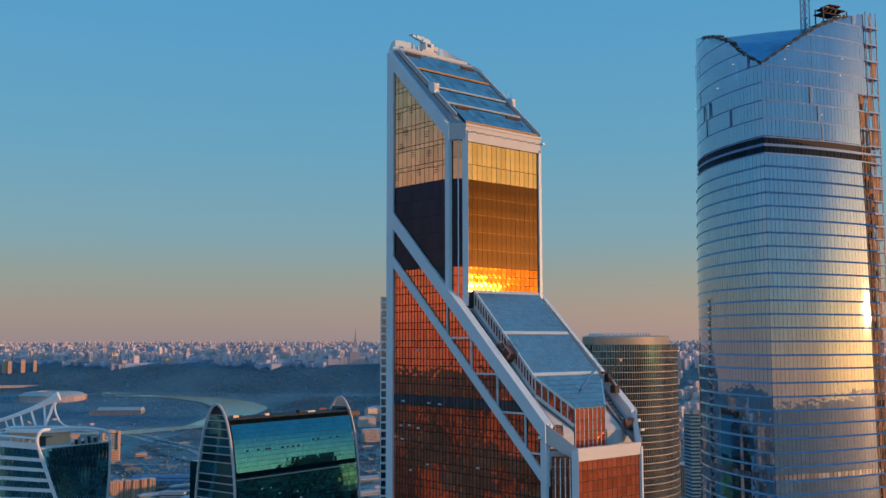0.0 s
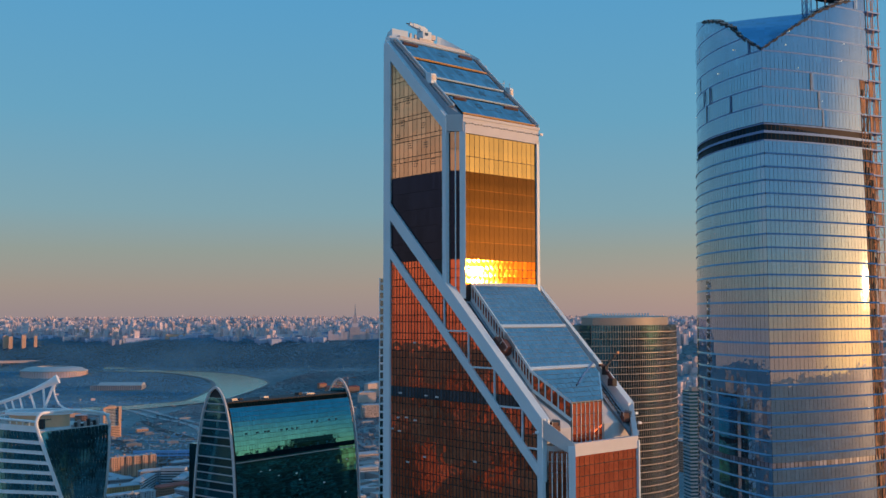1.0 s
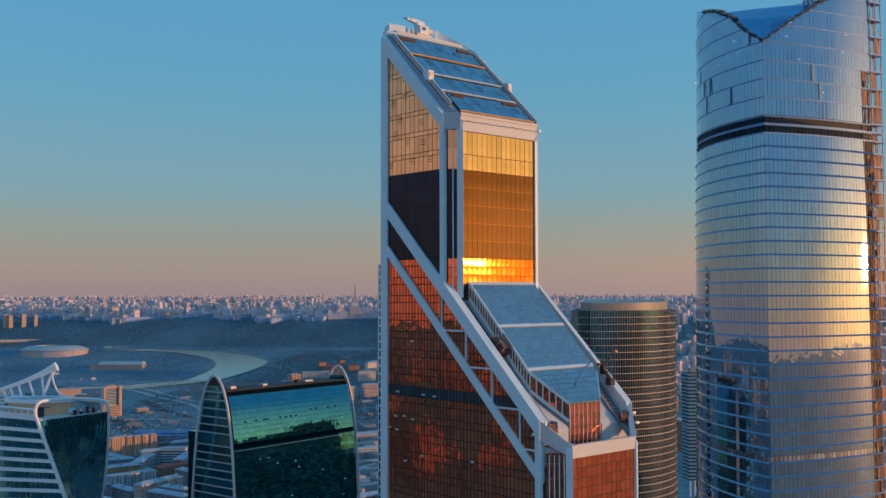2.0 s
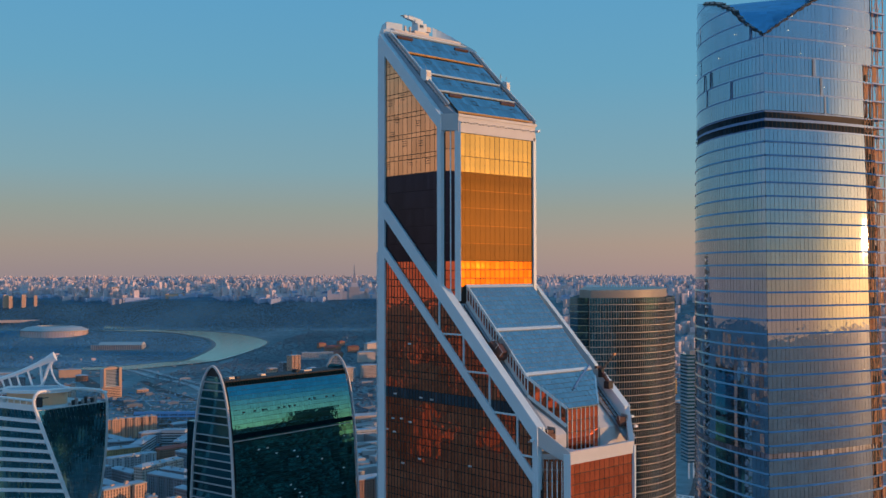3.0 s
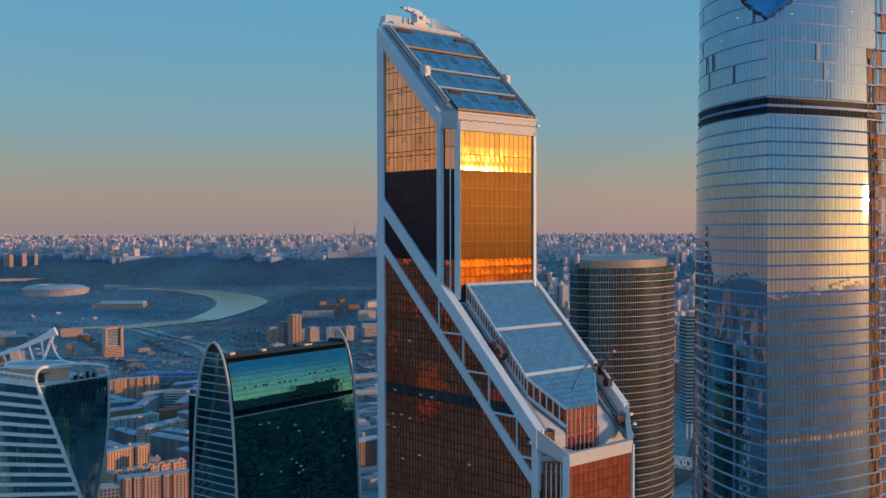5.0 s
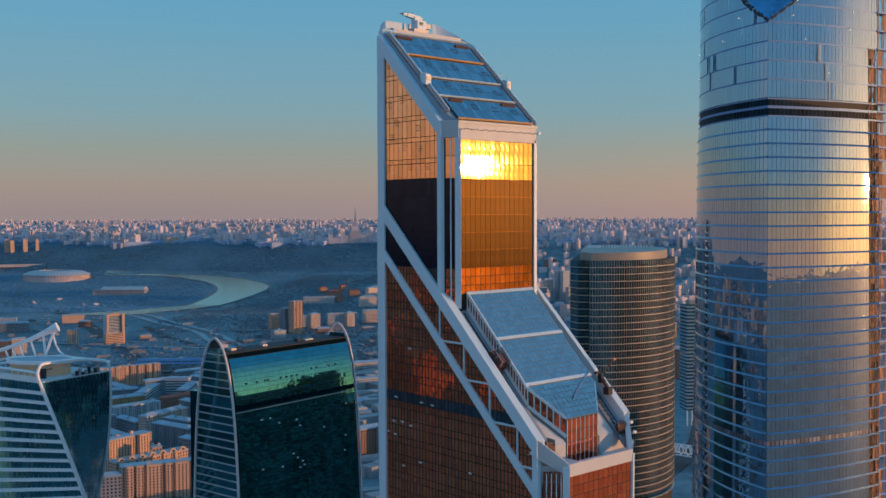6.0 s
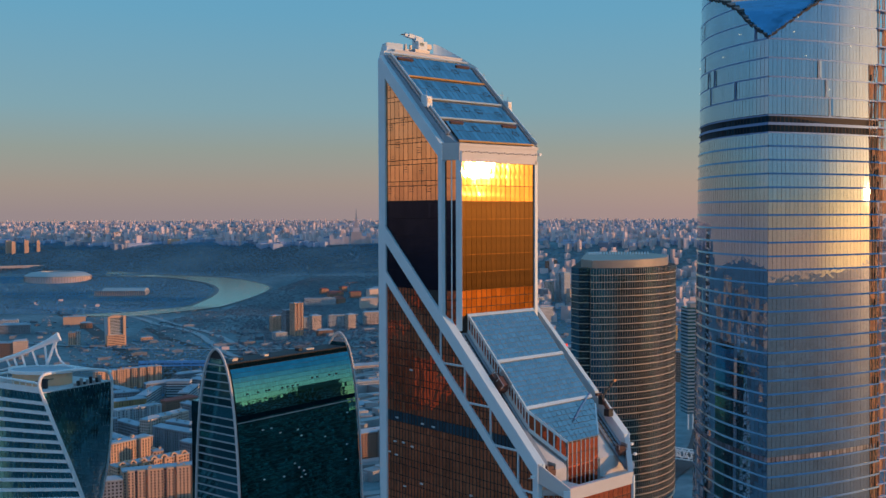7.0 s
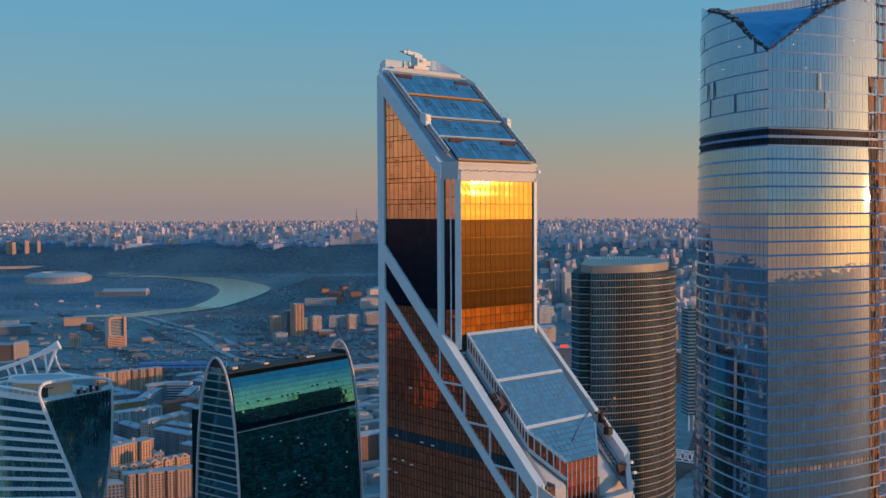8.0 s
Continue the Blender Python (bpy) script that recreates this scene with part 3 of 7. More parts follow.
        for i in range(26):
            b = y0 + (y1 - y0) * i / 25
            g = Geo()
            g.beam((x - 0.45, b, tp(b) - 0.4), (x + 0.45, b, tp(b) - 0.4), 0.15, 0.15)
            part("track_sleeper", g, M_DARK, t)
        g = Geo()
        g.beam((x + 0.55, y0, tp(y0) + 0.1), (x + 0.55, y1, tp(y1) + 0.1), 0.22, 0.4, (0, -0.95, 1))
        part("kerb_beam", g, M_FRAME, t)
    # front parapet of the upper block with its row of brackets
    g = Geo()
    g.prism([(-0.6, -0.25), (21.9, -0.25), (21.9, 0.75), (-0.6, 0.75)], 305.3, 308.9)
    g.box(-0.7, 22.1, -0.45, 0.75, 308.4, 308.95)
    g.prism([(-2.95, 2.4), (-0.6, -0.25), (0.2, 0.6), (-2.0, 3.2)], 305.6, 309.0)
    part("parapet", g, M_PARAPET, t)
    for i in range(26):
        g = Geo()
        x = 0.2 + i * 0.84
        g.box(x, x + 0.2, -0.55, -0.24, 307.1 + 0.1 * (i % 3), 307.35 + 0.1 * (i % 3))
        part("bracket", g, M_STEEL, t)
    # top housing, its upstand and the curved back parapet
    g = Geo()
    g.prism([(AL + 0.9, 22.2), (1.6, 21.6), (2.6, 26.0), (0.8, 26.4), (AL + 1.2, 24.0)], 322, 329.8)
    g.prism([(AL + 2.2, 22.9), (3.6, 22.4), (4.6, 25.6), (0.8, 26.2)], 329, 331.8)
    part("top_housing", g, M_FRAME, t)
    g = Geo()
    g.prism([(0.8, 21.7), (20.0, 21.7), (21.4, 22.6), (17.0, 26.2), (0.8, 26.4)], 322, lambda x, y: 330.2 + 0.25 * (y - 21.7))
    part("top_parapet", g, M_PARAPET, t)
    n = 8
    for i in range(n):
        g = Geo()
        a0, a1 = i / n, (i + 1) / n
        def at(u):
            return 15.5 + 7.8 * u, 26.0 - 6.5 * u ** 1.6
        (x0, y0), (x1, y1) = at(a0), at(a1)
        z0, z1 = 333.6 - 5.5 * a0 ** 1.5, 333.6 - 5.5 * a1 ** 1.5
        g.prism([(x0, y0), (x1, y1), (x1 + 0.5, y1 + 0.5), (x0 + 0.5, y0 + 0.5)], 322, lambda x, y, x0=x0, z0=z0, z1=z1: z0 if abs(x - x0) < 0.6 else z1)
        part("parapet_panel", g, M_FRAME, t)
    return t


M_TROUGH = paint("blue_grey_trough", (0.20, 0.23, 0.27), rough=0.7)
M_GOLDJOINT = paint("gilded_joint", (0.085, 0.04, 0.008), rough=0.42, metal=0.9)
M_ROOFJOINT = paint("grey_glazing_bar", (0.17, 0.20, 0.23), rough=0.5)
M_TROUGH = paint("blue_grey_gutter_lining", (0.27, 0.33, 0.39), rough=0.6, stain=0.25)
M_GILT = paint("orange_yellow_paint", (0.78, 0.40, 0.12), rough=0.5, metal=0.0, spread=0.05, stain=0.1)
M_PANELBLUE = glass("blue_roof_panel_glass", (0.29, 0.39, 0.46), rough=0.10, spread=0.2, wave=0.01)
# same band's sunlit front: gold glow and cloudy reflections put into tint and noise
M_BRONZE_SUN = glass("sunlit_bronze_glass", (0.0080, 0.0040, 0.0006), rough=0.29, spread=0.05, dirt_sheen=0.45)
tower = copper_tower()


def on_tower(x, y, z, turn=0.0):
    return tower.matrix_world @ pose(x, y, z, 0, 0, turn)


bpy.context.view_layer.update()


def cleaning_unit(name, m, label, jib):
    """A facade cleaning machine: carriage on rails, mast and a jib."""
    t = thing(name, m, label, "cleaning gantry")
    g = Geo()
    g.box(-1.3, 1.3, -0.9, 0.9, 0.25, 1.3)
    g.box(-1.0, 0.4, -0.7, 0.7, 1.3, 1.9)
    part("carriage", g, M_STEEL if jib else M_RUST, t)
    for x in (-1.0, 1.0):
        for y in (-0.7, 0.7):
            g = Geo()
            g.tube([(x, y - 0.1, 0.22), (x, y + 0.1, 0.22)], 0.22, 8)
            part("wheel", g, M_DARK, t)
    g = Geo()
    g.box(-1.2, 1.2, -1.0, -0.9, 1.3, 2.3)
    for x in (-1.2, 0, 1.2):
        g.box(x - 0.05, x + 0.05, 0.85, 0.95, 1.3, 2.2)
    g.beam((-1.2, 0.9, 2.2), (1.2, 0.9, 2.2), 0.07, 0.07)
    part("railing", g, M_STEEL, t)
    if jib:
        g = Geo()
        g.beam((0.9, 0, 1.2), (0.9, 0, 1.2 + jib * 0.36), 1.1, 1.1, (1, 0, 0))
        part("mast", g, M_STEEL, t)
        g = Geo()
        g.beam((1.6, 0, 1.0 + jib * 0.36), (-jib * 0.55, 0, 1.6 + jib * 0.42), 0.8, 0.8)
        g.beam((-jib * 0.5, 0, 1.6 + jib * 0.42), (-jib, 0, 1.0 + jib * 0.44), 0.4, 0.4)
        part("jib", g, M_STEEL, t)
    return t


cleaning_unit("cleaning_machine", on_tower(0.6, -9.2, 261.4) @ pose(0, 0, 0, 46) @ pose(0, 0, 0, 0, 0, 90) @ Matrix.Diagonal((1.5, 1.15, 1.25, 1)), "red-brown facade cleaning carriage on a sloping track", 0)
cleaning_unit("cleaning_machine", on_tower(0.4, -23.0, 246.6, 80), "grey steel cleaning carriage at the foot of its track", 0)
cleaning_unit("cleaning_machine", on_tower(22.0, -22.6, 246.9, 70), "grey steel cleaning carriage at the foot of its track", 0)


def roof_crane():
    """The big cleaning crane parked on the top: carriage, cab, slewing head and a two-piece boom."""
    t = thing("roof_crane", on_tower(9.2, 24.4, 330.6) @ Matrix.Diagonal((0.85, 0.9, 0.74, 1)), "pale grey roof crane with its boom laid over the parapet", "crane")
    g = Geo()
    g.box(-1.6, 3.4, -1.3, 1.3, 0.0, 0.9)
    part("carriage", g, M_STEEL, t)
    g = Geo()
    g.prism([(-0.4, -1.2), (2.6, -1.2), (3.2, -0.4), (3.2, 1.2), (-0.4, 1.2)], 0.9, 3.5)
    part("cab", g, M_FRAME, t)
    g = Geo()
    g.box(0.2, 1.4, -1.26, -1.2, 2.1, 3.0)
    part("cab_window", g, M_BANDGLASS, t)
    g = Geo()
    g.box(2.4, 4.4, -0.9, 0.9, 1.4, 2.9)
    part("counterweight", g, M_STEEL, t)
    g = Geo()
    g.prism([(-0.9, -0.75), (1.7, -0.75), (1.7, 0.75), (-0.9, 0.75)], 3.5, lambda x, y: 4.5 + 0.2 * (x < 0))
    part("slewing_head", g, M_FRAME, t)
    g = Geo()
    g.beam((1.2, 0, 4.3), (-3.0, 0, 4.9), 1.05, 1.15)
    g.beam((-2.6, 0, 4.85), (-4.2, 0, 4.95), 0.75, 0.8)
    part("boom", g, M_FRAME, t)
    g = Geo()
    g.beam((-4.0, 0, 5.1), (-5.2, 0, 4.9), 0.25, 0.25)
    part("boom_tip", g, M_DARK, t)
    for x in (-3.8, -2.6, -1.2):
        g = Geo()
        g.beam((x, 0, 5.2), (x, 0, 5.75), 0.12, 0.12, (1, 0, 0))
        part("cable_post", g, M_DARK, t)
    for x in (-3.6, -1.9):
        g = Geo()
        g.beam((x, 0.2, 0), (x, 0.2, 2.2), 0.5, 0.5, (1, 0, 0))
        g.box(x - 0.6, x + 0.6, -0.4, 0.6, 0, 0.7)
        part("boom_rest", g, M_STEEL, t)
    return t


roof_crane()
# thin lightning rods along the sunny roof edge
for y, h in ((12.6, 3.0), (11.4, 2.2), (3.4, 2.4), (18.6, 1.8)):
    rod = thing("lightning_rod", on_tower(24.2, y, 306.3 + 1.01 * y), "thin steel lightning rod on the roof edge", "lightning rod", "lightning rods")
    g = Geo()
    g.tube([(0, 0, -1), (0, 0, h)], 0.06, 5)
    part("rod", g, M_STEEL, rod)
    g = Geo()
    g.beam((-0.7, 0, h * 0.75), (0.5, 0, h * 0.75), 0.06, 0.06)
    part("cross_arm", g, M_STEEL, rod)


def housing(x, y, z, w, d, h, label):
    t = thing("winch_housing", on_tower(x, y, z), label, "winch housing")
    g = Geo()
    g.prism([(-w / 2, -d / 2), (w / 2, -d / 2), (w / 2, d / 2), (-w / 2, d / 2)], -0.6, lambda a, b: h - 0.5 * (b < 0))
    part("cover", g, M_FRAME, t)
    g = Geo()
    g.box(-w / 2 + 0.2, w / 2 - 0.2, -d / 2 - 0.08, -d / 2, 0.2, h - 0.9)
    part("hatch", g, M_STEEL, t)
    g = Geo()
    g.tube([(0, 0, h - 0.4), (0, 0, h + 0.8)], 0.05, 5)
    part("rod", g, M_STEEL, t)


housing(-1.0, 9.2, 317.4, 1.4, 1.8, 2.0, "pale winch housing on the sloping roof track")
housing(23.4, 10.0, 317.9, 1.1, 1.3, 2.1, "pale winch housing with a rod on the roof edge")


def boom(p, q, w, label, base):
    """A folded cleaning boom: arm, base and cradle."""
    t = thing("cleaning_boom", on_tower(*p), label, "cleaning boom")
    d = Vector(q) - Vector(p)
    g = Geo()
    g.beam((0, 0, 0.5), tuple(d + Vector((0, 0, 0.5))), w, w)
    part("arm", g, M_RUST if w > 0.3 else M_DARK, t)
    g = Geo()
    b = max(0.45, w * 1.2)
    g.box(-b, b, -b, b, -base, 0.7)
    part("base", g, M_DARK, t)
    g = Geo()
    g.box(d.x - 1.4 * w, d.x + 1.4 * w, d.y - 0.6 * w, d.y + 0.6 * w, d.z + 0.2, d.z + 0.7)
    part("cradle", g, M_RUST if w > 0.3 else M_CRANE, t)
    for e in (0.3, 0.7):
        g = Geo()
        g.beam(tuple(d * e), tuple(d * e + Vector((0, 0, 1.2))), 0.2, 0.2, (1, 0, 0))
        part("bracket", g, M_DARK, t)


M_CRANE = paint("orange_crane_paint", (0.55, 0.22, 0.08), rough=0.5)
boom((15.4, -24.4, 243.0), (7.4, -24.2, 242.9), 0.7, "red-brown cleaning boom folded along the terrace", 2.4)
boom((23.8, -16.4, 256.8), (27.9, -16.5, 259.9), 0.24, "dark cleaning boom raised over the parapet", 0.9)
boom((23.6, -18.4, 254.6), (23.9, -15.6, 257.4), 0.55, "red-brown boom carriage on the parapet", 0.8)
hose = Geo()
hose.tube([(11.8, -19.6, 254.9), (15.0, -18.1, 256.3), (20.8, -15.9, 258.6)], 0.16, 5)
hose_ob = part("access_pole", hose, M_SPANDREL)
hose_ob.matrix_world = tower.matrix_world
tagged(hose_ob, "thin grey-green pole lying across the glass roof", "pole")
for x, y, z in ((25.9, -22.5, 248.2), (25.6, -23.6, 246.4), (-3.2, -22.6, 246.6), (22.3, -0.6, 307.2)):
    lamp = thing("facade_floodlight", on_tower(x, y, z), "small white facade floodlight on a bracket", "floodlight", "facade floodlights")
    g = Geo()
    g.box(-0.3, 0.3, -0.25, 0.25, 0, 0.5)
    part("housing", g, M_WHITE, lamp)
    g = Geo()
    g.beam((0, 0, 0.1), (-0.7, 0.5, 0.0), 0.12, 0.12)
    part("bracket", g, M_STEEL, lamp)


# ---------- the silver tower with the notched crown ----------
FED_C = Vector((88.0, 312.0))
FED_N = (30, 40, 52)            # panes along the three sides
FED_SUM = sum(FED_N)


def fed_plan(z):
    """Rounded triangle at a height: three bowed sides, counter-clockwise from the near corner."""
    s = 1.0 + 0.09 * max(0.0, (321 - z) / 100.0) - 0.0011 * max(0.0, z - 300)
    sx = 1.0 + (s - 1.0) * 0.35
    tri = [Vector((74.6, 281.3)), Vector((111.0, 300.2)), Vector((73.6, 351.0))]
    pts = []
    for i in range(3):
        a, b = tri[i], tri[(i + 1) % 3]
        d = b - a
        out = Vector((d.y, -d.x)).normalized()
        bow = (1.5, 8.0, 10.1)[i]
        for k in range(FED_N[i]):
            u = k / FED_N[i]
            p = a + d * u + out * (bow * 4 * u * (1 - u))
            p = FED_C + Vector(((p.x - FED_C.x) * sx, (p.y - FED_C.y) * s))
            pts.append((p.x, p.y))
    return pts


def fed_top(i):
    """Height of the wall's top at point i: a deep notch at the near corner."""
    i %= FED_SUM
    if i <= FED_SUM - FED_N[2] - 8:
        return float(np.interp(i * 1.40, (0, 10.3, 21, 30.5, 44, 60), (343, 349.7, 355.8, 359.7, 362.8, 366)))
    return float(np.interp((FED_SUM - i) * 1.42, (0, 7.5, 13, 22, 50, 80), (343, 348, 352.8, 356.8, 363.4, 366)))


def fed_loft(geo, z0, z1, off=0.0, tilt=0.0, gap=0.0, skip=None, cut=True, each=None):
    """One storey of the curved wall, pane by pane, cut off by the crown's edge."""
    p0, p1 = fed_plan(z0), fed_plan(z1)
    for i in range(FED_SUM):
        if skip and skip(i):
            continue
        j = (i + 1) % FED_SUM
        za, zb = (min(z1, fed_top(i)), min(z1, fed_top(i + 1))) if cut else (z1, z1)
        if za <= z0 and zb <= z0:
            continue
        a, b = Vector((*p0[i], z0)), Vector((*p0[j], z0))
        c, d = Vector((*p1[j], max(zb, z0))), Vector((*p1[i], max(za, z0)))
        e = (b - a).normalized()
        out = e.cross(Vector((0, 0, 1)))
        t1, t2 = rng.gauss(0, tilt), rng.gauss(0, tilt)
        q = [a + e * gap + out * (off - t1 - t2), b - e * gap + out * (off + t1 - t2), c - e * gap + out * (off + t1 + t2), d + e * gap + out * (off - t1 + t2)]
        one = geo if not (each and (i < 22 or i > FED_SUM - 12)) else Geo()
        one.poly([FED_INV @ v for v in q])
        if one is not geo:
            each(one)


FED_INV = Matrix.Translation((-88, -312, 0))


M_SILL = glass("blue_steel_sill", (0.17, 0.23, 0.33), rough=0.14, metal=0.95, spread=0.08, wave=0)
M_SERVICE = glass("grey_service_louvre", (0.16, 0.19, 0.25), rough=0.4, metal=0.3, spread=0.5, wave=0)
OPEN_BAYS = range(27, 34)      # corner bays that are not glazed yet


def silver_tower():
    t = thing("silver_tower", pose(88, 312, 0), "tall silver-blue glass skyscraper with notched crown, still being finished", "skyscraper")
    down = [316.6]
    while down[-1] > 150:
        down.append(down[-1] - 3.77)
    upz = [321.7]
    while upz[-1] < 366:
        upz.append(upz[-1] + 5.2)
    g = Geo()
    for z0, z1 in ((0, 150), (150, 240), (240, 322)):
        a, b = fed_plan(max(z0, 120)), fed_plan(z1)
        for i in range(FED_SUM):
            j = (i + 1) % FED_SUM
            g.poly([((x - 88) * 0.985, (y - 312) * 0.985, z) for (x, y), z in ((a[i], z0), (a[j], z0), (b[j], z1), (b[i], z1))])
    part("inner_wall", g, M_JOINT, t)
    for k in range(len(down) - 1):
        z1, z0 = down[k], down[k + 1]
        if z1 < 200:
            break
        service = abs(z0 - 227.5) < 1.9
        g = Geo()
        fed_loft(g, z0 + (1.9 if service else 0.5), z1, 0.0, 0.0011, 0.045, lambda i: i in OPEN_BAYS, each=(lambda one: part("pane", one, M_SILVER, t)) if k < 4 else None)
        part("storey_glazing", g, M_SILVER, t, kind="stuff")
        if service:
            g = Geo()
            fed_loft(g, z0 + 0.5, z0 + 1.9, -0.15, 0.0, 0.15)
            part("louvre_band", g, M_SERVICE, t, "dark louvre band")
        g = Geo()
        p = fed_plan(z0)
        for i in range(FED_SUM):
            j = (i + 1) % FED_SUM
            a, b = Vector((*p[i], z0)), Vector((*p[j], z0))
            out = (b - a).normalized().cross(Vector((0, 0, 1)))
            u = Vector((0, 0, 0.5))
            lo, hi = out * 0.26, out * 0.06 + u
            for q in ((a + lo, b + lo, b + hi, a + hi), (a + hi, b + hi, b + u, a + u), (a, b, b + lo, a + lo)):
                g.poly([FED_INV @ v for v in q])
        part("storey_ledge", g, M_SILL, t, "blue-grey sloping storey ledge")
    g = Geo()
    fed_loft(g, 100, 201)
    part("lower_glazing", g, M_SILVER, t)
    for z0, z1 in ((317.0, 318.85), (319.6, 321.3)):
        g = Geo()
        fed_loft(g, z0, z1, -0.35, 0.0, 0.13)
        part("louvre_band", g, M_FEDLOUVRE, t, "dark louvre band")
    for z0, z1 in ((316.6, 317.0), (318.85, 319.6), (321.3, 321.7)):
        g = Geo()
        fed_loft(g, z0, z1, 0.02)
        part("band_edge", g, M_SPANDREL, t)
    # single open bays, storey by storey from the bands upward
    n = FED_SUM
    bays = [{15}, {14, n - 10, n - 21}, {12, n - 23, n - 19}, {n - 26}, {n - 4}, {n - 27, n - 30}, set(), {26}, set()]
    for k in range(len(upz) - 1):
        z0, z1 = upz[k], upz[k + 1]
        holes = bays[k] if k < len(bays) else set()
        g = Geo()
        fed_loft(g, z0 + 0.15, z1 - 0.3, 0.0, 0.0013, 0.045, lambda i: i in holes or (i in OPEN_BAYS and z0 < 333), each=lambda one: part("pane", one, M_SILVER, t))
        part("storey_glazing", g, M_SILVER, t, kind="stuff")
        g = Geo()
        fed_loft(g, z1 - 0.3, z1 + 0.15, 0.012)
        part("storey_ledge", g, M_SPANDREL, t, "blue-grey storey ledge")
        for h in sorted(holes):
            g = Geo()
            fed_loft(g, z0, z1, -0.12, 0.0, 0.3, lambda i: i != h)
            part("open_bay", g, M_SPANDREL, t, "open unglazed bay")
            g = Geo()
            fed_loft(g, z0 + 0.2, z1 - 0.3, 0.55, 0.05, 0.35, lambda i: i != h)
            part("tilted_pane", g, M_SILVER, t)
    # dark stepped rim round the notch and the blue glazing set in it
    def rim(i):
        z = fed_top(i)
        return Vector((*fed_plan(z)[i % n], z))
    core = Vector((88, 312, 0))
    for side in (list(range(n - 24, n)), list(range(0, 25))):
        g = Geo()
        for i in side:
            a, b = rim(i), rim(i + 1)
            ia = (Vector((core.x, core.y, a.z)) - a).normalized()
            ib = (Vector((core.x, core.y, b.z)) - b).normalized()
            lift = Vector((0, 0, 0.25))
            g.poly([FED_INV @ v for v in (a, b, b + ib * 2.4 + lift, a + ia * 2.4 + lift)])
            g.poly([FED_INV @ v for v in (a + ia * 2.4 + lift, b + ib * 2.4 + lift, b + ib * 2.6 - lift * 8, a + ia * 2.6 - lift * 8)])
        for i in side:
            a, b = rim(i), rim(i + 1)
            o = (b - a).cross(Vector((0, 0, 1))).normalized() * 0.14
            lo = Vector((0, 0, -0.45 - 0.3 * (i % 2)))
            q = (a + o + lo, b + o + lo, b + o, a + o)
            g.poly([FED_INV @ v for v in q])
            g.poly([FED_INV @ v for v in (a + lo, b + lo, b + o + lo, a + o + lo)])
        part("crown_rim", g, M_DARK, t, "dark unfinished crown rim")
        for i in side:
            a = rim(i)
            ia = (Vector((core.x, core.y, a.z)) - a).normalized()
            step = 1.0 + 0.9 * (i % 2)
            g = Geo()
            g.beam(FED_INV @ (a + ia * 0.3 + Vector((0, 0, 0.15))), FED_INV @ (a + ia * (1.2 + step) + Vector((0, 0, 0.45))), 0.5, 0.35)
            part("rim_bracket", g, M_STEEL if i % 3 else M_DARK, t)
    g = Geo()
    K = 16
    for k in range(K):
        la, lb = rim(n - round(k * 1.0)), rim(n - round((k + 1) * 1.0))
        ra, rb = rim(round(k * 1.0)), rim(round((k + 1) * 1.0))
        for s in range(8):
            def at(p, q, u):
                m = p.lerp(q, u)
                return FED_INV @ (m + Vector((0.9, 1.6, -0.4 + 1.2 * u * (1 - u))))
            g.poly([at(la, ra, s / 8), at(la, ra, (s + 1) / 8), at(lb, rb, (s + 1) / 8), at(lb, rb, s / 8)])
    part("crown_glazing", g, M_DEEPBLUE, t, "deep blue sloping crown glazing")
    g = Geo()
    g.prism([((x - 88) * 0.93, (y - 312) * 0.93) for x, y in fed_plan(340)[::4]], 318, 341)
    part("roof_slab", g, M_CONCRETE, t)
    return t


silver_tower()
M_LAMP, n_, l_, p_ = node_mat("work_lamp_glow")
p_.inputs["Emission Color"].default_value, p_.inputs["Emission Strength"].default_value = (1.0, 0.86, 0.55, 1), 0.9
for i, z in ((FED_SUM - 8, 345.2), (6, 344.5), (7, 348.6), (22, 347.0), (21, 341.8), (9, 338.2), (FED_SUM - 14, 340.0), (FED_SUM - 40, 333.5), (FED_SUM - 38, 341.0), (15, 329.2)):
    x, y = fed_plan(z)[i]
    way = Vector((x - 88, y - 312, 0)).normalized()
    lamp = thing("work_lamp", pose(x + way.x * 0.35, y + way.y * 0.35, z), "small glowing work lamp behind the facade glass", "lamp", "work lamps on the tower")
    g = Geo()
    g.tube([(0, 0, -0.1), (0, 0, 0.1)], 0.12, 8)
    part("bulb", g, M_LAMP, lamp)
    g = Geo()
    g.beam((0, 0, 0.2), (-way.x * 0.6, -way.y * 0.6, 0.2), 0.08, 0.08)
    part("bracket", g, M_STEEL, lamp)


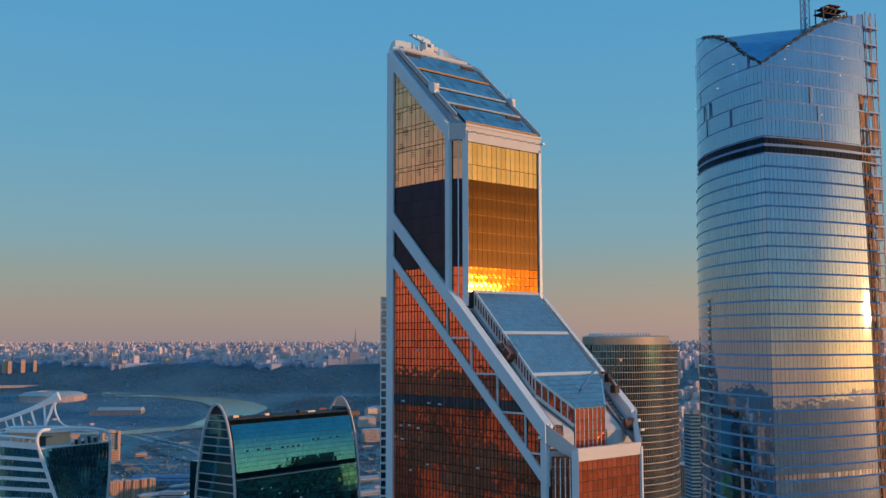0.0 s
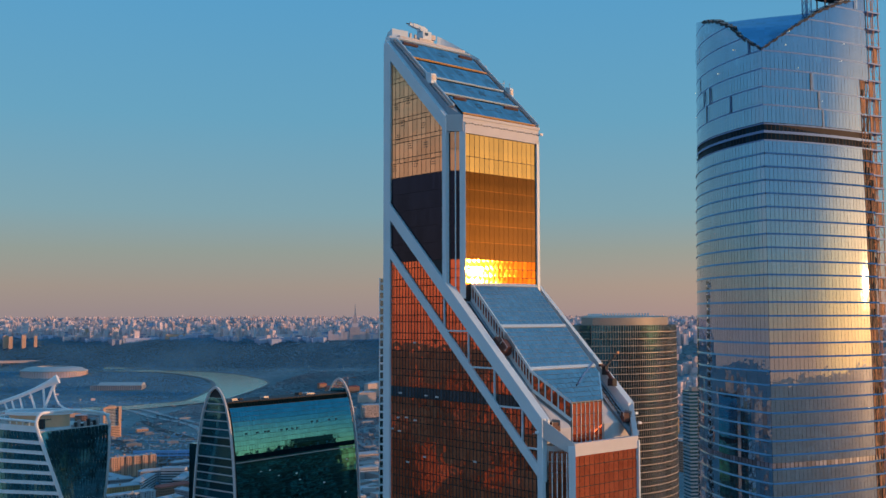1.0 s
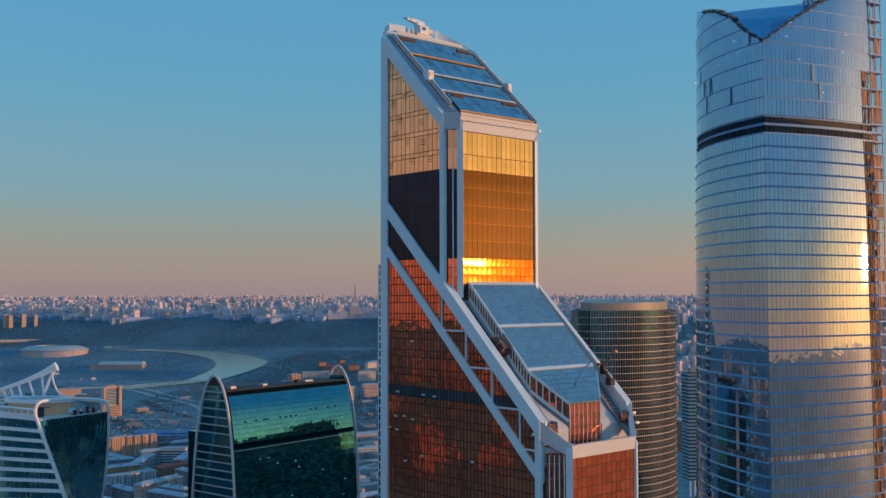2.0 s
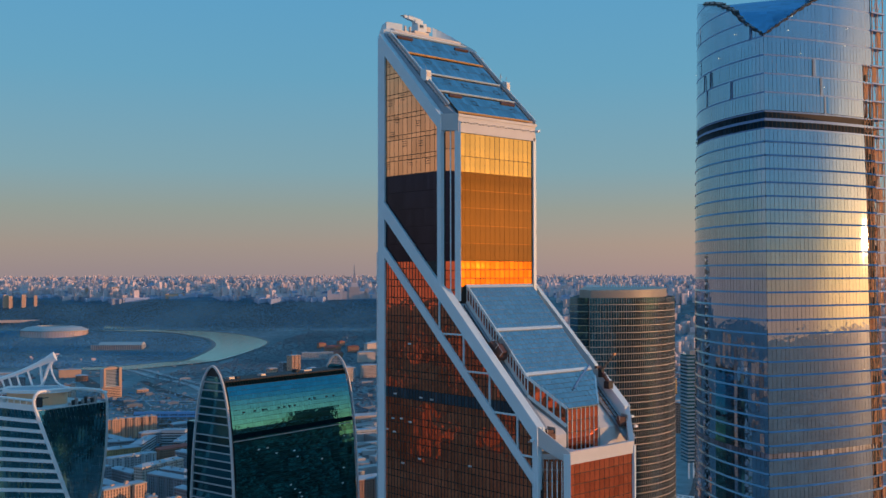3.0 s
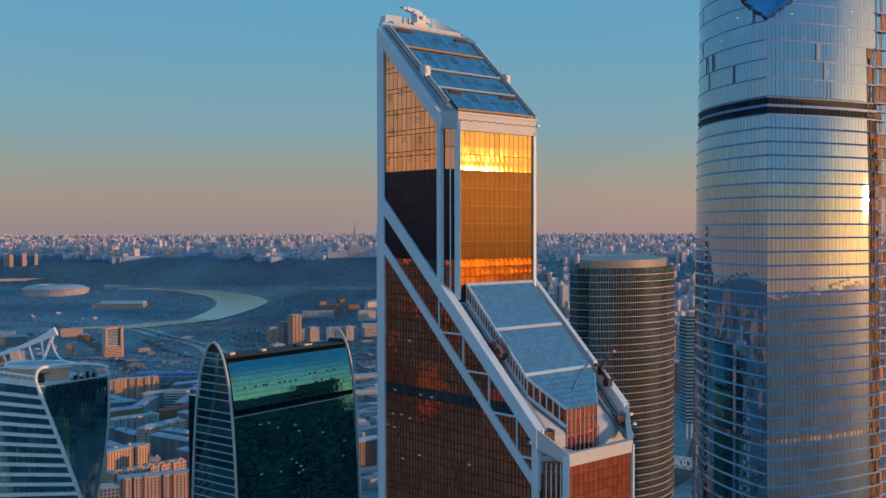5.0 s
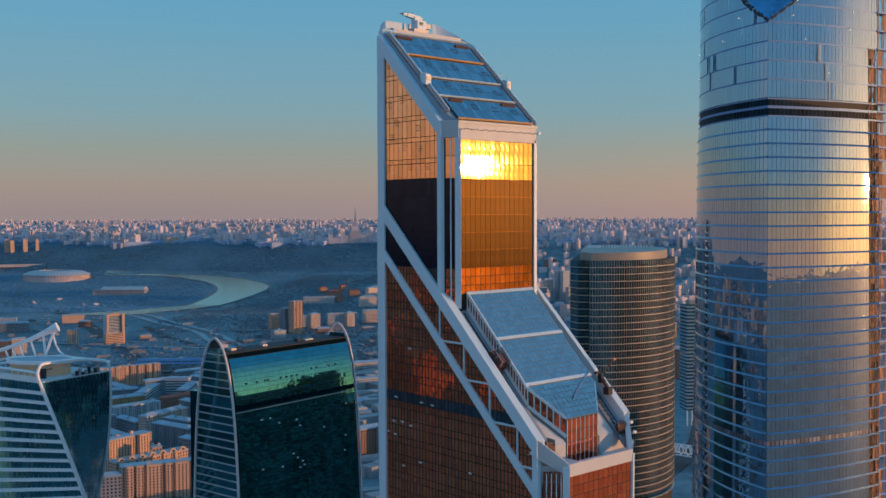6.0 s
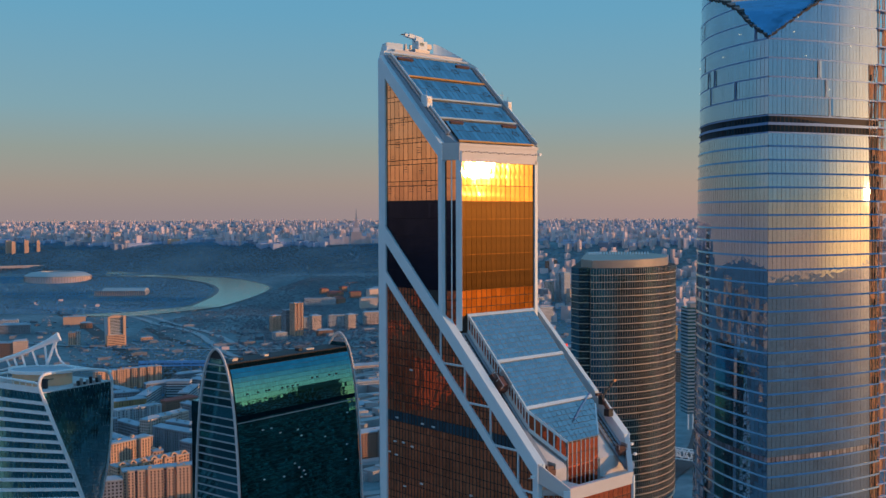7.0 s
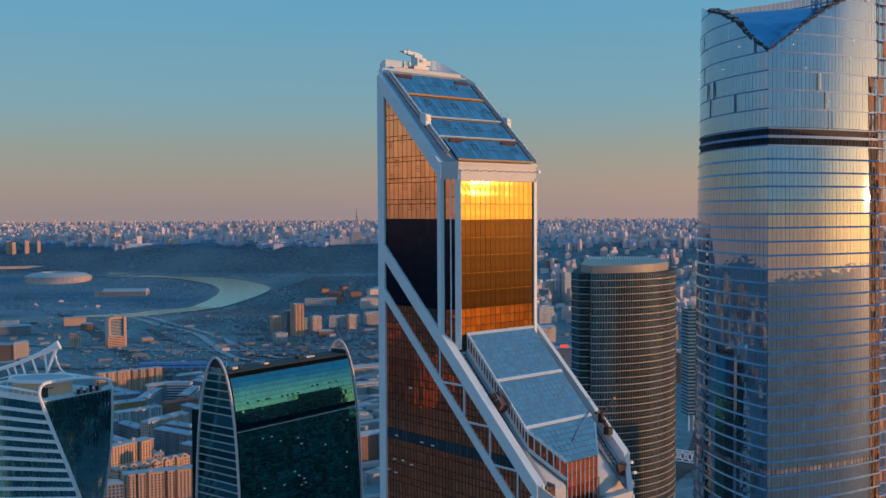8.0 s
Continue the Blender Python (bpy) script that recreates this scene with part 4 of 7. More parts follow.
def site_scaffold():
    """The unglazed corner strip: posts, braces and orange netting between the slab edges."""
    t = thing("construction_scaffold", pose(88, 312, 0), "construction scaffold with orange netting in an unglazed tower corner", "scaffold")
    levels = [316.6 - 3.77 * k for k in range(32)][::-1] + [319.2] + [321.7 + 5.2 * k for k in range(4)]
    r = random.Random(31)
    for z, z1 in zip(levels, levels[1:]):
        p0 = fed_plan(z)
        for i in OPEN_BAYS:
            a, b = Vector((*p0[i], z + 0.5)), Vector((*p0[i + 1], z + 0.5))
            e = (b - a).normalized()
            out = e.cross(Vector((0, 0, 1)))
            h = Vector((0, 0, z1 - z - 0.5))
            g = Geo()
            g.beam(FED_INV @ (a + out * 0.05), FED_INV @ (a + out * 0.05 + h), 0.13, 0.13, out)
            part("post", g, M_SITE, t)
            if r.random() < 0.38 and h.z > 2.5:
                g = Geo()
                ph, dp = r.uniform(0, 6), r.uniform(0.15, 0.45)
                for k in range(4):
                    u0, u1 = 0.06 + 0.88 * k / 4, 0.06 + 0.88 * (k + 1) / 4
                    q = []
                    for u, v in ((u0, 0), (u1, 0), (u1, 1), (u0, 1)):
                        q.append(FED_INV @ (a.lerp(b, u) - out * (dp + 0.1 * math.sin(6 * u + ph + v)) + h * v))
                    g.poly(q)
                part("net_panel", g, M_NET, t, "netting with the sunlit interior's orange put into its colour")
            if r.random() < 0.85:
                g = Geo()
                s0 = (a, b) if r.random() < 0.5 else (b, a)
                g.beam(FED_INV @ (s0[0] - out * 0.05), FED_INV @ (s0[1] - out * 0.05 + h), 0.08, 0.08, out)
                g.beam(FED_INV @ (a - out * 0.03 + h * 0.4), FED_INV @ (b - out * 0.03 + h * 0.4), 0.07, 0.07, out)
                part("cross_brace", g, M_DARK if r.random() < 0.4 else M_SITE, t)
            if r.random() < 0.12:
                g = Geo()
                m = a.lerp(b, 0.5) - out * 0.1
                g.beam(FED_INV @ m, FED_INV @ (m + Vector((0, 0, 1.7))), 0.6, 0.9, out)
                part("stacked_formwork", g, M_DARK, t)
    # the outer bay that stands clear of the corner
    m = FED_INV @ pose(110.3, 300.4, 0, 0, 0, 32)
    for x, y in ((0.7, 0), (3.0, 0), (5.4, 0), (0.7, 2.4), (5.4, 2.4)):
        g = Geo()
        g.box(x - 0.11, x + 0.11, y - 0.11, y + 0.11, 196, 363, m)
        part("post", g, M_SITE, t)
    levels += [342.5, 347.7, 352.9, 358.1, 363.0]
    for k, (z, z1) in enumerate(zip(levels, levels[1:])):
        h = z1 - z
        g = Geo()
        g.box(0.2, 6.0, -0.3, 2.7, z - 0.1, z + 0.35, m)
        part("slab_edge", g, M_SITEBLUE, t, "blue slab edge")
        g = Geo()
        for x in (0.7, 3.0):
            a, b = (x, x + 2.3) if k % 2 else (x + 2.3, x)
            g.beam(m @ Vector((a, -0.1, z + 0.3)), m @ Vector((b, -0.1, z1 - 0.1)), 0.09, 0.09)
        g.beam(m @ Vector((0.4, -0.25, z + 1.3)), m @ Vector((5.8, -0.25, z + 1.3)), 0.07, 0.07)
        part("cross_brace", g, M_SITE, t)
        for x in (0.85, 3.15):
            if r.random() < (0.35 if z < 336 else 0.15) and h > 2.5:
                g = Geo()
                ph = r.uniform(0, 6)
                for e in range(4):
                    q = []
                    for u, v in ((e / 4, 0), ((e + 1) / 4, 0), ((e + 1) / 4, 1), (e / 4, 1)):
                        q.append(m @ Vector((x + 2.05 * u, 0.3 + 0.12 * math.sin(6 * u + ph + v), z + 0.4 + (h - 0.6) * v)))
                    g.poly(q)
                part("net_panel", g, M_NET, t, "netting with the sunlit interior's orange put into its colour")
    return t


# orange of the sunlit open interior put into the netting's colour
M_NET = paint("sunlit_orange_netting", (0.74, 0.35, 0.16), rough=0.8, stain=0.4, scale=0.5, fine=6.0)
M_SITE = paint("orange_site_steel", (0.50, 0.24, 0.13), rough=0.6, stain=0.35)
M_SITEBLUE = paint("blue_deck_paint", (0.26, 0.40, 0.62), rough=0.6, stain=0.3)
site_scaffold()


def formwork_stack():
    """Steel frames and boards piled on the unfinished roof edge."""
    t = thing("formwork_stack", pose(101.5, 302.5, 345.5, 0, 0, 30), "rusty formwork frames stacked on the unfinished tower roof", "formwork")
    for x, y in ((-5, -1.5), (-5, 1.5), (0, -1.5), (0, 1.5), (5, -1.5), (5, 1.5)):
        g = Geo()
        g.box(x - 0.15, x + 0.15, y - 0.15, y + 0.15, -4.6, 18.5)
        part("post", g, M_RUST, t)
    for z, a, b in ((16.6, -5.5, 5.5), (18.3, -4.5, 4.0), (19.4, -2.5, 2.0)):
        g = Geo()
        g.box(a, b, -1.9, 1.9, z, z + 0.3)
        part("deck", g, M_DARK, t)
    for i in range(5):
        g = Geo()
        g.beam((-5 + i * 2, -1.7, 16.8), (-3 + i * 2, -1.7, 18.4), 0.16, 0.16)
        part("brace", g, M_RUST, t)
    for i in range(3):
        g = Geo()
        g.box(-3 + i * 1.9, -1.6 + i * 1.9, -1, 0.8, 18.6 + 0.4 * i, 19.3 + 0.5 * i)
        part("board_stack", g, M_RUST if i % 2 else M_SITE, t)
    return t


formwork_stack()


def tower_crane(name, m, height, reach, back, mat, label):
    t = thing(name, m, label, "crane")
    def lattice(p, q, w, n):
        g = Geo()
        p, q = Vector(p), Vector(q)
        d = q - p
        s = Vector((1, 0, 0)) if abs(d.normalized().x) < 0.7 else Vector((0, 0, 1))
        u = Vector((0, 1, 0))
        cs = [s * (a * w / 2) + u * (b * w / 2) for a, b in ((-1, -1), (1, -1), (1, 1), (-1, 1))]
        for c in cs:
            g.beam(p + c, q + c, w * 0.12, w * 0.12)
        for i in range(n):
            for e in range(4):
                g.beam(p + d * (i / n) + cs[e], p + d * ((i + 1) / n) + cs[(e + 1) % 4], w * 0.08, w * 0.08)
        return g
    part("mast", lattice((0, 0, 0), (0, 0, height), 1.8, int(height / 2)), mat, t)
    part("jib", lattice((0, 0, height + 1), (reach, 0, height + 1 + reach * 0.02), 1.3, int(reach / 2)), mat, t)
    part("counter_jib", lattice((0, 0, height + 1), (-back, 0, height + 1), 1.3, int(back / 2)), mat, t)
    g = Geo()
    g.box(-back, -back + 3, -1, 1, height - 2, height + 0.8)
    part("counterweight", g, M_CONCRETE, t)
    g = Geo()
    g.box(0.9, 2.6, -0.9, 0.9, height - 2, height + 0.4)
    part("cab", g, M_WHITE, t)
    g = Geo()
    g.beam((0, 0, height + 1), (0, 0, height + 8), 0.5, 0.5, (1, 0, 0))
    g.beam((0, 0, height + 8), (reach * 0.7, 0, height + 2), 0.12, 0.12)
    g.beam((0, 0, height + 8), (-back, 0, height + 1.5), 0.12, 0.12)
    part("apex_tie", g, mat, t)
    return t


M_CRANEBLUE = paint("blue_crane_paint", (0.10, 0.22, 0.42), rough=0.5)


# ---------- the arched teal tower ----------
def arched_tower():
    ax = Vector((43.7, 62.3)).normalized()
    ang = math.degrees(math.atan2(ax.y, ax.x)) - 90
    # own axes: y along the ridge, x across towards the camera side
    t = thing("arched_tower", pose(-118.0, 421.3, 0, 0, 0, ang), "dark teal glass tower with arched white-edged end walls", "skyscraper")
    L, ZA = 74.5, 238.0
    def half(z):
        d = max(0.0, ZA - z)
        return 16.0 * (1 - math.exp(-(d / 20.0) ** 0.62)) + 0.004 * d
    body_top = 231.5
    fine = [z for z in np.arange(60, body_top, 1.95)] + [body_top]
    # inner solid
    g = Geo()
    prof = [(-half(z) + 0.25, z) for z in fine] + [(half(z) - 0.25, z) for z in reversed(fine)]
    lo, hi = [(x, 1.2, z) for x, z in prof], [(x, L - 1.2, z) for x, z in prof]
    n = len(prof)
    g.v += lo + hi
    g.f.append(tuple(range(n)))
    g.f.append(tuple(n + i for i in reversed(range(n))))
    for i in range(n):
        j = (i + 1) % n
        g.f.append((i, n + i, n + j, j))
    part("inner_wall", g, M_JOINT, t)
    # long curved facade: rows of panes
    ncol = 46
    def row(z0, z1, mat, name, gap=0.1, tilt=0.002, ncol=ncol):
        g = Geo()
        x0, x1 = half(z0), half(z1)
        up = Vector((x1 - x0, 0, z1 - z0))
        h = up.length
        up.normalize()
        out = Vector((0, 1, 0)).cross(up)
        single = name == "teal_pane"
        sheet(g, (x0, 1.4, z0), (0, 1, 0), up, out, steps(0, L - 2.8, ncol), [0, h], gap, 0.1, tilt, (), (lambda one: part(name, one, mat, t)) if single else None)
        if not single:
            part(name, g, mat, t, kind="stuff")
    z = body_top
    k = 0
    while z > 150:
        dz = 1.95
        dark = 207.4 < z - dz / 2 < 210.6
        if k < 1:
            row(z - dz, z, M_LOUVRE, "louvre_panel", 0.25)
        elif dark:
            row(z - dz, z, M_LOUVRE, "service_band", 0.05)
        else:
            row(z - dz, z, M_TEAL if z > 212 else M_DARKTEAL, "teal_pane" if z > 216 else "curtain_wall")
        z -= dz
        k += 1
    g = Geo()
    g.beam((half(207.3) + 0.3, 1, 207.3), (half(207.3) + 0.3, L - 1, 207.3), 0.3, 0.35)
    part("facade_ledge", g, M_STEEL, t)
    for yy in (7.5, 13.6, 18.2, 19.9, 27.4, 30.6, 33.8, 36.9, 46.3, 49.5, 57.2, 61.8):
        zz = 218.6 if yy < 40 else 220.5
        g = Geo()
        g.box(half(zz) - 0.1, half(zz) + 0.2, yy, yy + 1.3, zz - 0.35, zz + 0.35)
        part("open_vent", g, M_DARK, t, "small dark open vent")
    # blinds and lit ceilings behind a few panes
    for i in range(16):
        zz, yy = rng.uniform(178, 203), rng.uniform(6, 68)
        g = Geo()
        g.box(half(zz) + 0.12, half(zz) + 0.17, yy, yy + 1.1, zz, zz + 0.34)
        part("open_vent", g, M_WHITE, t, "small white open vent")
    # end wall: glass with pale ledges, and the arched rib round it
    for ye, s in ((0.0, -1), (L, 1)):
        marks = [231.2, 227.8, 224.2, 220.7, 217.4, 214.1, 208.9] + [205.55 - 3.36 * i for i in range(17)]
        for z, z0 in zip([233.5] + marks, marks):
            w0, w1 = half(z0) - 0.7, half(z) - 0.7
            g = Geo()
            q = [(-w0, ye - s * 0.5, z0), (w0, ye - s * 0.5, z0), (w1, ye - s * 0.5, z), (-w1, ye - s * 0.5, z)]
            g.poly(q if s < 0 else list(reversed(q)))
            part("end_glazing", g, M_ENDTEAL, t)
            g = Geo()
            g.box(-w0 - 0.2, w0 + 0.2, ye - 0.35, ye + 0.35, z0 - 0.18, z0 + 0.22)
            part("end_ledge", g, M_LEDGE, t, "pale horizontal ledge")
        g = Geo()
        zz = [238.0, 237.8, 237.3, 236.5, 235.2, 233.5, 231, 228, 224, 219, 212, 204, 194, 182, 168, 150]
        for sd in (-1, 1):
            pts = [Vector((sd * half(z), ye, z)) for z in zz]
            for a, b in zip(pts, pts[1:]):
                g.beam(a, b, 0.9, 0.75, (0, 1, 0))
        part("arch_rib", g, M_PARAPET, t, "white arched rib")
        if s > 0:
            g = Geo()
            for i in range(5):
                z = 231.4 + i * 1.3
                g.beam((-half(z), ye, z), (half(z), ye, z + 0.01), 0.14, 0.14)
            for i in range(-4, 5):
                x = i * 1.25
                ztop = ZA - 20.0 * (-math.log(1 - abs(x) / 16.0)) ** 1.61
                if ztop > 229.6:
                    g.beam((x, ye, 229.4), (x, ye, ztop), 0.12, 0.12, (1, 0, 0))
            part("crown_lattice", g, M_STEEL, t)
        else:
            g = Geo()
            zt = [237.4, 236.5, 235.0, 233.6]
            pts = [(-half(z) + 0.4, ye + 0.6, z) for z in reversed(zt)] + [(half(z) - 0.4, ye + 0.6, z) for z in zt]
            g.poly(pts)
            g.poly([(x, y + 0.3, z) for x, y, z in reversed(pts)])
            part("crown_panel", g, M_DARK, t)
    # roof with rail and plant
    g = Geo()
    g.box(-half(231) + 0.2, half(231) - 0.2, 1.2, L - 1.2, 230.8, 231.9)
    part("roof_deck", g, M_DARK, t)
    g = Geo()
    for i in range(40):
        g.box(half(231) - 0.1, half(231) + 0.15, 2 + i * 1.84, 2.3 + i * 1.84, 231.5, 232.2)
    part("roof_railing", g, M_DARK, t, kind="stuff")
    for y, h, w in ((8, 1.4, 3), (12, 1.0, 2), (26, 1.2, 2.6), (47, 1.6, 2.2), (52, 0.9, 5)):
        g = Geo()
        g.box(-1.5, 1.2, y, y + w, 231.9, 231.9 + h * 0.7)
        part("roof_plant", g, M_DARK if w < 2.4 else M_STEEL, t)
    # lower wing behind the end wall
    g = Geo()
    g.box(-27, -8, 8, 40, 0, 212)
    part("rear_wing", g, M_ENDTEAL, t, "dark glass rear wing")
    g = Geo()
    g.prism([(-22, 0.8), (22, 0.8), (22, L - 0.8), (-22, L - 0.8)], 0, 60)
    part("base", g, M_DARKTEAL, t)
    g = Geo()
    g.prism([(-half(150) + 0.1, 0.8), (half(150) - 0.1, 0.8), (half(150) - 0.1, L - 0.8), (-half(150) + 0.1, L - 0.8)], 60, 150)
    part("lower_wall", g, M_DARKTEAL, t)
    return t


M_LEDGE = paint("grey_ledge", (0.40, 0.43, 0.46), rough=0.5)
arched_tower()


# ---------- the twisted white-banded tower ----------
def twisted_tower():
    cx, cy, R = -198.4, 440.0, 26.2
    t = thing("twisted_tower", pose(cx, cy, 0), "twisted tower with white ribbon bands and dark green glass", "skyscraper")
    def corner(z, k):
        a = radians(-75 + (222 - z) * 0.76 + 90 * k)
        return Vector((R * math.cos(a), R * math.sin(a), z))
    ZT = 219.5
    fl = 4.25
    levels = [ZT - fl * i for i in range(0, 22)]
    for k in range(4):
        for lv in range(len(levels) - 1):
            z1, z0 = levels[lv], levels[lv + 1]
            a0, b0, a1, b1 = corner(z0, k), corner(z0, k + 1), corner(z1, k), corner(z1, k + 1)
            out = ((a0 + b0) / 2).copy()
            out.z = 0
            out.normalize()
            g = Geo()
            n = 18
            for i in range(n):
                u0, u1 = i / n + 0.003, (i + 1) / n - 0.003
                tl = out * rng.gauss(0, 0.0025)
                q = [a0.lerp(b0, u0), a0.lerp(b0, u1), a1.lerp(b1, u1), a1.lerp(b1, u0)]
                q[0] = q[0] + tl
                g.poly(q)
            part("storey_glazing", g, M_TWIST, t, kind="stuff")
            if k % 2 == 1 or k == 3:
                g = Geo()
                g.beam(a0 + out * 0.25, b0 + out * 0.25, 0.7, 1.45)
                part("white_band", g, M_WHITE, t)
        g = Geo()
        pts = [corner(z, k) * 1.0 for z in np.arange(ZT - 21 * fl, ZT + (4.6 if k > 1 else -1.0), 1.5)]
        for p, q in zip(pts, pts[1:]):
            o = Vector((p.x, p.y, 0)).normalized()
            g.beam(p, q, 1.5, 1.1, o)
        part("edge_ribbon", g, M_WHITE, t, "white corner ribbon")
    g = Geo()
    z = ZT - 21 * fl
    g.prism([tuple(corner(z, k).xy * 0.99) for k in range(4)], 0, z)
    part("lower_storeys", g, M_ENDTEAL, t)
    # crown: roof deck, screens, the rounded frame, the oval deck and the ribbon fin
    g = Geo()
    tops = [corner(ZT, k) for k in range(4)]
    g.prism([tuple(p.xy * 0.97) for p in tops], ZT - 2, ZT + 0.4)
    part("roof_deck", g, M_DECK, t)
    def swept(name, pts, w, h, mat=M_WHITE, label="", sides=8):
        """A smooth bar of oval section along a line of points."""
        g = Geo()
        pts = [Vector(p) for p in pts]
        n = len(pts)
        for i, p in enumerate(pts):
            d = (pts[min(i + 1, n - 1)] - pts[max(i - 1, 0)]).normalized()
            o = Vector((p.x, p.y, 0)).normalized()
            u = (o - d * o.dot(d)).normalized()
            v = d.cross(u)
            ww, hh = (w(i / (n - 1)), h(i / (n - 1))) if callable(w) else (w, h)
            for e in range(sides):
                a = 2 * math.pi * (e + 0.5) / sides
                g.v.append(tuple(p + u * (ww / 2 * math.cos(a) * 1.08) + v * (hh / 2 * math.sin(a) * 1.08)))
        for i in range(n - 1):
            for e in range(sides):
                a, b = i * sides + e, i * sides + (e + 1) % sides
                g.f.append((a, b, b + sides, a + sides))
        g.f.append(tuple(reversed(range(sides))))
        g.f.append(tuple((n - 1) * sides + e for e in range(sides)))
        return part(name, g, mat, t, label)
    # rounded frame of the sunny face: up one corner, over, and down the next
    line = []
    for u in steps(0, 1, 40):
        z_top = 227.4 - 0.6 * u - 2.6 * u ** 3 + 0.5 * math.sin(math.pi * u)
        p = corner(ZT + 3, 0).lerp(corner(ZT + 3, 1), u)
        e = min(u, 1 - u) * 37.0
        r = 3.6
        p.z = z_top - (r - math.sqrt(max(0.0, r * r - max(0.0, r - e) ** 2)))
        line.append(p)
    start = [corner(z, 0) for z in (ZT - 3, ZT - 1, ZT + 1, ZT + 2.6)]
    end = [corner(z, 1) for z in (ZT - 0.6, ZT - 2.4)]
    swept("crown_frame", start + line + end, 1.25, 1.35, label="white rounded crown frame")
    for k in (1, 2, 3):
        a, b = corner(ZT + 4.6, k), corner(ZT + 4.6, k + 1)
        swept("crown_rail", [a.lerp(b, u) for u in steps(0, 1, 6)], 1.1, 1.0, label="white crown rail")
    for k in (2, 3):
        a, b = corner(ZT, k), corner(ZT, k + 1)
        g = Geo()
        up = Vector((0, 0, 2.6))
        g.poly([a, b, b + up, a + up])
        g.poly([a * 0.985 + Vector((0, 0, a.z * 0.015)), a * 0.985 + Vector((0, 0, a.z * 0.015)) + up, b * 0.985 + Vector((0, 0, b.z * 0.015)) + up, b * 0.985 + Vector((0, 0, b.z * 0.015))])
        part("crown_screen", g, M_WHITE, t, "white screen wall")
        a, b = a + Vector((0, 0, 2.6)), b + Vector((0, 0, 2.6))
        for i in range(9):
            p = a.lerp(b, (i + 0.5) / 9)
            g = Geo()
            g.beam(p, p + Vector((0, 0, 1.8)), 0.25, 0.25, (1, 0, 0))
            part("screen_post", g, M_WHITE, t)
    n = 36
    def oval(sx, sy):
        return [(-3.0 + sx * math.cos(2 * math.pi * i / n), -1.0 + sy * math.sin(2 * math.pi * i / n)) for i in range(n)]
    g = Geo()
    g.prism(oval(13.2, 8.6), ZT, ZT + 5.7)
    part("drum", g, M_DRUM, t, "oval roof drum with sunlit orange put into its colour")
    g = Geo()
    g.prism(oval(15.0, 10.0), ZT + 5.7, ZT + 6.6)
    part("deck_rim", g, M_WHITE, t, "white deck rim")
    g = Geo()
    g.prism(oval(13.6, 8.8), ZT + 6.6, ZT + 6.75)
    part("oval_deck", g, M_OVAL, t, "blue-grey oval roof deck")
    rim = oval(14.6, 9.6)
    swept("rim_rail", [(x, y, ZT + 6.9) for x, y in rim + rim[:1]], 0.5, 0.6, label="white rounded rim rail")
    # fin: a broad ribbon rising to the tip, struts down to the deck and a curved leg
    def rib(u):
        return Vector((-27.0 + 28.4 * u, 7.0, 228.6 + 10.6 * u + 0.7 * u * u - 0.6 * math.sin(math.pi * u)))
    swept("fin_ribbon", [rib(u) for u in steps(0, 1, 14)], lambda u: 1.8 + 0.4 * u, lambda u: 1.6 + 2.6 * u ** 4, label="white ribbon fin")
    for u, x in ((0.13, -21.6), (0.25, -18.3), (0.38, -14.4), (0.55, -8.6), (0.76, -4.2)):
        a = rib(u)
        swept("fin_strut", [a, Vector((x, 6.6, ZT + 6.8))], 0.8, 1.0)
    swept("fin_leg", [rib(0.97), Vector((-1.6, 7, 234.6)), Vector((-3.2, 6.8, 230.0)), Vector((-4.6, 6.6, ZT + 6.8))], 1.0, 1.3, label="white tapering leg")
    swept("fin_leg", [rib(0.985), Vector((-0.6, 7, 235.4)), Vector((0.2, 7, 232.0)), Vector((2.0, 6.6, 228.9)), Vector((5.0, 5.4, 227.0)), Vector((8.6, 3.4, ZT + 6.9))], 0.7, 0.8, label="white curved leg")
    swept("fin_rail", [Vector((-30, 7, 224.0)), Vector((-25, 7, 224.6)), Vector((-19.5, 5.4, 226.2)), Vector((-14, 6.6, 226.4))], 0.7, 0.9, label="white foot rail")
    g = Geo()
    g.beam((-2.0, -17, ZT + 3.3), (7.0, -12, ZT + 4.3), 0.35, 0.35)
    g.box(3.2, 5.2, -15.2, -13.6, ZT + 0.4, ZT + 4.6)
    part("davit_arm", g, M_DARK, t, "dark roof davit")
    for i in range(9):
        g = Geo()
        p = corner(ZT, 0).lerp(corner(ZT, 1), 0.5 + i * 0.05) * 0.9
        g.box(p.x - 0.6, p.x + 0.6, p.y - 0.5, p.y + 0.5, ZT + 0.4, ZT + 1.6 + 0.9 * (i % 3))
        part("roof_plant", g, M_DARK if i % 2 else M_STEEL, t)
    return t


# orange sunlight on the drum is put into its base colour
M_DRUM = paint("sunlit_drum_cladding", (0.86, 0.50, 0.30), rough=0.5, spread=0.05, stain=0.1)
M_OVAL = paint("blue_grey_deck", (0.36, 0.43, 0.50), rough=0.6, stain=0.2)
twisted_tower()


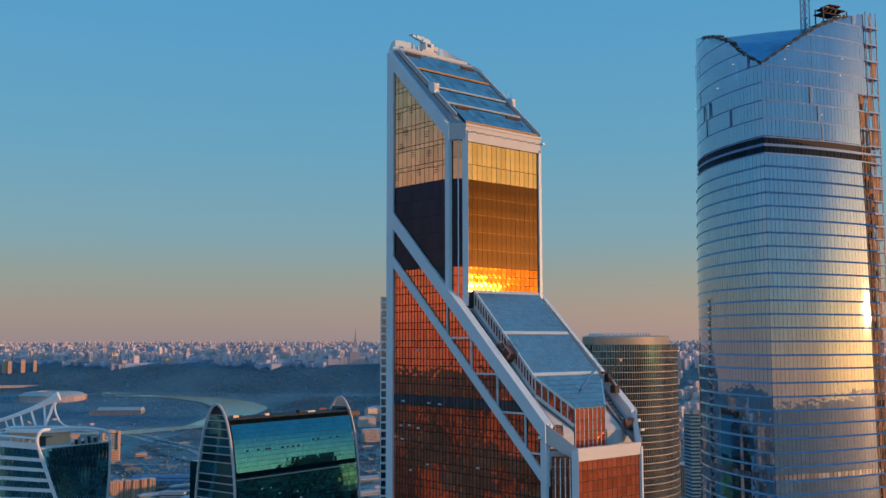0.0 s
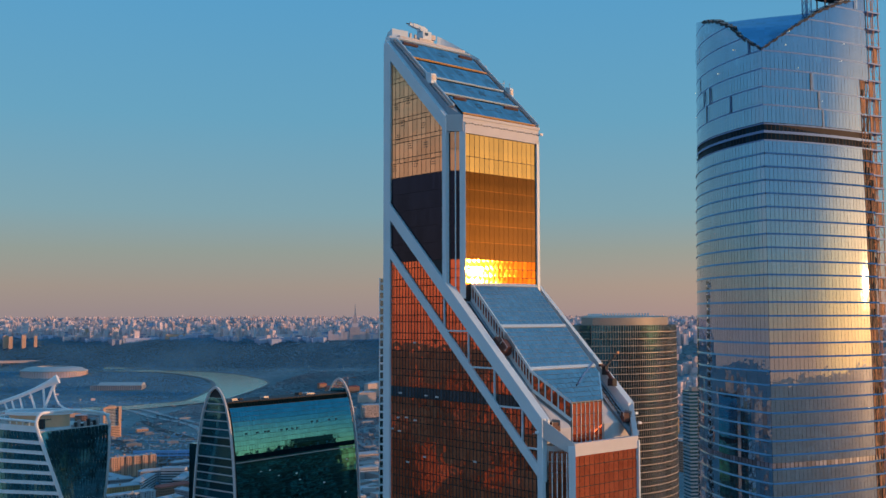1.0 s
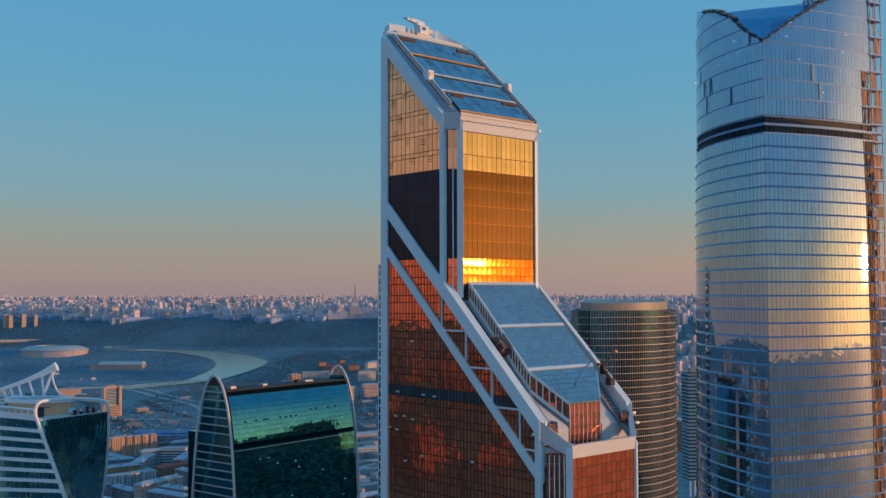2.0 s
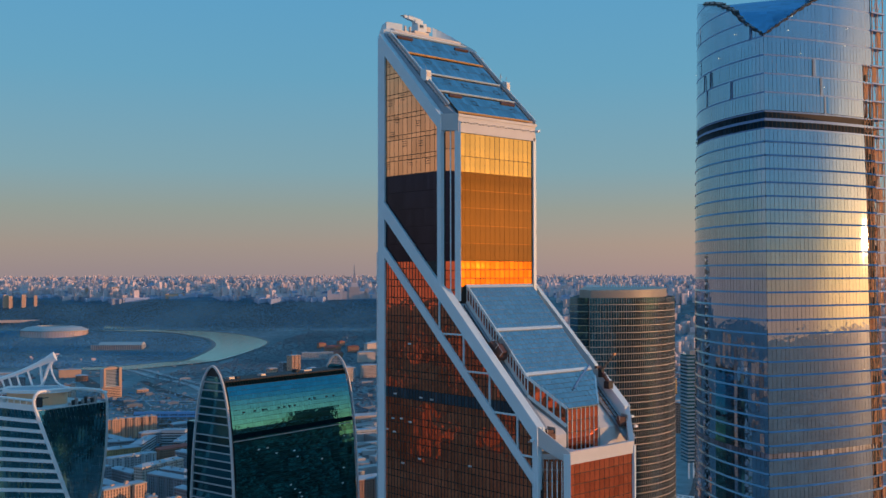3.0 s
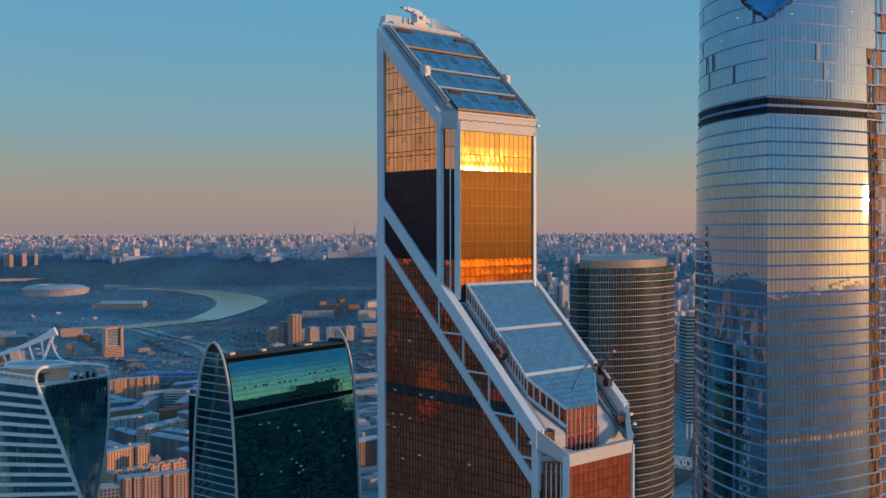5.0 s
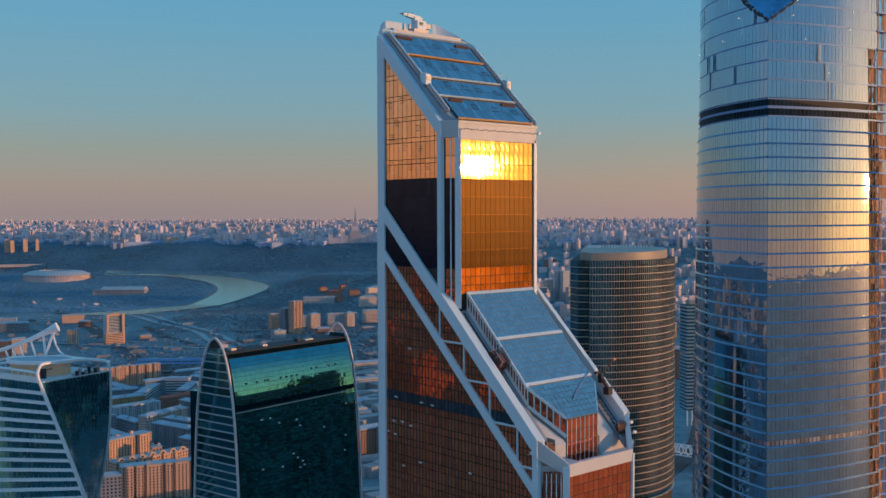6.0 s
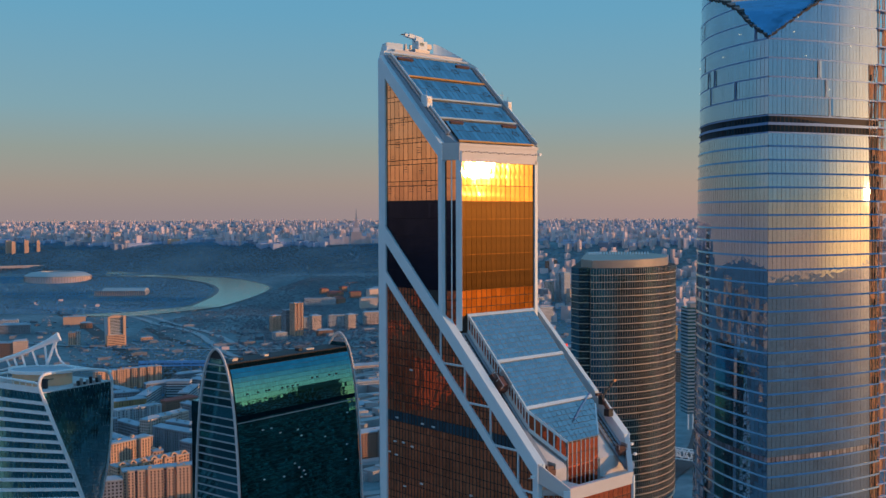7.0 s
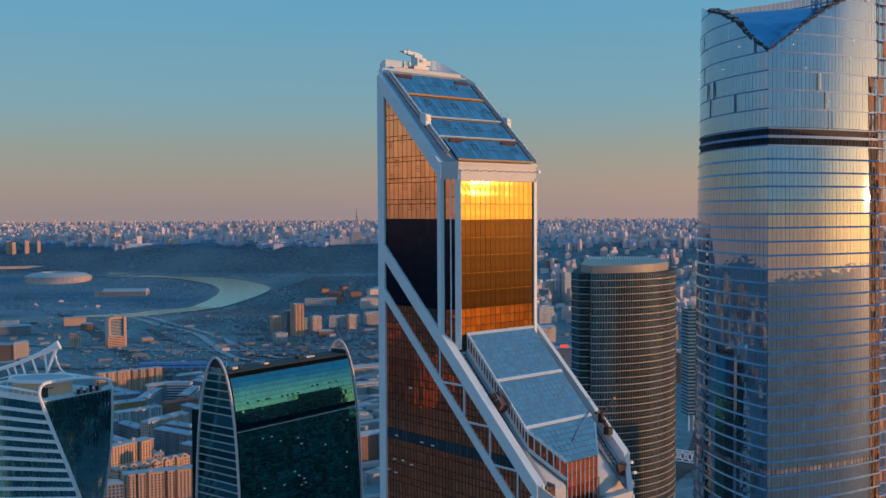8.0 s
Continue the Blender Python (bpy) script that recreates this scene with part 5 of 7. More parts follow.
# ---------- the round banded tower ----------
def round_tower():
    R = 61.0
    t = thing("round_tower", pose(54, 661, 0), "rounded dark glass tower with pale sun-lit storey ledges", "skyscraper")
    a0, a1 = -88.0, 28.0
    n = 76
    arc = [Vector((R * math.cos(radians(a)), R * math.sin(radians(a)))) for a in steps(a0, a1, n)]
    back = [Vector((34, 50)), Vector((4, 38)), Vector((-8.2, -47.0)), Vector((-4.4, -56.8)), Vector((2.0, -56.8))]
    plan = arc + back
    g = Geo()
    g.prism([tuple(p * 0.992) for p in plan], 0, 262)
    part("inner_wall", g, M_JOINT, t)
    z = 262.0
    fl = 4.15
    while z > 120:
        g = Geo()
        for i in range(len(plan)):
            a, b = plan[i], plan[(i + 1) % len(plan)]
            m = 1 if i < n else 8
            for s in range(m):
                p, q = a.lerp(b, s / m), a.lerp(b, (s + 1) / m)
                e = (q - p).normalized() * 0.1
                p, q = p + e, q - e
                tl = rng.gauss(0, 0.01)
                g.poly([(p.x, p.y, z - fl + 0.6), (q.x, q.y, z - fl + 0.6), (q.x * (1 + tl / 60), q.y * (1 + tl / 60), z), (p.x, p.y, z)])
        part("storey_glazing", g, M_ROUND, t, kind="stuff")
        g = Geo()
        out = [p * 1.013 for p in plan]
        g.prism([tuple(p) for p in out], z - fl + 0.14, z - fl + 0.40)
        part("storey_ledge", g, M_LEDGEWARM, t, "pale storey ledge")
        # a dark transom across each storey's glass
        g = Geo()
        g.prism([tuple(p * 1.003) for p in plan], z - fl + 2.3, z - fl + 2.44)
        part("transom", g, M_ROUNDBAR, t)
        z -= fl
    # slender fins between the panes
    g = Geo()
    for i in range(n):
        p = arc[i] * 1.009
        g.box(-0.08, 0.08, -0.2, 0.2, 120, 262, Matrix.Translation((p.x, p.y, 0)) @ pose(0, 0, 0, 0, 0, math.degrees(math.atan2(p.y, p.x)) + 90))
    part("fin_screen", g, M_FIN, t, kind="stuff")
    g = Geo()
    drum = [p * 0.93 for p in arc[1:]] + [Vector((30, 44)), Vector((8, 34)), Vector((-2, -42))]
    g.prism([tuple(p) for p in drum], 262, lambda x, y: 266.5 + 1.3 * max(0, (y + 60) / 90))
    part("crown_drum", g, M_CROWN, t, "beige crown drum")
    for i in range(16):
        x = 17 + i * 1.9
        g = Geo()
        g.box(x, x + 0.7, 8, 9, 266, 269.4)
        part("screen_slat", g, M_FRAME, t)
    g = Geo()
    g.box(7, 16, 8, 13, 266, 269)
    part("plant_room", g, M_FRAME, t)
    return t


M_CROWN = paint("beige_crown_cladding", (0.30, 0.27, 0.24), rough=0.5)
# some of the sun's orange is put into the fins' colour
M_FIN = paint("sun_tinted_fin", (0.40, 0.33, 0.26), rough=0.5)
M_ROUNDBAR = paint("dark_transom", (0.06, 0.07, 0.08), rough=0.5)
M_ROUND = glass("bottle_green_glass", (0.055, 0.20, 0.275), rough=0.08, metal=0.9, spread=0.35)
# the ledges' tan holds part of the low sun's orange
M_LEDGEWARM = paint("sun_tinted_ledge", (0.74, 0.60, 0.45), rough=0.45)
round_tower()


def slim_tower():
    t = thing("slim_tower", pose(-52.5, 537, 0), "slim pale blue-grey glass tower behind the copper tower", "skyscraper")
    g = Geo()
    g.box(-8.6, 12, -6, 20, 0, 287.6)
    part("wall", g, M_SMOKE, t)
    g = Geo()
    for z in np.arange(150, 287, 4.2):
        g.box(-8.75, 12.1, -6.15, 20.1, z, z + 1.1)
    part("storey_ledging", g, M_FRAME, t, kind="stuff")
    for x in (-8.7, -4.2):
        g = Geo()
        g.box(x - 0.25, x + 0.25, -6.35, -5.9, 150, 287.9)
        part("mullion", g, M_FRAME, t)
    return t


slim_tower()


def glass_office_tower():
    """Out-of-view neighbour, added to shade the arched tower and stand in its glass."""
    t = thing("glass_office_tower", pose(272, 455, 0), "tall dark glass office tower with stepped roof, out of view", "skyscraper")
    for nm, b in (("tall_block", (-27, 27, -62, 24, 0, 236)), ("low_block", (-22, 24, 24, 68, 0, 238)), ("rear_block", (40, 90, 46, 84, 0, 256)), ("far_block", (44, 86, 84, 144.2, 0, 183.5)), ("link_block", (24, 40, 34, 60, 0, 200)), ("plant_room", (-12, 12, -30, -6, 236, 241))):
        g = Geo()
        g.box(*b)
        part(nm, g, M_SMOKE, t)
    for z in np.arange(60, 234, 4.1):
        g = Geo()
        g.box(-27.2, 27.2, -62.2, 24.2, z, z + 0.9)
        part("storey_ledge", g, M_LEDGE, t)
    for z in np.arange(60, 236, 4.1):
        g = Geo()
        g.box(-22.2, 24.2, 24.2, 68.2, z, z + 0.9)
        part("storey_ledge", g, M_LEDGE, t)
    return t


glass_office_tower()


M_SLATE = paint("slate_blue_panel", (0.22, 0.30, 0.36), rough=0.5)


def striped_block():
    t = thing("striped_office_block", pose(282, 1395, 0, 0, 0, 12), "pale striped office slab standing on columns", "office building")
    g = Geo()
    g.box(-26, 26, -12, 12, 22, 166)
    part("wall", g, M_ENDTEAL, t)
    for i in range(30):
        g = Geo()
        z = 24 + i * 4.75
        g.box(-26.3, 26.3, -12.3, 12.3, z, z + 2.3)
        part("spandrel", g, M_SLATE, t)
    for i in range(8):
        g = Geo()
        x = -24 + i * 6.85
        g.box(x - 0.9, x + 0.9, -10.5, -8.7, 0, 22)
        part("column", g, M_FRAME, t)
    g = Geo()
    g.box(-20, 20, -6, 6, 166, 171)
    part("roof_plant", g, M_CONCRETE, t)
    return t


striped_block()


# ---------- ground, river, woods and the city ----------
PROFILE_Y, PROFILE_Z = (-6000, 3150, 3800, 4050, 4200, 4400, 4650, 4950), (0, 0, 58, 166, 194, 222, 243, 258)


def ground_z(x, y):
    """Level by the river, rising to the hills beyond it."""
    return float(np.interp(y, PROFILE_Y, PROFILE_Z)) * max(0.0, min(1.0, (2900 - abs(x)) / 500))


def ground_mat(name, dark, light):
    mat, n, l, p = node_mat(name)
    tc, a, b, v = n.new("ShaderNodeTexCoord"), n.new("ShaderNodeTexNoise"), n.new("ShaderNodeTexNoise"), n.new("ShaderNodeTexVoronoi")
    a.inputs["Scale"].default_value, a.inputs["Detail"].default_value = 0.004, 8
    b.inputs["Scale"].default_value, b.inputs["Detail"].default_value = 0.06, 6
    v.inputs["Scale"].default_value = 0.012
    for t in (a, b, v):
        l.new(tc.outputs["Object"], t.inputs["Vector"])
    r = n.new("ShaderNodeValToRGB")
    r.color_ramp.elements[0].position, r.color_ramp.elements[0].color = 0.35, (*dark, 1)
    r.color_ramp.elements[1].position, r.color_ramp.elements[1].color = 0.68, (*light, 1)
    m1, m2 = n.new("ShaderNodeMath"), n.new("ShaderNodeMath")
    m1.operation, m2.operation = "MULTIPLY_ADD", "MULTIPLY_ADD"
    l.new(b.outputs["Fac"], m1.inputs[0])
    m1.inputs[1].default_value = 0.6
    l.new(a.outputs["Fac"], m1.inputs[2])
    m2.inputs[1].default_value, m2.inputs[2].default_value = 1.0, -0.3
    l.new(m1.outputs[0], m2.inputs[0])
    l.new(m2.outputs[0], r.inputs[0])
    l.new(r.outputs[0], p.inputs["Base Color"])
    p.inputs["Roughness"].default_value = 0.75
    return mat


# bluish haze of the distance put into the ground's two tones
M_GROUND = ground_mat("hazed_city_ground", (0.085, 0.135, 0.16), (0.21, 0.28, 0.31))
# unseen land tinted warm, for the sun's haze glow in the silver glass
M_GLOWLAND = ground_mat("haze_glow_land", (0.38, 0.25, 0.17), (0.60, 0.44, 0.32))
g = Geo()
gx = [-9000, -6000, -4200, -3400] + list(np.arange(-2900, 2901, 145)) + [3400, 4200, 6000, 9000]
gy = [-9000, -6000, -3000, -1000, 0, 600, 1200, 1800, 2400, 2800, 3150] + list(np.arange(3210, 4950, 58.0)) + [4950]
gy = sorted(set(float(y) for y in gy))
for y in gy:
    for x in gx:
        g.v.append((x, y, ground_z(x, y)))
W = len(gx)
for j in range(len(gy) - 1):
    for i in range(W - 1):
        g.f.append((j * W + i, j * W + i + 1, (j + 1) * W + i + 1, (j + 1) * W + i))
ground = tagged(part("ground", g, M_GROUND), "dull winter city ground with worn grass and asphalt, tinted blue for haze", "ground", kind="structure")
# only the part out of view takes the haze-coloured land
ground.data.materials.append(M_GLOWLAND)
for poly in ground.data.polygons:
    if poly.center.x > 650 and poly.center.y < 1300:
        poly.material_index = 1


def ribbon(name, left, right, lift, mat, label, category):
    g = Geo()
    for (ax, ay), (bx, by) in zip(left, right):
        for u in (0, 0.17, 0.33, 0.5, 0.67, 0.83, 1):
            x, y = ax + (bx - ax) * u, ay + (by - ay) * u
            g.v.append((x, y, ground_z(x, y) + lift))
    for i in range(len(left) - 1):
        for k in range(6):
            a = i * 7 + k
            g.f.append((a, a + 1, a + 8, a + 7))
    return tagged(part(name, g, mat), label, category, kind="structure")


def smooth(pts, n):
    """A curve of n points through the given ones."""
    out = []
    P = [Vector(p) for p in pts]
    for i in range(n + 1):
        u = i / n * (len(P) - 1)
        k = min(int(u), len(P) - 2)
        f = u - k
        a, b, c, d = P[max(k - 1, 0)], P[k], P[k + 1], P[min(k + 2, len(P) - 1)]
        q = 0.5 * ((2 * b) + (c - a) * f + (2 * a - 5 * b + 4 * c - d) * f * f + (3 * b - a - 3 * c + d) * f ** 3)
        out.append((q.x, q.y))
    return out


# the horizon's warm reflection is put into a metallic base colour
M_WATER, n, l, p = node_mat("sky_tinted_water")
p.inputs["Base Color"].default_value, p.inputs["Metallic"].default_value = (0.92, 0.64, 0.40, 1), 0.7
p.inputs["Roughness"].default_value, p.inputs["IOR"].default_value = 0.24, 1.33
tc, nz, bu = n.new("ShaderNodeTexCoord"), n.new("ShaderNodeTexNoise"), n.new("ShaderNodeBump")
nz.inputs["Scale"].default_value, bu.inputs["Distance"].default_value = 0.08, 0.08
l.new(tc.outputs["Object"], nz.inputs["Vector"])
l.new(nz.outputs["Fac"], bu.inputs["Height"])
l.new(bu.outputs[0], p.inputs["Normal"])
inner = smooth([(-1225, 2880), (-1180, 2915), (-1101, 2960), (-1037, 3060), (-977, 3134), (-957, 3221), (-948, 3337), (-958, 3450), (-1002, 3559), (-1059, 3635), (-1127, 3688), (-1186, 3731), (-1300, 3770), (-1500, 3790)], 60)
outer = smooth([(-1222, 2868), (-1160, 2842), (-1040, 2859), (-990, 2930), (-938, 3008), (-894, 3097), (-840, 3233), (-801, 3382), (-792, 3498), (-828, 3583), (-911, 3673), (-989, 3728), (-1130, 3780), (-1500, 3830)], 60)
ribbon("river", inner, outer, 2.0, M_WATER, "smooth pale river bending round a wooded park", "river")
M_BANK = paint("pale_stone_embankment", (0.22, 0.22, 0.22), rough=0.9)
def offset(line, d):
    out = []
    for i, (x, y) in enumerate(line):
        a, b = line[max(i - 1, 0)], line[min(i + 1, len(line) - 1)]
        t = Vector((b[0] - a[0], b[1] - a[1])).normalized()
        out.append((x - t.y * d, y + t.x * d))
    return out
ribbon("embankment", inner[16:], offset(inner, 14)[16:], 2.5, M_BANK, "pale stone river embankment", "embankment")
ribbon("embankment", offset(outer, -10)[16:], outer[16:], 2.5, M_BANK, "pale stone river embankment", "embankment")
road_lift = 0.4
M_ROAD = paint("worn_asphalt", (0.07, 0.07, 0.075), rough=0.85, islands=0.0)
for mid, w in ((smooth([(-1750, 3040), (-1588, 3120), (-1400, 3050), (-1169, 2760), (-900, 2300), (-730, 2003), (-640, 1850)], 40), 36),
               (smooth([(-900, 2560), (-760, 2330), (-600, 2130), (-480, 2080), (-330, 2150)], 30), 20),
               (smooth([(-900, 1900), (-700, 1900), (-500, 1930), (-300, 1960), (500, 1960)], 20), 16),
               (smooth([(-760, 1560), (-560, 1420), (-420, 1310), (-300, 1230), (-100, 1120)], 20), 16),
               (smooth([(120, 1000), (200, 1150), (260, 1300), (330, 1650), (420, 2200)], 20), 24)):
    road_lift += 0.2
    ribbon("road", offset(mid, w / 2), offset(mid, -w / 2), road_lift, M_ROAD, "worn grey asphalt road", "road")


M_PALEROAD = paint("pale_dusty_asphalt", (0.34, 0.38, 0.41), rough=0.8)
for mid, w in ((smooth([(-1330, 3120), (-1050, 2850), (-906, 2654), (-742, 2456), (-550, 2071), (-400, 1960)], 40), 17),
               (smooth([(-1300, 3140), (-1015, 2870), (-868, 2668), (-700, 2450), (-500, 2100), (-330, 1990)], 40), 17),
               (smooth([(-1200, 2300), (-900, 2190), (-640, 2150), (-400, 2180), (-150, 2260)], 30), 13)):
    road_lift += 0.2
    ribbon("road", offset(mid, w / 2), offset(mid, -w / 2), road_lift, M_PALEROAD, "pale dusty dual carriageway", "road")
M_RAIL = paint("brown_ballast", (0.13, 0.11, 0.10), rough=0.9)
for k in range(7):
    mid = smooth([(-980, 1770 + 13 * k), (-700, 1800 + 13 * k), (-420, 1838 + 13 * k), (-100, 1850 + 13 * k)], 16)
    ribbon("railway_track", offset(mid, 2), offset(mid, -2), 2.6, M_RAIL, "brown railway track bed in the yard", "railway track")


# --- city fabric too far off to pick apart ---
def city_stuff(name, count, spot, size, mat, seed, label, clump=None):
    """Many plain blocks of flats, each a closed solid turned its own way."""
    r = random.Random(seed)
    V, F = [], []
    for _ in range(count):
        x, y = spot(r)
        w, d, h = size(r, y)
        a = radians(r.choice((38, 38, 44, -46, 20, 60)) + r.uniform(-6, 6))
        c, s = math.cos(a), math.sin(a)
        z = ground_z(x, y)
        n = len(V)
        for zz in (z - (22 if y > 3100 else 4), z + h):
            for px, py in ((-w, -d), (w, -d), (w, d), (-w, d)):
                V.append((x + (px * c - py * s) / 2, y + (px * s + py * c) / 2, zz))
        F += [tuple(n + i for i in q) for q in ((4, 5, 6, 7), (0, 1, 5, 4), (1, 2, 6, 5), (2, 3, 7, 6), (3, 0, 4, 7))]
        if r.random() < 0.35:
            k = r.uniform(0.2, 0.5)
            m = len(V)
            for zz in (z + h, z + h * 1.13 + 0.5):
                for px, py in ((-w, -d), (w, -d), (w, d), (-w, d)):
                    V.append((x + (px * c - py * s) / 2 * k, y + (px * s + py * c) / 2 * k, zz))
            F += [tuple(m + i for i in q) for q in ((4, 5, 6, 7), (0, 1, 5, 4), (1, 2, 6, 5), (2, 3, 7, 6), (3, 0, 4, 7))]
    me = bpy.data.meshes.new(name)
    me.from_pydata(V, [], F)
    me.materials.append(mat)
    return tagged(new(name, me), label, "city blocks", kind="stuff")


# haze of the distance put into pale far walls and bluish roofs
M_FARCITY = paint("hazed_far_plaster", (0.66, 0.54, 0.54), rough=0.9, stain=0.1, scale=0.02, fine=0.15, bump=0, islands=0.25)
M_FARROOF = paint("hazed_far_roofs", (0.36, 0.41, 0.53), rough=0.9, stain=0.1, scale=0.02, fine=0.15, bump=0, islands=0.35)
M_SHED = paint("weathered_shed_sheet", (0.20, 0.23, 0.27), rough=0.8, stain=0.2, scale=0.05, fine=0.4, bump=0, islands=0.3)
M_MIDCITY = paint("plaster_walls", (0.30, 0.30, 0.315), rough=0.65, stain=0.1, scale=0.05, fine=0.4, bump=0, islands=0.4)


def far_spot(r):
    while True:
        y = 4060 + 880 * r.random() ** 1.15
        x = r.uniform(-0.55, 0.52) * y
        # the wood's edge runs in and out
        if y > 4085 + 40 * math.sin(x * 0.009) + 22 * math.sin(x * 0.031 + 1):
            return x, y


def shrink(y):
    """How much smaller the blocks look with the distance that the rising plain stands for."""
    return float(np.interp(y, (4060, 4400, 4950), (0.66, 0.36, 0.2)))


def far_size(r, y):
    k = shrink(y)
    tall = r.random() < 0.4
    w, d, h = (r.uniform(18, 34), r.uniform(14, 22), r.uniform(34, 74)) if tall else (r.uniform(40, 110), r.uniform(12, 16), r.uniform(14, 34))
    return w * k, d * k, h * k


def roof_size(r, y):
    k = shrink(y)
    return r.uniform(60, 190) * k, r.uniform(40, 80) * k, r.uniform(6, 13) * k


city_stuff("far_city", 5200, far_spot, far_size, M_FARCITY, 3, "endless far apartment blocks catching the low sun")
# pale low roofs added to fill dark gaps where haze would lie
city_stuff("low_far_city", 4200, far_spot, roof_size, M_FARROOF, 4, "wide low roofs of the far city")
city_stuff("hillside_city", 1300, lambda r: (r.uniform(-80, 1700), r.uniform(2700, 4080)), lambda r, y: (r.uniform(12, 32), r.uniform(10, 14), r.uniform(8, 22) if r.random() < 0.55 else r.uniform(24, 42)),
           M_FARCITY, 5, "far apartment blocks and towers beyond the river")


def side_spot(r):
    while True:
        x, y = r.uniform(-3600, 3600), r.uniform(-3600, 3000)
        if abs(x) > 0.5 * y + 420 and math.hypot(x, y) > 420:
            return x, y


# out-of-view sunlit blocks, added for the copper glass to reflect
city_stuff("surrounding_city", 1000, lambda r: (lambda q: (-abs(q[0]), q[1]))(side_spot(r)), lambda r, y: (r.uniform(25, 90), r.uniform(13, 20), r.uniform(12, 30) if r.random() < 0.7 else r.uniform(45, 90)), M_MIDCITY, 10, "out-of-view apartment blocks facing the sun, added for the glass to reflect")
# blocks hidden behind the towers, added to cast shade on the near city
for count, y0, y1, h0, h1 in ((36, 960, 1165, 8, 13), (60, 1185, 1540, 33, 41), (34, 1560, 1850, 22, 30)):
    city_stuff("inner_district", count, lambda r: (r.uniform(-275, -20), r.uniform(y0, y1)), lambda r, y: (r.uniform(30, 80), r.uniform(13, 17), r.uniform(h0, h1)), M_MIDCITY, 13, "mostly hidden plaster blocks added to shade the near city")


def low_spot(r):
    while True:
        y = r.uniform(1750, 2700)
        x = r.uniform(-0.5, 0.42) * y
        if not (-0.43 * y < x < -0.05 * y and y > 2350 and r.random() < 0.8):
            return x, y


city_stuff("sheds_and_depots", 330, low_spot, lambda r, y: (r.uniform(8, 34), r.uniform(6, 14), r.uniform(3, 8)), M_SHED, 11, "low sheds and depots by the railway yard")


# --- bare winter woods ---
def woods(name, count, spot, seed, mat, label, rad=(4.5, 8.5)):
    r = random.Random(seed)
    ico = []
    ph = (1 + 5 ** 0.5) / 2
    for a, b in ((-1, ph), (1, ph), (-1, -ph), (1, -ph)):
        ico += [(a, b, 0), (0, a, b), (b, 0, a)]
    ico = [Vector(v).normalized() for v in ico]
    faces = []
    for i in range(12):
        for j in range(i + 1, 12):
            for k in range(j + 1, 12):
                if max((ico[i] - ico[j]).length, (ico[j] - ico[k]).length, (ico[i] - ico[k]).length) < 1.1:
                    nrm = (ico[j] - ico[i]).cross(ico[k] - ico[i])
                    faces.append((i, j, k) if nrm.dot(ico[i]) > 0 else (i, k, j))
    V, F = [], []
    for _ in range(count):
        x, y = spot(r)
        R = r.uniform(*rad)
        z = ground_z(x, y)
        for cl in range(2 if rad[1] > 3.5 else 1):
            n = len(V)
            ox, oy, oz = (0, 0, 0) if cl == 0 else (r.uniform(-R, R) * 0.7, r.uniform(-R, R) * 0.7, r.uniform(-0.3, 0.6) * R)
            q = R if cl == 0 else R * r.uniform(0.5, 0.8)
            for v in ico:
                e = q * r.uniform(0.55, 1.25)
                V.append((x + ox + v.x * e, y + oy + v.y * e, z + R * 0.7 + oz + v.z * e * 0.24))
            F += [(n + a, n + b, n + c) for a, b, c in faces]
    me = bpy.data.meshes.new(name)
    me.from_pydata(V, [], F)
    me.materials.append(mat)
    me.polygons.foreach_set("use_smooth", [True] * len(F))
    return tagged(new(name, me), label, "woods", kind="stuff")


# blue haze of the distance put into the branches' base colour
M_WOODS = paint("hazed_bare_branches", (0.125, 0.32, 0.50), rough=0.95, stain=0.3, scale=0.006, fine=0.3, bump=0, islands=0.1)


# weaker haze, a darker blue-grey, put into the bank trees' colour
M_BANKWOODS = paint("hazed_bank_branches", (0.13, 0.165, 0.21), rough=0.95, stain=0.35, scale=0.006, fine=0.3, bump=0, islands=0.2)


def hill_spot(r):
    y = r.uniform(3800, 4130)
    return r.uniform(-0.53, -0.02) * y, y


def dist_to(line, x, y):
    return min(math.hypot(x - a, y - b) for a, b in line)


river_edge = inner + list(reversed(outer))


def in_river(x, y):
    hit = False
    for (ax, ay), (bx, by) in zip(river_edge, river_edge[1:] + river_edge[:1]):
        if (ay > y) != (by > y) and x < ax + (y - ay) / (by - ay) * (bx - ax):
            hit = not hit
    return hit


def park_spot(r):
    while True:
        x, y = r.uniform(-2000, -960), r.uniform(2900, 3780)
        if x < -0.545 * y or in_river(x, y) or dist_to(inner[::2], x, y) < 24 or dist_to(outer[::2], x, y) < 24:
            continue
        if math.hypot((x + 1640) / 140, (y - 3700) / 95) < 1 or (abs(x + 1275) < 100 and abs(y - 3375) < 45):
            continue
        return x, y


def bank_spot(r):
    while True:
        x, y = r.uniform(-900, 60), r.uniform(2440, 3800)
        if in_river(x, y) or dist_to(outer[::2], x, y) < 22:
            continue
        if x < -830 and y > 3000 or x < -1020 + (y - 2500) * 0.25:
            continue
        if y < 2700 and r.random() < 0.5:
            continue
        return x, y


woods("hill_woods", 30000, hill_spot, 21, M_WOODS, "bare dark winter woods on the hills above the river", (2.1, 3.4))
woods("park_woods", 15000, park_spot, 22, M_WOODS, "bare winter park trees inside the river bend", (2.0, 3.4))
woods("bank_woods", 17000, bank_spot, 23, M_BANKWOODS, "bare winter trees along the river bank, hazed blue-grey", (2.0, 3.4))
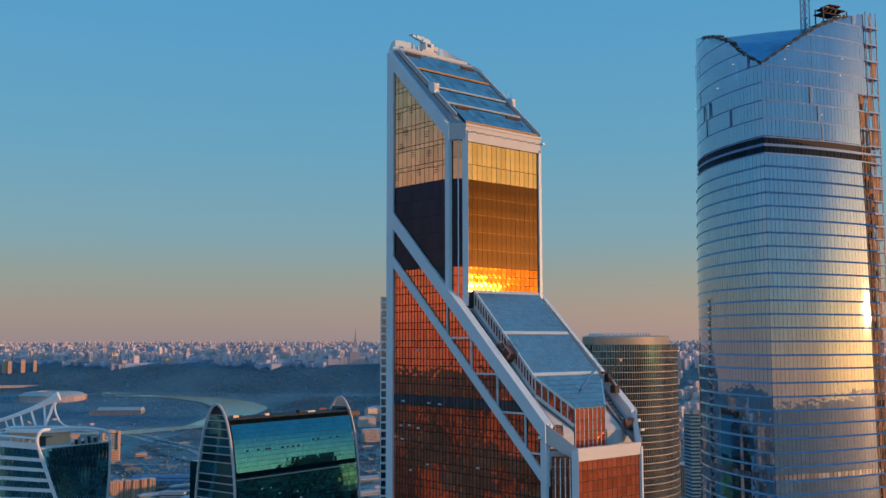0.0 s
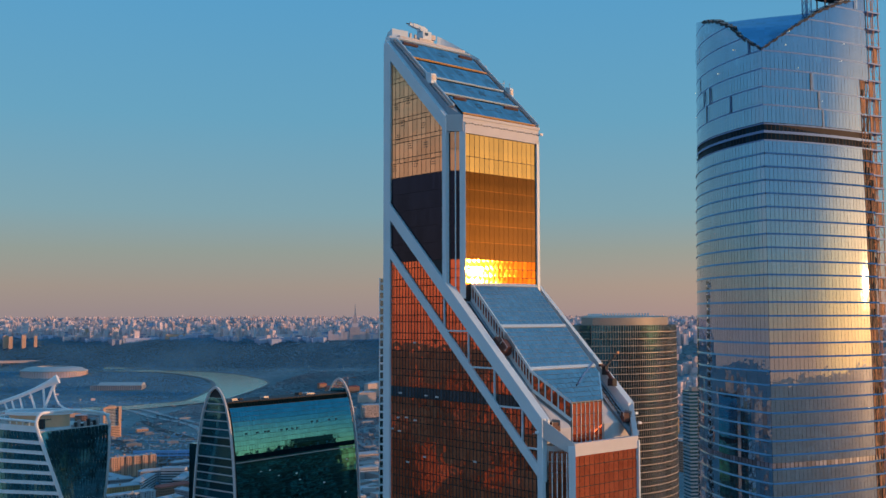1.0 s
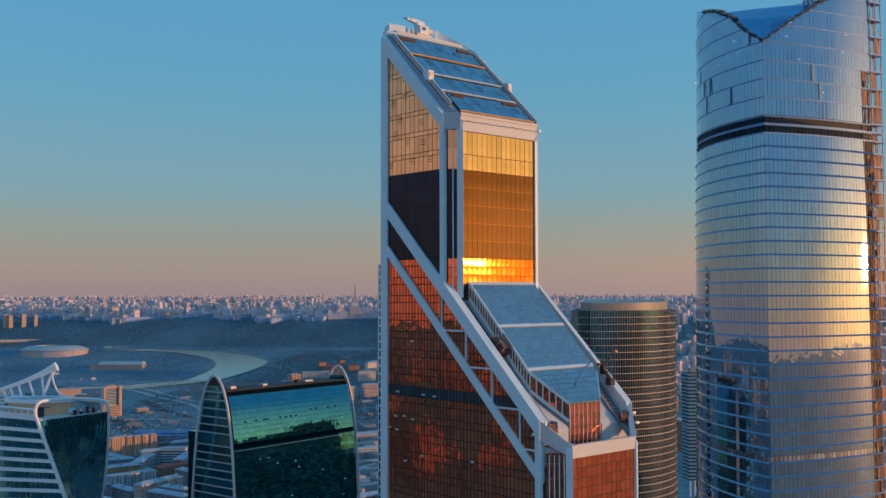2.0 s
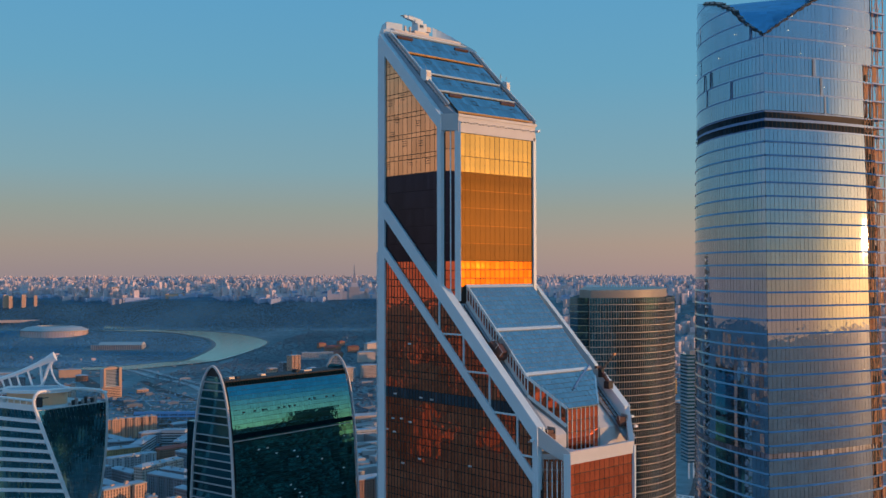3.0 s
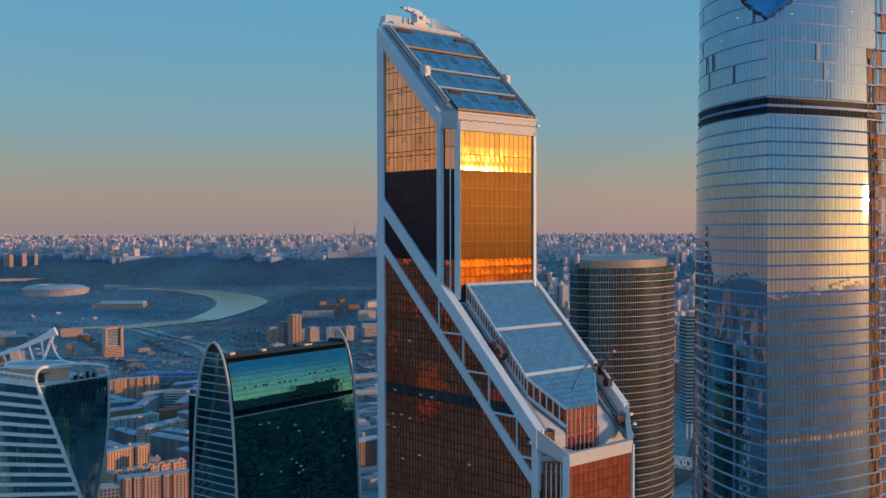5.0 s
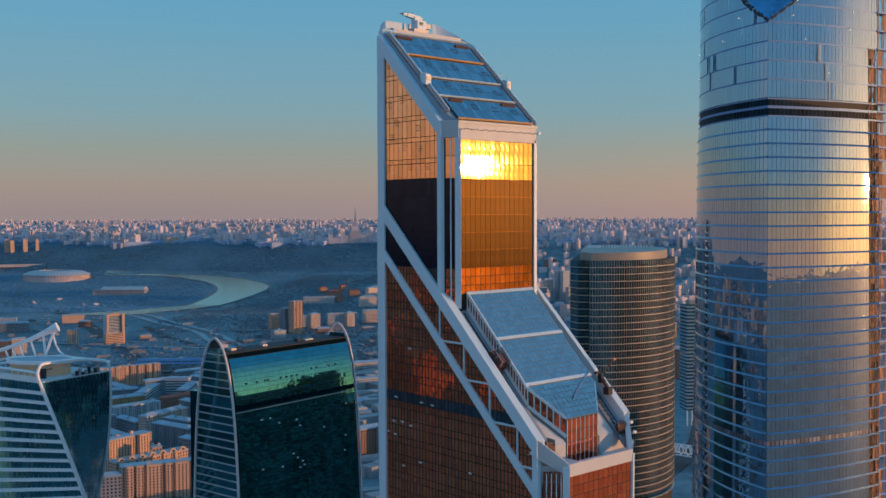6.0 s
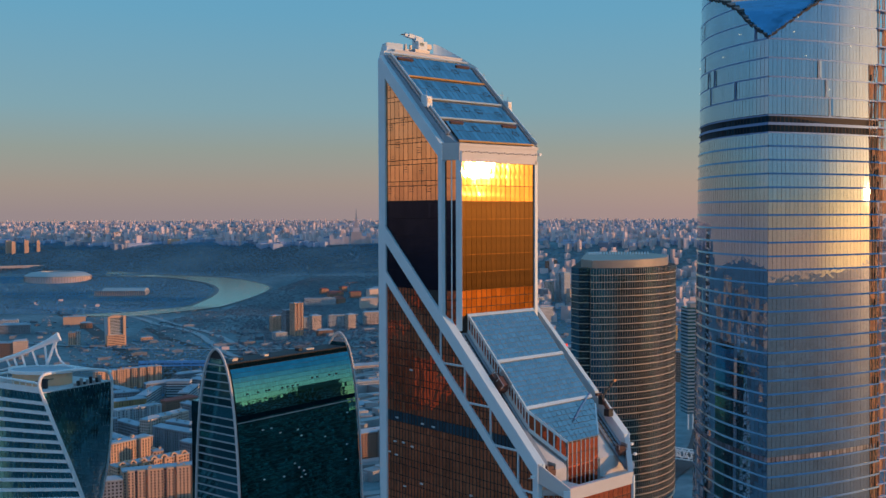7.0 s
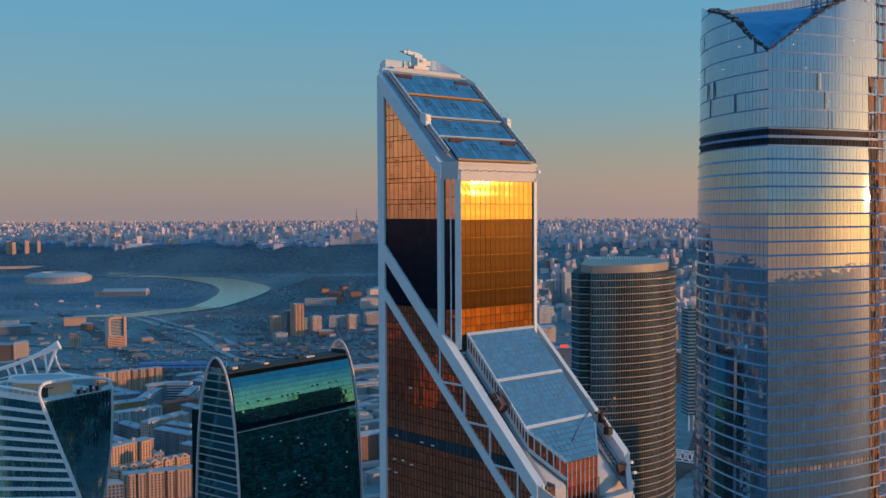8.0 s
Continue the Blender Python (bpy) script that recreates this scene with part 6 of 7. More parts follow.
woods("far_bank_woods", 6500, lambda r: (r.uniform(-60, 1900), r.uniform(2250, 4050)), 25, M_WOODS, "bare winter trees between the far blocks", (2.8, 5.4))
woods("yard_woods", 2600, lambda r: (r.uniform(-0.26, -0.06) * (k := r.uniform(1900, 2700)), k), 26, M_BANKWOODS, "bare winter trees beyond the railway yard", (2.4, 4.6))
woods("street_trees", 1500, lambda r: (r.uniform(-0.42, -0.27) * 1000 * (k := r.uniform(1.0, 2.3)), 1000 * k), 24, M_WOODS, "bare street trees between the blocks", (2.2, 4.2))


# --- single buildings ---
FOOT = []                       # footprints of the single buildings: x, y, half diagonal
# the sky's blue on the roofs is put into the sheet's colour
M_ROOFCITY = paint("weathered_sky_tinted_sheet", (0.32, 0.41, 0.49), rough=0.8, stain=0.3, scale=0.05)
M_REDROOF = paint("red_roof_sheet", (0.34, 0.10, 0.08), rough=0.8, stain=0.2, scale=0.05)
M_WINDOW = glass("far_window_glass", (0.07, 0.08, 0.10), rough=0.2, metal=0.6, spread=0.4, wave=0)
# blue of the shade is put into the grey and white walls
WALLS = {
    "ochre": paint("ochre_plaster", (0.42, 0.30, 0.15), rough=0.9, stain=0.2, scale=0.05),
    "cream": paint("cream_plaster", (0.60, 0.48, 0.42), rough=0.9, stain=0.2, scale=0.05),
    "grey": paint("shade_tinted_grey_plaster", (0.26, 0.285, 0.32), rough=0.9, stain=0.2, scale=0.05),
    "white": paint("shade_tinted_white_panel", (0.45, 0.49, 0.53), rough=0.8, stain=0.15, scale=0.05),
    "brick": paint("red_brick_wall", (0.36, 0.20, 0.14), rough=0.9, stain=0.2, scale=0.05),
    "pink": paint("pinkish_concrete", (0.64, 0.40, 0.28), rough=0.9, stain=0.15, scale=0.05),
}


def block(x, y, w, d, h, turn, wall="cream", roof=None, floors=None, bays=0, label="", category="apartment building", cornice=True, name="apartment_building", windows=True, win=(1.8, 1.9), bay_at=(), gables=0, pilasters=0, ribbon_rows=False, deep=2.2):
    """A block of flats or offices: walls, projecting bays, a roof with upstand, chimneys, sunk windows."""
    t = thing(name, pose(x, y, ground_z(x, y), 0, 0, turn), label or f"{wall} apartment block with rows of small windows", category)
    m = WALLS[wall]
    FOOT.append((x, y, radians(turn), w / 2, d / 2))
    g = Geo()
    g.box(-w / 2, w / 2, -d / 2, d / 2, -3, h)
    part("wall", g, m, t)
    bay_x = [(-w / 2 + a, -w / 2 + b) for a, b in bay_at]
    for i in range(bays):
        bx = -w / 2 + w * (i + 0.5) / bays
        bw = w / bays * 0.55
        bay_x.append((bx - bw / 2, bx + bw / 2))
    for a, b in bay_x:
        g = Geo()
        g.box(a, b, -d / 2 - deep, -d / 2 + 0.5, -3, h + 0.6)
        g.box(a - 0.3, b + 0.3, -d / 2 - deep - 0.3, -d / 2 + 0.5, h + 0.6, h + 1.2)
        part("bay", g, m, t)
    for i in range(gables):
        gx = -w / 2 + w * (i + 0.5) / gables
        g = Geo()
        arc = [(gx + 4.2 * math.cos(a), h + 4.4 * math.sin(a)) for a in steps(0, math.pi, 8)]
        g.v += [(x, -d / 2 - 0.4, z) for x, z in arc] + [(x, -d / 2 + 3.5, z) for x, z in arc]
        g.f.append(tuple(range(9))[::-1])
        g.f.append(tuple(range(9, 18)))
        g.f += [(k, k + 1, k + 10, k + 9) for k in range(8)]
        part("gable", g, m, t, "rounded gable")
        g = Geo()
        arc = [(gx + 2.0 * math.cos(a), h + 0.6 + 2.2 * math.sin(a)) for a in steps(0, math.pi, 8)]
        g.poly([(x, -d / 2 - 0.45, z) for x, z in reversed(arc)])
        part("gable_window", g, M_WINDOW, t)
    for i in range(pilasters):
        px = -w / 2 + w * (i + 0.5) / pilasters
        g = Geo()
        g.box(px - 0.5, px + 0.5, -d / 2 - 0.7, -d / 2 + 0.1, 4, h - 1)
        part("pilaster", g, m, t)
    g = Geo()
    e = 0.7 if cornice else 0.0
    g.box(-w / 2 - e, w / 2 + e, -d / 2 - e, d / 2 + e, h, h + 0.9)
    if wall in ("grey", "cream", "ochre", "brick") and h < 45:
        n, rz = len(g.v), h + 0.9 + d * 0.2
        g.v += [(-w / 2, -d / 2, h + 0.9), (w / 2, -d / 2, h + 0.9), (w / 2, d / 2, h + 0.9), (-w / 2, d / 2, h + 0.9), (-w / 2 + d * 0.45, 0, rz), (w / 2 - d * 0.45, 0, rz)]
        g.f += [(n, n + 1, n + 5, n + 4), (n + 1, n + 2, n + 5), (n + 2, n + 3, n + 4, n + 5), (n + 3, n, n + 4)]
    else:
        g.box(-w / 2 + 1, w / 2 - 1, -d / 2 + 1, d / 2 - 1, h + 0.9, h + 1.4)
    part("roof", g, M_REDROOF if roof == "red" else M_ROOFCITY, t)
    r = random.Random(int(abs(x) * 7 + abs(y)))
    for _ in range(max(2, int(w / 14))):
        g = Geo()
        cx, cy = r.uniform(-w / 2 + 2, w / 2 - 2), r.uniform(-d / 3, d / 3)
        s = r.uniform(0.7, 1.8)
        g.box(cx - s, cx + s, cy - s, cy + s, h + 1, h + r.uniform(2.2, 4.2))
        part("chimney", g, m, t)
    if ribbon_rows:
        for f in range(int(h / 4.0)):
            g = Geo()
            z = 2.2 + f * 4.0
            g.box(-w / 2 - 0.05, w / 2 + 0.05, -d / 2 - 0.05, d / 2 + 0.05, z, z + 1.6)
            part("ribbon_window", g, M_WINDOW, t)
    elif windows:
        nf = floors or max(2, int(h / 3.4))
        fh = h / (nf + 0.3)
        ww, wh = win
        g = Geo()
        for f in range(nf):
            z = 1.2 + f * fh
            for face in range(4):
                L = w if face % 2 == 0 else d
                k = max(2, int(L / 3.6))
                for i in range(k):
                    s = -L / 2 + L * (i + 0.5) / k
                    o = d / 2 if face % 2 == 0 else w / 2
                    if face == 0:
                        o += deep if any(a + 0.6 < s < b - 0.6 for a, b in bay_x) else 0
                        if any(a - 0.8 < s < a + 0.8 or b - 0.8 < s < b + 0.8 for a, b in bay_x):
                            continue
                    o += 0.03
                    q = [(s - ww / 2, z), (s + ww / 2, z), (s + ww / 2, z + wh), (s - ww / 2, z + wh)]
                    if face == 0:
                        g.poly([(u, -o, v) for u, v in q])
                    elif face == 1:
                        g.poly([(o, u, v) for u, v in q])
                    elif face == 2:
                        g.poly([(-u, o, v) for u, v in q])
                    else:
                        g.poly([(-o, -u, v) for u, v in q])
        part("window_panes", g, M_WINDOW, t, kind="stuff")
    return t


# the blocks between the twisted and the arched tower
block(-337, 1016, 90, 15, 36, 26, "pink", bay_at=((4.6, 11.1), (14, 21), (24, 39), (43, 49.5), (52.5, 66), (69, 76), (79, 88)), deep=3.6, floors=12, win=(1.5, 1.8),
      label="big pinkish slab of flats with deep projecting bays in sunlight")
block(-392, 986, 34, 14, 29, 26, "grey")
block(-368, 1053, 85, 15, 34, 49, "pink", gables=7, bay_at=((3, 9), (15, 21), (28, 34), (41, 47), (54, 60), (68, 74)), label="pinkish apartment block with rounded gables in sunlight")
block(-423, 1135, 57, 16, 36, 56, "pink", bay_at=((37, 50),), deep=5.0, label="pinkish plaster block with an arcade under its cornice", win=(1.5, 2.6))
block(-458, 1178, 62, 15, 31, -42, "grey", bays=3)
block(-384, 1122, 11, 11, 27, 30, "pink", label="small sunlit roof pavilion over the courtyard")
block(-352, 1165, 46, 14, 26, -38, "grey")
block(-396, 1223, 67, 15, 30, -32, "grey", pilasters=14, label="long grey block with pilasters and hipped sheet roof")
block(-437, 1306, 74, 15, 30, 64, "cream", bays=4, label="cream apartment block with projecting stair bays")
block(-405, 1275, 44, 14, 27, -30, "grey")
block(-480, 1304, 54, 15, 20, -40, "grey")
block(-515, 1285, 40, 15, 27, 50, "grey")
block(-498, 1368, 71, 15, 28, 48, "white", bays=6, label="long pale apartment block with grey-blue roof")
block(-420, 1385, 52, 14, 29, -40, "grey")
block(-534, 1421, 60, 15, 28, 40, "ochre", label="long ochre apartment block with grey roof", cornice=True, pilasters=12)
block(-456, 1428, 52, 15, 29, 50, "brick", roof="red", label="brick apartment block with a red sheet roof")
block(-523, 1492, 84, 16, 28, 94, "white", label="pale office wing with ribbon windows", category="office building", name="office_building", ribbon_rows=True)
block(-467, 1510, 78, 15, 29, 94, "white", label="pale office wing with ribbon windows", category="office building", name="office_building", ribbon_rows=True)
block(-494, 1548, 36, 18, 35, 4, "white", label="pale office block between two wings", category="office building", name="office_building", ribbon_rows=True)
block(-578, 1500, 70, 15, 24, 30, "grey")
block(-600, 1560, 66, 16, 22, -40, "grey")
block(-540, 1610, 60, 15, 22, 36, "grey")
block(-470, 1620, 70, 16, 24, -36, "grey")
block(-646, 1650, 48, 14, 34, 40, "pink", bays=3, label="sunlit apartment slab with stair bays")
block(-615, 1680, 38, 14, 34, 30, "pink", bays=3, label="sunlit apartment slab with stair bays")
block(-588, 1700, 26, 14, 34, 30, "pink", bays=2, label="sunlit apartment slab with stair bays")
block(-530, 1720, 50, 14, 20, 40, "grey")
block(-490, 1690, 56, 15, 24, 70, "white", ribbon_rows=True, category="office building", name="office_building", label="low grey office wing with ribbon windows")
block(-360, 1420, 60, 15, 30, 38, "grey")
block(-250, 1250, 60, 15, 30, 38, "cream")
block(-190, 1330, 60, 15, 40, 38, "grey")
block(-200, 1500, 70, 15, 44, 30, "white", label="tall whitish apartment slab beyond the towers")
block(-150, 1180, 60, 16, 38, 38, "brick")
block(-230, 1750, 60, 16, 30, 30, "cream")
# railway side and beyond
def hotel_tower():
    """Square tower: two bright pillars and a lintel framing a dark bay of window rows, above a podium."""
    t = thing("hotel_tower", pose(-856, 2231, 0, 0, 0, 40), "square hotel tower with pale banded bay framed by bright pillars", "hotel")
    m = WALLS["pink"]
    for nm, b in (("body", (-22, 18, -9, 10, 0, 64)), ("pillar", (-21, -16.5, -11, -9, 22, 66)), ("pillar", (12.5, 18.5, -14, -9, 0, 67)), ("lintel", (-16.5, 12.5, -11, -8, 63, 67.5)), ("podium", (-27, 12.5, -22, -9, 0, 25))):
        g = Geo()
        g.box(*b)
        part(nm, g, WALLS["white"] if nm == "body" else m, t)
    for i in range(11):
        g = Geo()
        z = 27 + i * 3.3
        g.box(-16.5, 12.5, -9.1, -8.9, z + 0.6, z + 2.1)
        part("ribbon_window", g, M_WINDOW, t)
    for i in range(6):
        g = Geo()
        g.box(-26.5, 12, -22.1, -21.9, 3 + i * 3.7, 4.3 + i * 3.7)
        part("podium_window", g, M_WINDOW, t)
    g = Geo()
    g.box(-8, 8, -4, 6, 64, 69.5)
    part("roof_plant", g, M_CONCRETE, t)
    return t


hotel_tower()
block(-950, 2216, 14, 14, 30, 10, "pink")
block(-937, 2218, 9, 12, 33, 10, "cream")
block(-1012, 2030, 36, 14, 30, 10, "brick", label="red brick block catching the low sun")
block(-986, 2040, 30, 14, 33, 41, "cream", label="cream block catching the low sun")
block(-1132, 2655, 56, 30, 21, 25, "pink", label="windowless pinkish hall lit by low sun", category="hall", name="hall", windows=False)
block(-810, 2300, 26, 16, 10, 30, "pink")
block(-1290, 2560, 90, 20, 20, 20, "white")
block(-1190, 2440, 70, 22, 22, 20, "grey")
block(-1060, 2560, 30, 16, 14, 20, "brick")
block(-482, 2418, 26, 22, 79, 40, "pink", label="tall slim apartment tower lit by low sun", floors=24, bay_at=((1, 7), (10, 16), (19, 25)), deep=2.6)
block(-507, 2440, 22, 20, 60, 40, "grey", floors=18)
block(-557, 2521, 24, 18, 38, 40, "pink", floors=12)
block(-534, 2560, 26, 18, 42, 40, "grey", floors=12)
block(-505, 2330, 30, 20, 18, 40, "white")
block(-455, 2518, 26, 18, 38, 40, "cream", floors=12)
block(-480, 2560, 40, 16, 30, 30, "white")
block(-400, 2620, 80, 14, 30, 25, "white", floors=9)
block(-372, 2560, 22, 18, 37, 40, "cream", floors=12)
block(-322, 2660, 60, 14, 34, 25, "cream", floors=9)
block(-413, 2412, 36, 16, 14, 30, "brick")
block(-255, 2620, 60, 16, 30, 25, "grey")
block(-250, 2350, 50, 16, 14, 20, "white", windows=False)
block(-560, 3190, 100, 14, 22, 15, "white", floors=6)
for i in range(9):
    rr = random.Random(40 + i)
    block(-520 + rr.uniform(-70, 70), 3330 + rr.uniform(-110, 160), rr.uniform(26, 44), 14, rr.uniform(12, 20), rr.uniform(10, 60), "brick", roof="red",
          label="small brick house block with a red roof", windows=False)
for i in range(8):
    rr = random.Random(80 + i)
    block(-330 + rr.uniform(-90, 70), 3220 + rr.uniform(-160, 200), rr.uniform(26, 60), 16, rr.uniform(16, 44), rr.uniform(10, 60), "cream", windows=False,
          label="plain apartment block in bare trees")
# beyond the copper tower on its other side
for x, y, w, h, c in ((222, 3240, 26, 96, "white"), (205, 3260, 24, 92, "white"), (170, 3250, 30, 66, "cream"), (148, 3200, 26, 50, "grey"), (236, 3190, 26, 52, "cream"), (126, 3060, 40, 40, "white"),
                      (196, 3850, 14, 34, "brick"), (222, 3860, 14, 32, "brick"), (141, 2890, 60, 26, "grey"), (104, 2300, 66, 34, "cream"), (118, 2420, 50, 24, "grey"),
                      (128, 2700, 50, 44, "white"), (395, 2330, 40, 36, "ochre"), (332, 1780, 40, 52, "brick"), (318, 1850, 30, 46, "grey"), (430, 2600, 60, 30, "grey"), (330, 2900, 70, 40, "white")):
    block(x, y, w, 16, h, 38, c, floors=max(3, int(h / 4)))
# the university with its stepped spire
def university():
    x, y = -566, 4078
    t = thing("university_tower", pose(x, y, ground_z(x, y), 0, 0, 10), "stepped stone university high-rise with a needle spire", "high-rise")
    for nm, w, d, h in (("centre", 26, 18, 66), ("shoulder", 42, 20, 50), ("wing", 96, 16, 32), ("outer_wing", 215, 14, 21)):
        g = Geo()
        g.box(-w / 2, w / 2, -d / 2, d / 2, -4, h)
        part(nm, g, M_FARCITY, t)
    g = Geo()
    g.prism([(-7.5, -7.5), (7.5, -7.5), (7.5, 7.5), (-7.5, 7.5)], 66, 84)
    g.prism([(-4.5, -4.5), (4.5, -4.5), (4.5, 4.5), (-4.5, 4.5)], 84, 100)
    part("lantern", g, M_FARCITY, t)
    g = Geo()
    n = len(g.v)
    g.v += [(-3, -3, 100), (3, -3, 100), (3, 3, 100), (-3, 3, 100), (0, 0, 150)]
    g.f += [(0, 1, 4), (1, 2, 4), (2, 3, 4), (3, 0, 4)]
    part("spire", g, M_STEEL, t)
    for sx in (-1, 1):
        g = Geo()
        g.box(sx * 50 - 8, sx * 50 + 8, -8, 8, -4, 44)
        g.box(sx * 100 - 8, sx * 100 + 8, -8, 8, -4, 36)
        part("corner_tower", g, M_FARCITY, t)
    return t


university()
for x, y, w, h in ((-1968, 3990, 20, 50), (-1945, 3985, 16, 48), (-1895, 3992, 16, 50), (-1850, 4000, 12, 44), (-1560, 4110, 20, 44), (-1310, 4100, 80, 18), (-1700, 4150, 40, 30)):
    block(x, y, w, 12, h, 38, "pink", windows=False, label="far apartment slab glowing in low sun")


def stadium():
    x, y = -1640, 3705
    t = thing("stadium", pose(x, y, 44), "oval stadium with a pale shallow ring roof", "stadium")
    A, B, n = 124.0, 96.0, 72
    def ring(a, b, z):
        return [(a * math.cos(2 * math.pi * i / n), b * math.sin(2 * math.pi * i / n), z) for i in range(n)]
    def loft(rings):
        g = Geo()
        for r in rings:
            g.v += r
        for k in range(len(rings) - 1):
            for i in range(n):
                j = (i + 1) % n
                g.f.append((k * n + i, k * n + j, (k + 1) * n + j, (k + 1) * n + i))
        return g
    part("wall", loft([ring(A - 5, B - 5, -14), ring(A - 5, B - 5, 22)]), M_FARCITY, t)
    part("roof", loft([ring(A, B, 21), ring(A, B, 23), ring(A * 0.8, B * 0.8, 34), ring(A * 0.55, B * 0.55, 38), ring(A * 0.5, B * 0.5, 38), ring(A * 0.5, B * 0.5, 30)]), M_STADIUM, t, "pale ribbed ring roof")
    for i in range(n):
        a = 2 * math.pi * i / n
        g = Geo()
        g.box(-0.8, 0.8, -0.7, 0.7, -14, 21, Matrix.Translation(((A - 2) * math.cos(a), (B - 2) * math.sin(a), 0)) @ pose(0, 0, 0, 0, 0, math.degrees(a)))
        part("column", g, WALLS["cream"], t)
    g = Geo()
    g.prism([(p[0], p[1]) for p in ring(A * 0.56, B * 0.56, 0)], 26, 27)
    part("inner_bowl", g, M_DARK, t)
    return t


M_STADIUM = paint("pale_roof_sheet", (0.40, 0.44, 0.46), rough=0.6, stain=0.1, scale=0.03)
stadium()


def sports_arena():
    t = thing("sports_arena", pose(-1275, 3385, 18, 0, 0, 5), "long grey sports arena with a shallow vaulted roof", "arena")
    g = Geo()
    g.box(-86, 86, -26, 26, -8, 17)
    part("wall", g, WALLS["grey"], t)
    g = Geo()
    n = 10
    for i in range(n):
        a, b = -30 + 60 * i / n, -30 + 60 * (i + 1) / n
        def zz(v):
            return 17 + 9 * (1 - (v / 30) ** 2)
        g.prism([(-60, a), (84, a), (84, b), (-60, b)], 16.5, lambda x, y: zz(y))
    part("roof", g, M_STADIUM, t)
    for i in range(24):
        g = Geo()
        x = -84 + i * 7.3
        g.box(x - 0.7, x + 0.7, -27.2, -26, -8, 17)
        part("column", g, WALLS["cream"], t)
    return t


sports_arena()


def viaduct():
    t = thing("covered_bridge", pose(-1840, 3870, 84, 0, 0, 19), "long covered bridge glowing in low sun", "bridge")
    g = Geo()
    g.box(-160, 110, -7, 7, 2, 12)
    part("deck", g, WALLS["cream"], t)
    for i in range(18):
        g = Geo()
        x = -150 + i * 15
        g.box(x - 1.6, x + 1.6, -6, 6, -40, 2)
        part("pier", g, WALLS["grey"], t)
    return t


viaduct()


def truss_bridge():
    t = thing("truss_bridge", pose(214, 1160, 0, 0, 0, -35), "white steel truss bridge beside the railway", "bridge")
    for y in (-5, 5):
        g = Geo()
        g.beam((-45, y, 14), (45, y, 14), 1.2, 1.2)
        g.beam((-40, y, 24), (40, y, 24), 1.2, 1.2)
        for i in range(10):
            x = -45 + 9 * i
            g.beam((x, y, 14), (x + 4.5, y, 24), 0.8, 0.8)
            g.beam((x + 4.5, y, 24), (x + 9, y, 14), 0.8, 0.8)
        part("truss", g, M_WHITE, t)
    g = Geo()
    g.box(-46, 46, -5, 5, 12.8, 13.8)
    part("deck", g, M_ROAD, t)
    for x in (-44, 44):
        g = Geo()
        g.box(x - 2, x + 2, -5, 5, -1, 12.8)
        part("pier", g, M_CONCRETE, t)
    return t


truss_bridge()
tower_crane("tower_crane", pose(-493, 3372, 19, 0, 0, 10), 42, 36, 14, M_CRANE, "orange tower crane over a building site")
tower_crane("tower_crane", pose(440, 2290, 0, 0, 0, 190), 48, 40, 14, M_CRANE, "red tower crane over a building site")
tower_crane("tower_crane", pose(92, 297, 341, 0, 0, 200), 30, 20, 9, M_CRANEBLUE, "blue tower crane on the unfinished tower roof")


# blue-clad overpass across the yard
def blue_overpass():
    t = thing("blue_overpass", pose(-600, 1893, 0, 0, 0, 6), "long bright blue covered overpass across the railway yard", "overpass")
    for i in range(10):
        x = -80 + i * 16.5
        g = Geo()
        g.box(x, x + 15.9, -2.2, 2.2, 5.0, 14.5)
        g.prism([(x, -2.6), (x + 15.9, -2.6), (x + 15.9, 2.6), (x, 2.6)], 14.5, 15.6)
        part("span", g, M_TRAIN, t)
        g = Geo()
        g.box(x - 0.9, x + 0.9, -1.8, 1.8, -1, 5.0)
        part("pier", g, M_CONCRETE, t)
        g = Geo()
        for k in range(5):
            g.box(x + 1 + k * 3, x + 2.9 + k * 3, -2.35, -2.2, 8.4, 10.8)
        part("window_strip", g, M_WINDOW, t)
    return t


M_TRAIN = paint("bright_blue_cladding", (0.10, 0.36, 0.75), rough=0.5)
blue_overpass()


# --- cars too small to pick apart ---
def traffic():
    r = random.Random(51)
    g = Geo()
    for _ in range(420):
        k = r.random()
        y = 1900 + 1200 * k
        x = r.uniform(-0.46, -0.27) * y
        m = pose(x, y, ground_z(x, y) + 0.5, 0, 0, r.choice((30, -55, 15)) + r.uniform(-5, 5))
        s = r.choice((1, 1, 1, 2.2))
        g.box(-2.2 * s, 2.2 * s, -0.9, 0.9, 0.3, 1.0 + 0.5 * s, m)
        g.box(-1.2 * s, 1.0 * s, -0.8, 0.8, 1.0 + 0.5 * s, 1.5 + 0.6 * s, m)
    tagged(part("parked_traffic", g, M_CARS), "tiny parked cars and lorries along the yard", "cars", kind="stuff")


M_CARS = paint("car_paint", (0.28, 0.28, 0.30), rough=0.3, islands=0.7, bump=0)
traffic()


# --- glowing advertising boards by the roads ---
M_BOARD, n, l, p = node_mat("lit_board_face")
p.inputs["Base Color"].default_value = (0.25, 0.18, 0.18, 1)
p.inputs["Emission Color"].default_value, p.inputs["Emission Strength"].default_value = (1.0, 0.62, 0.58, 1), 0.3


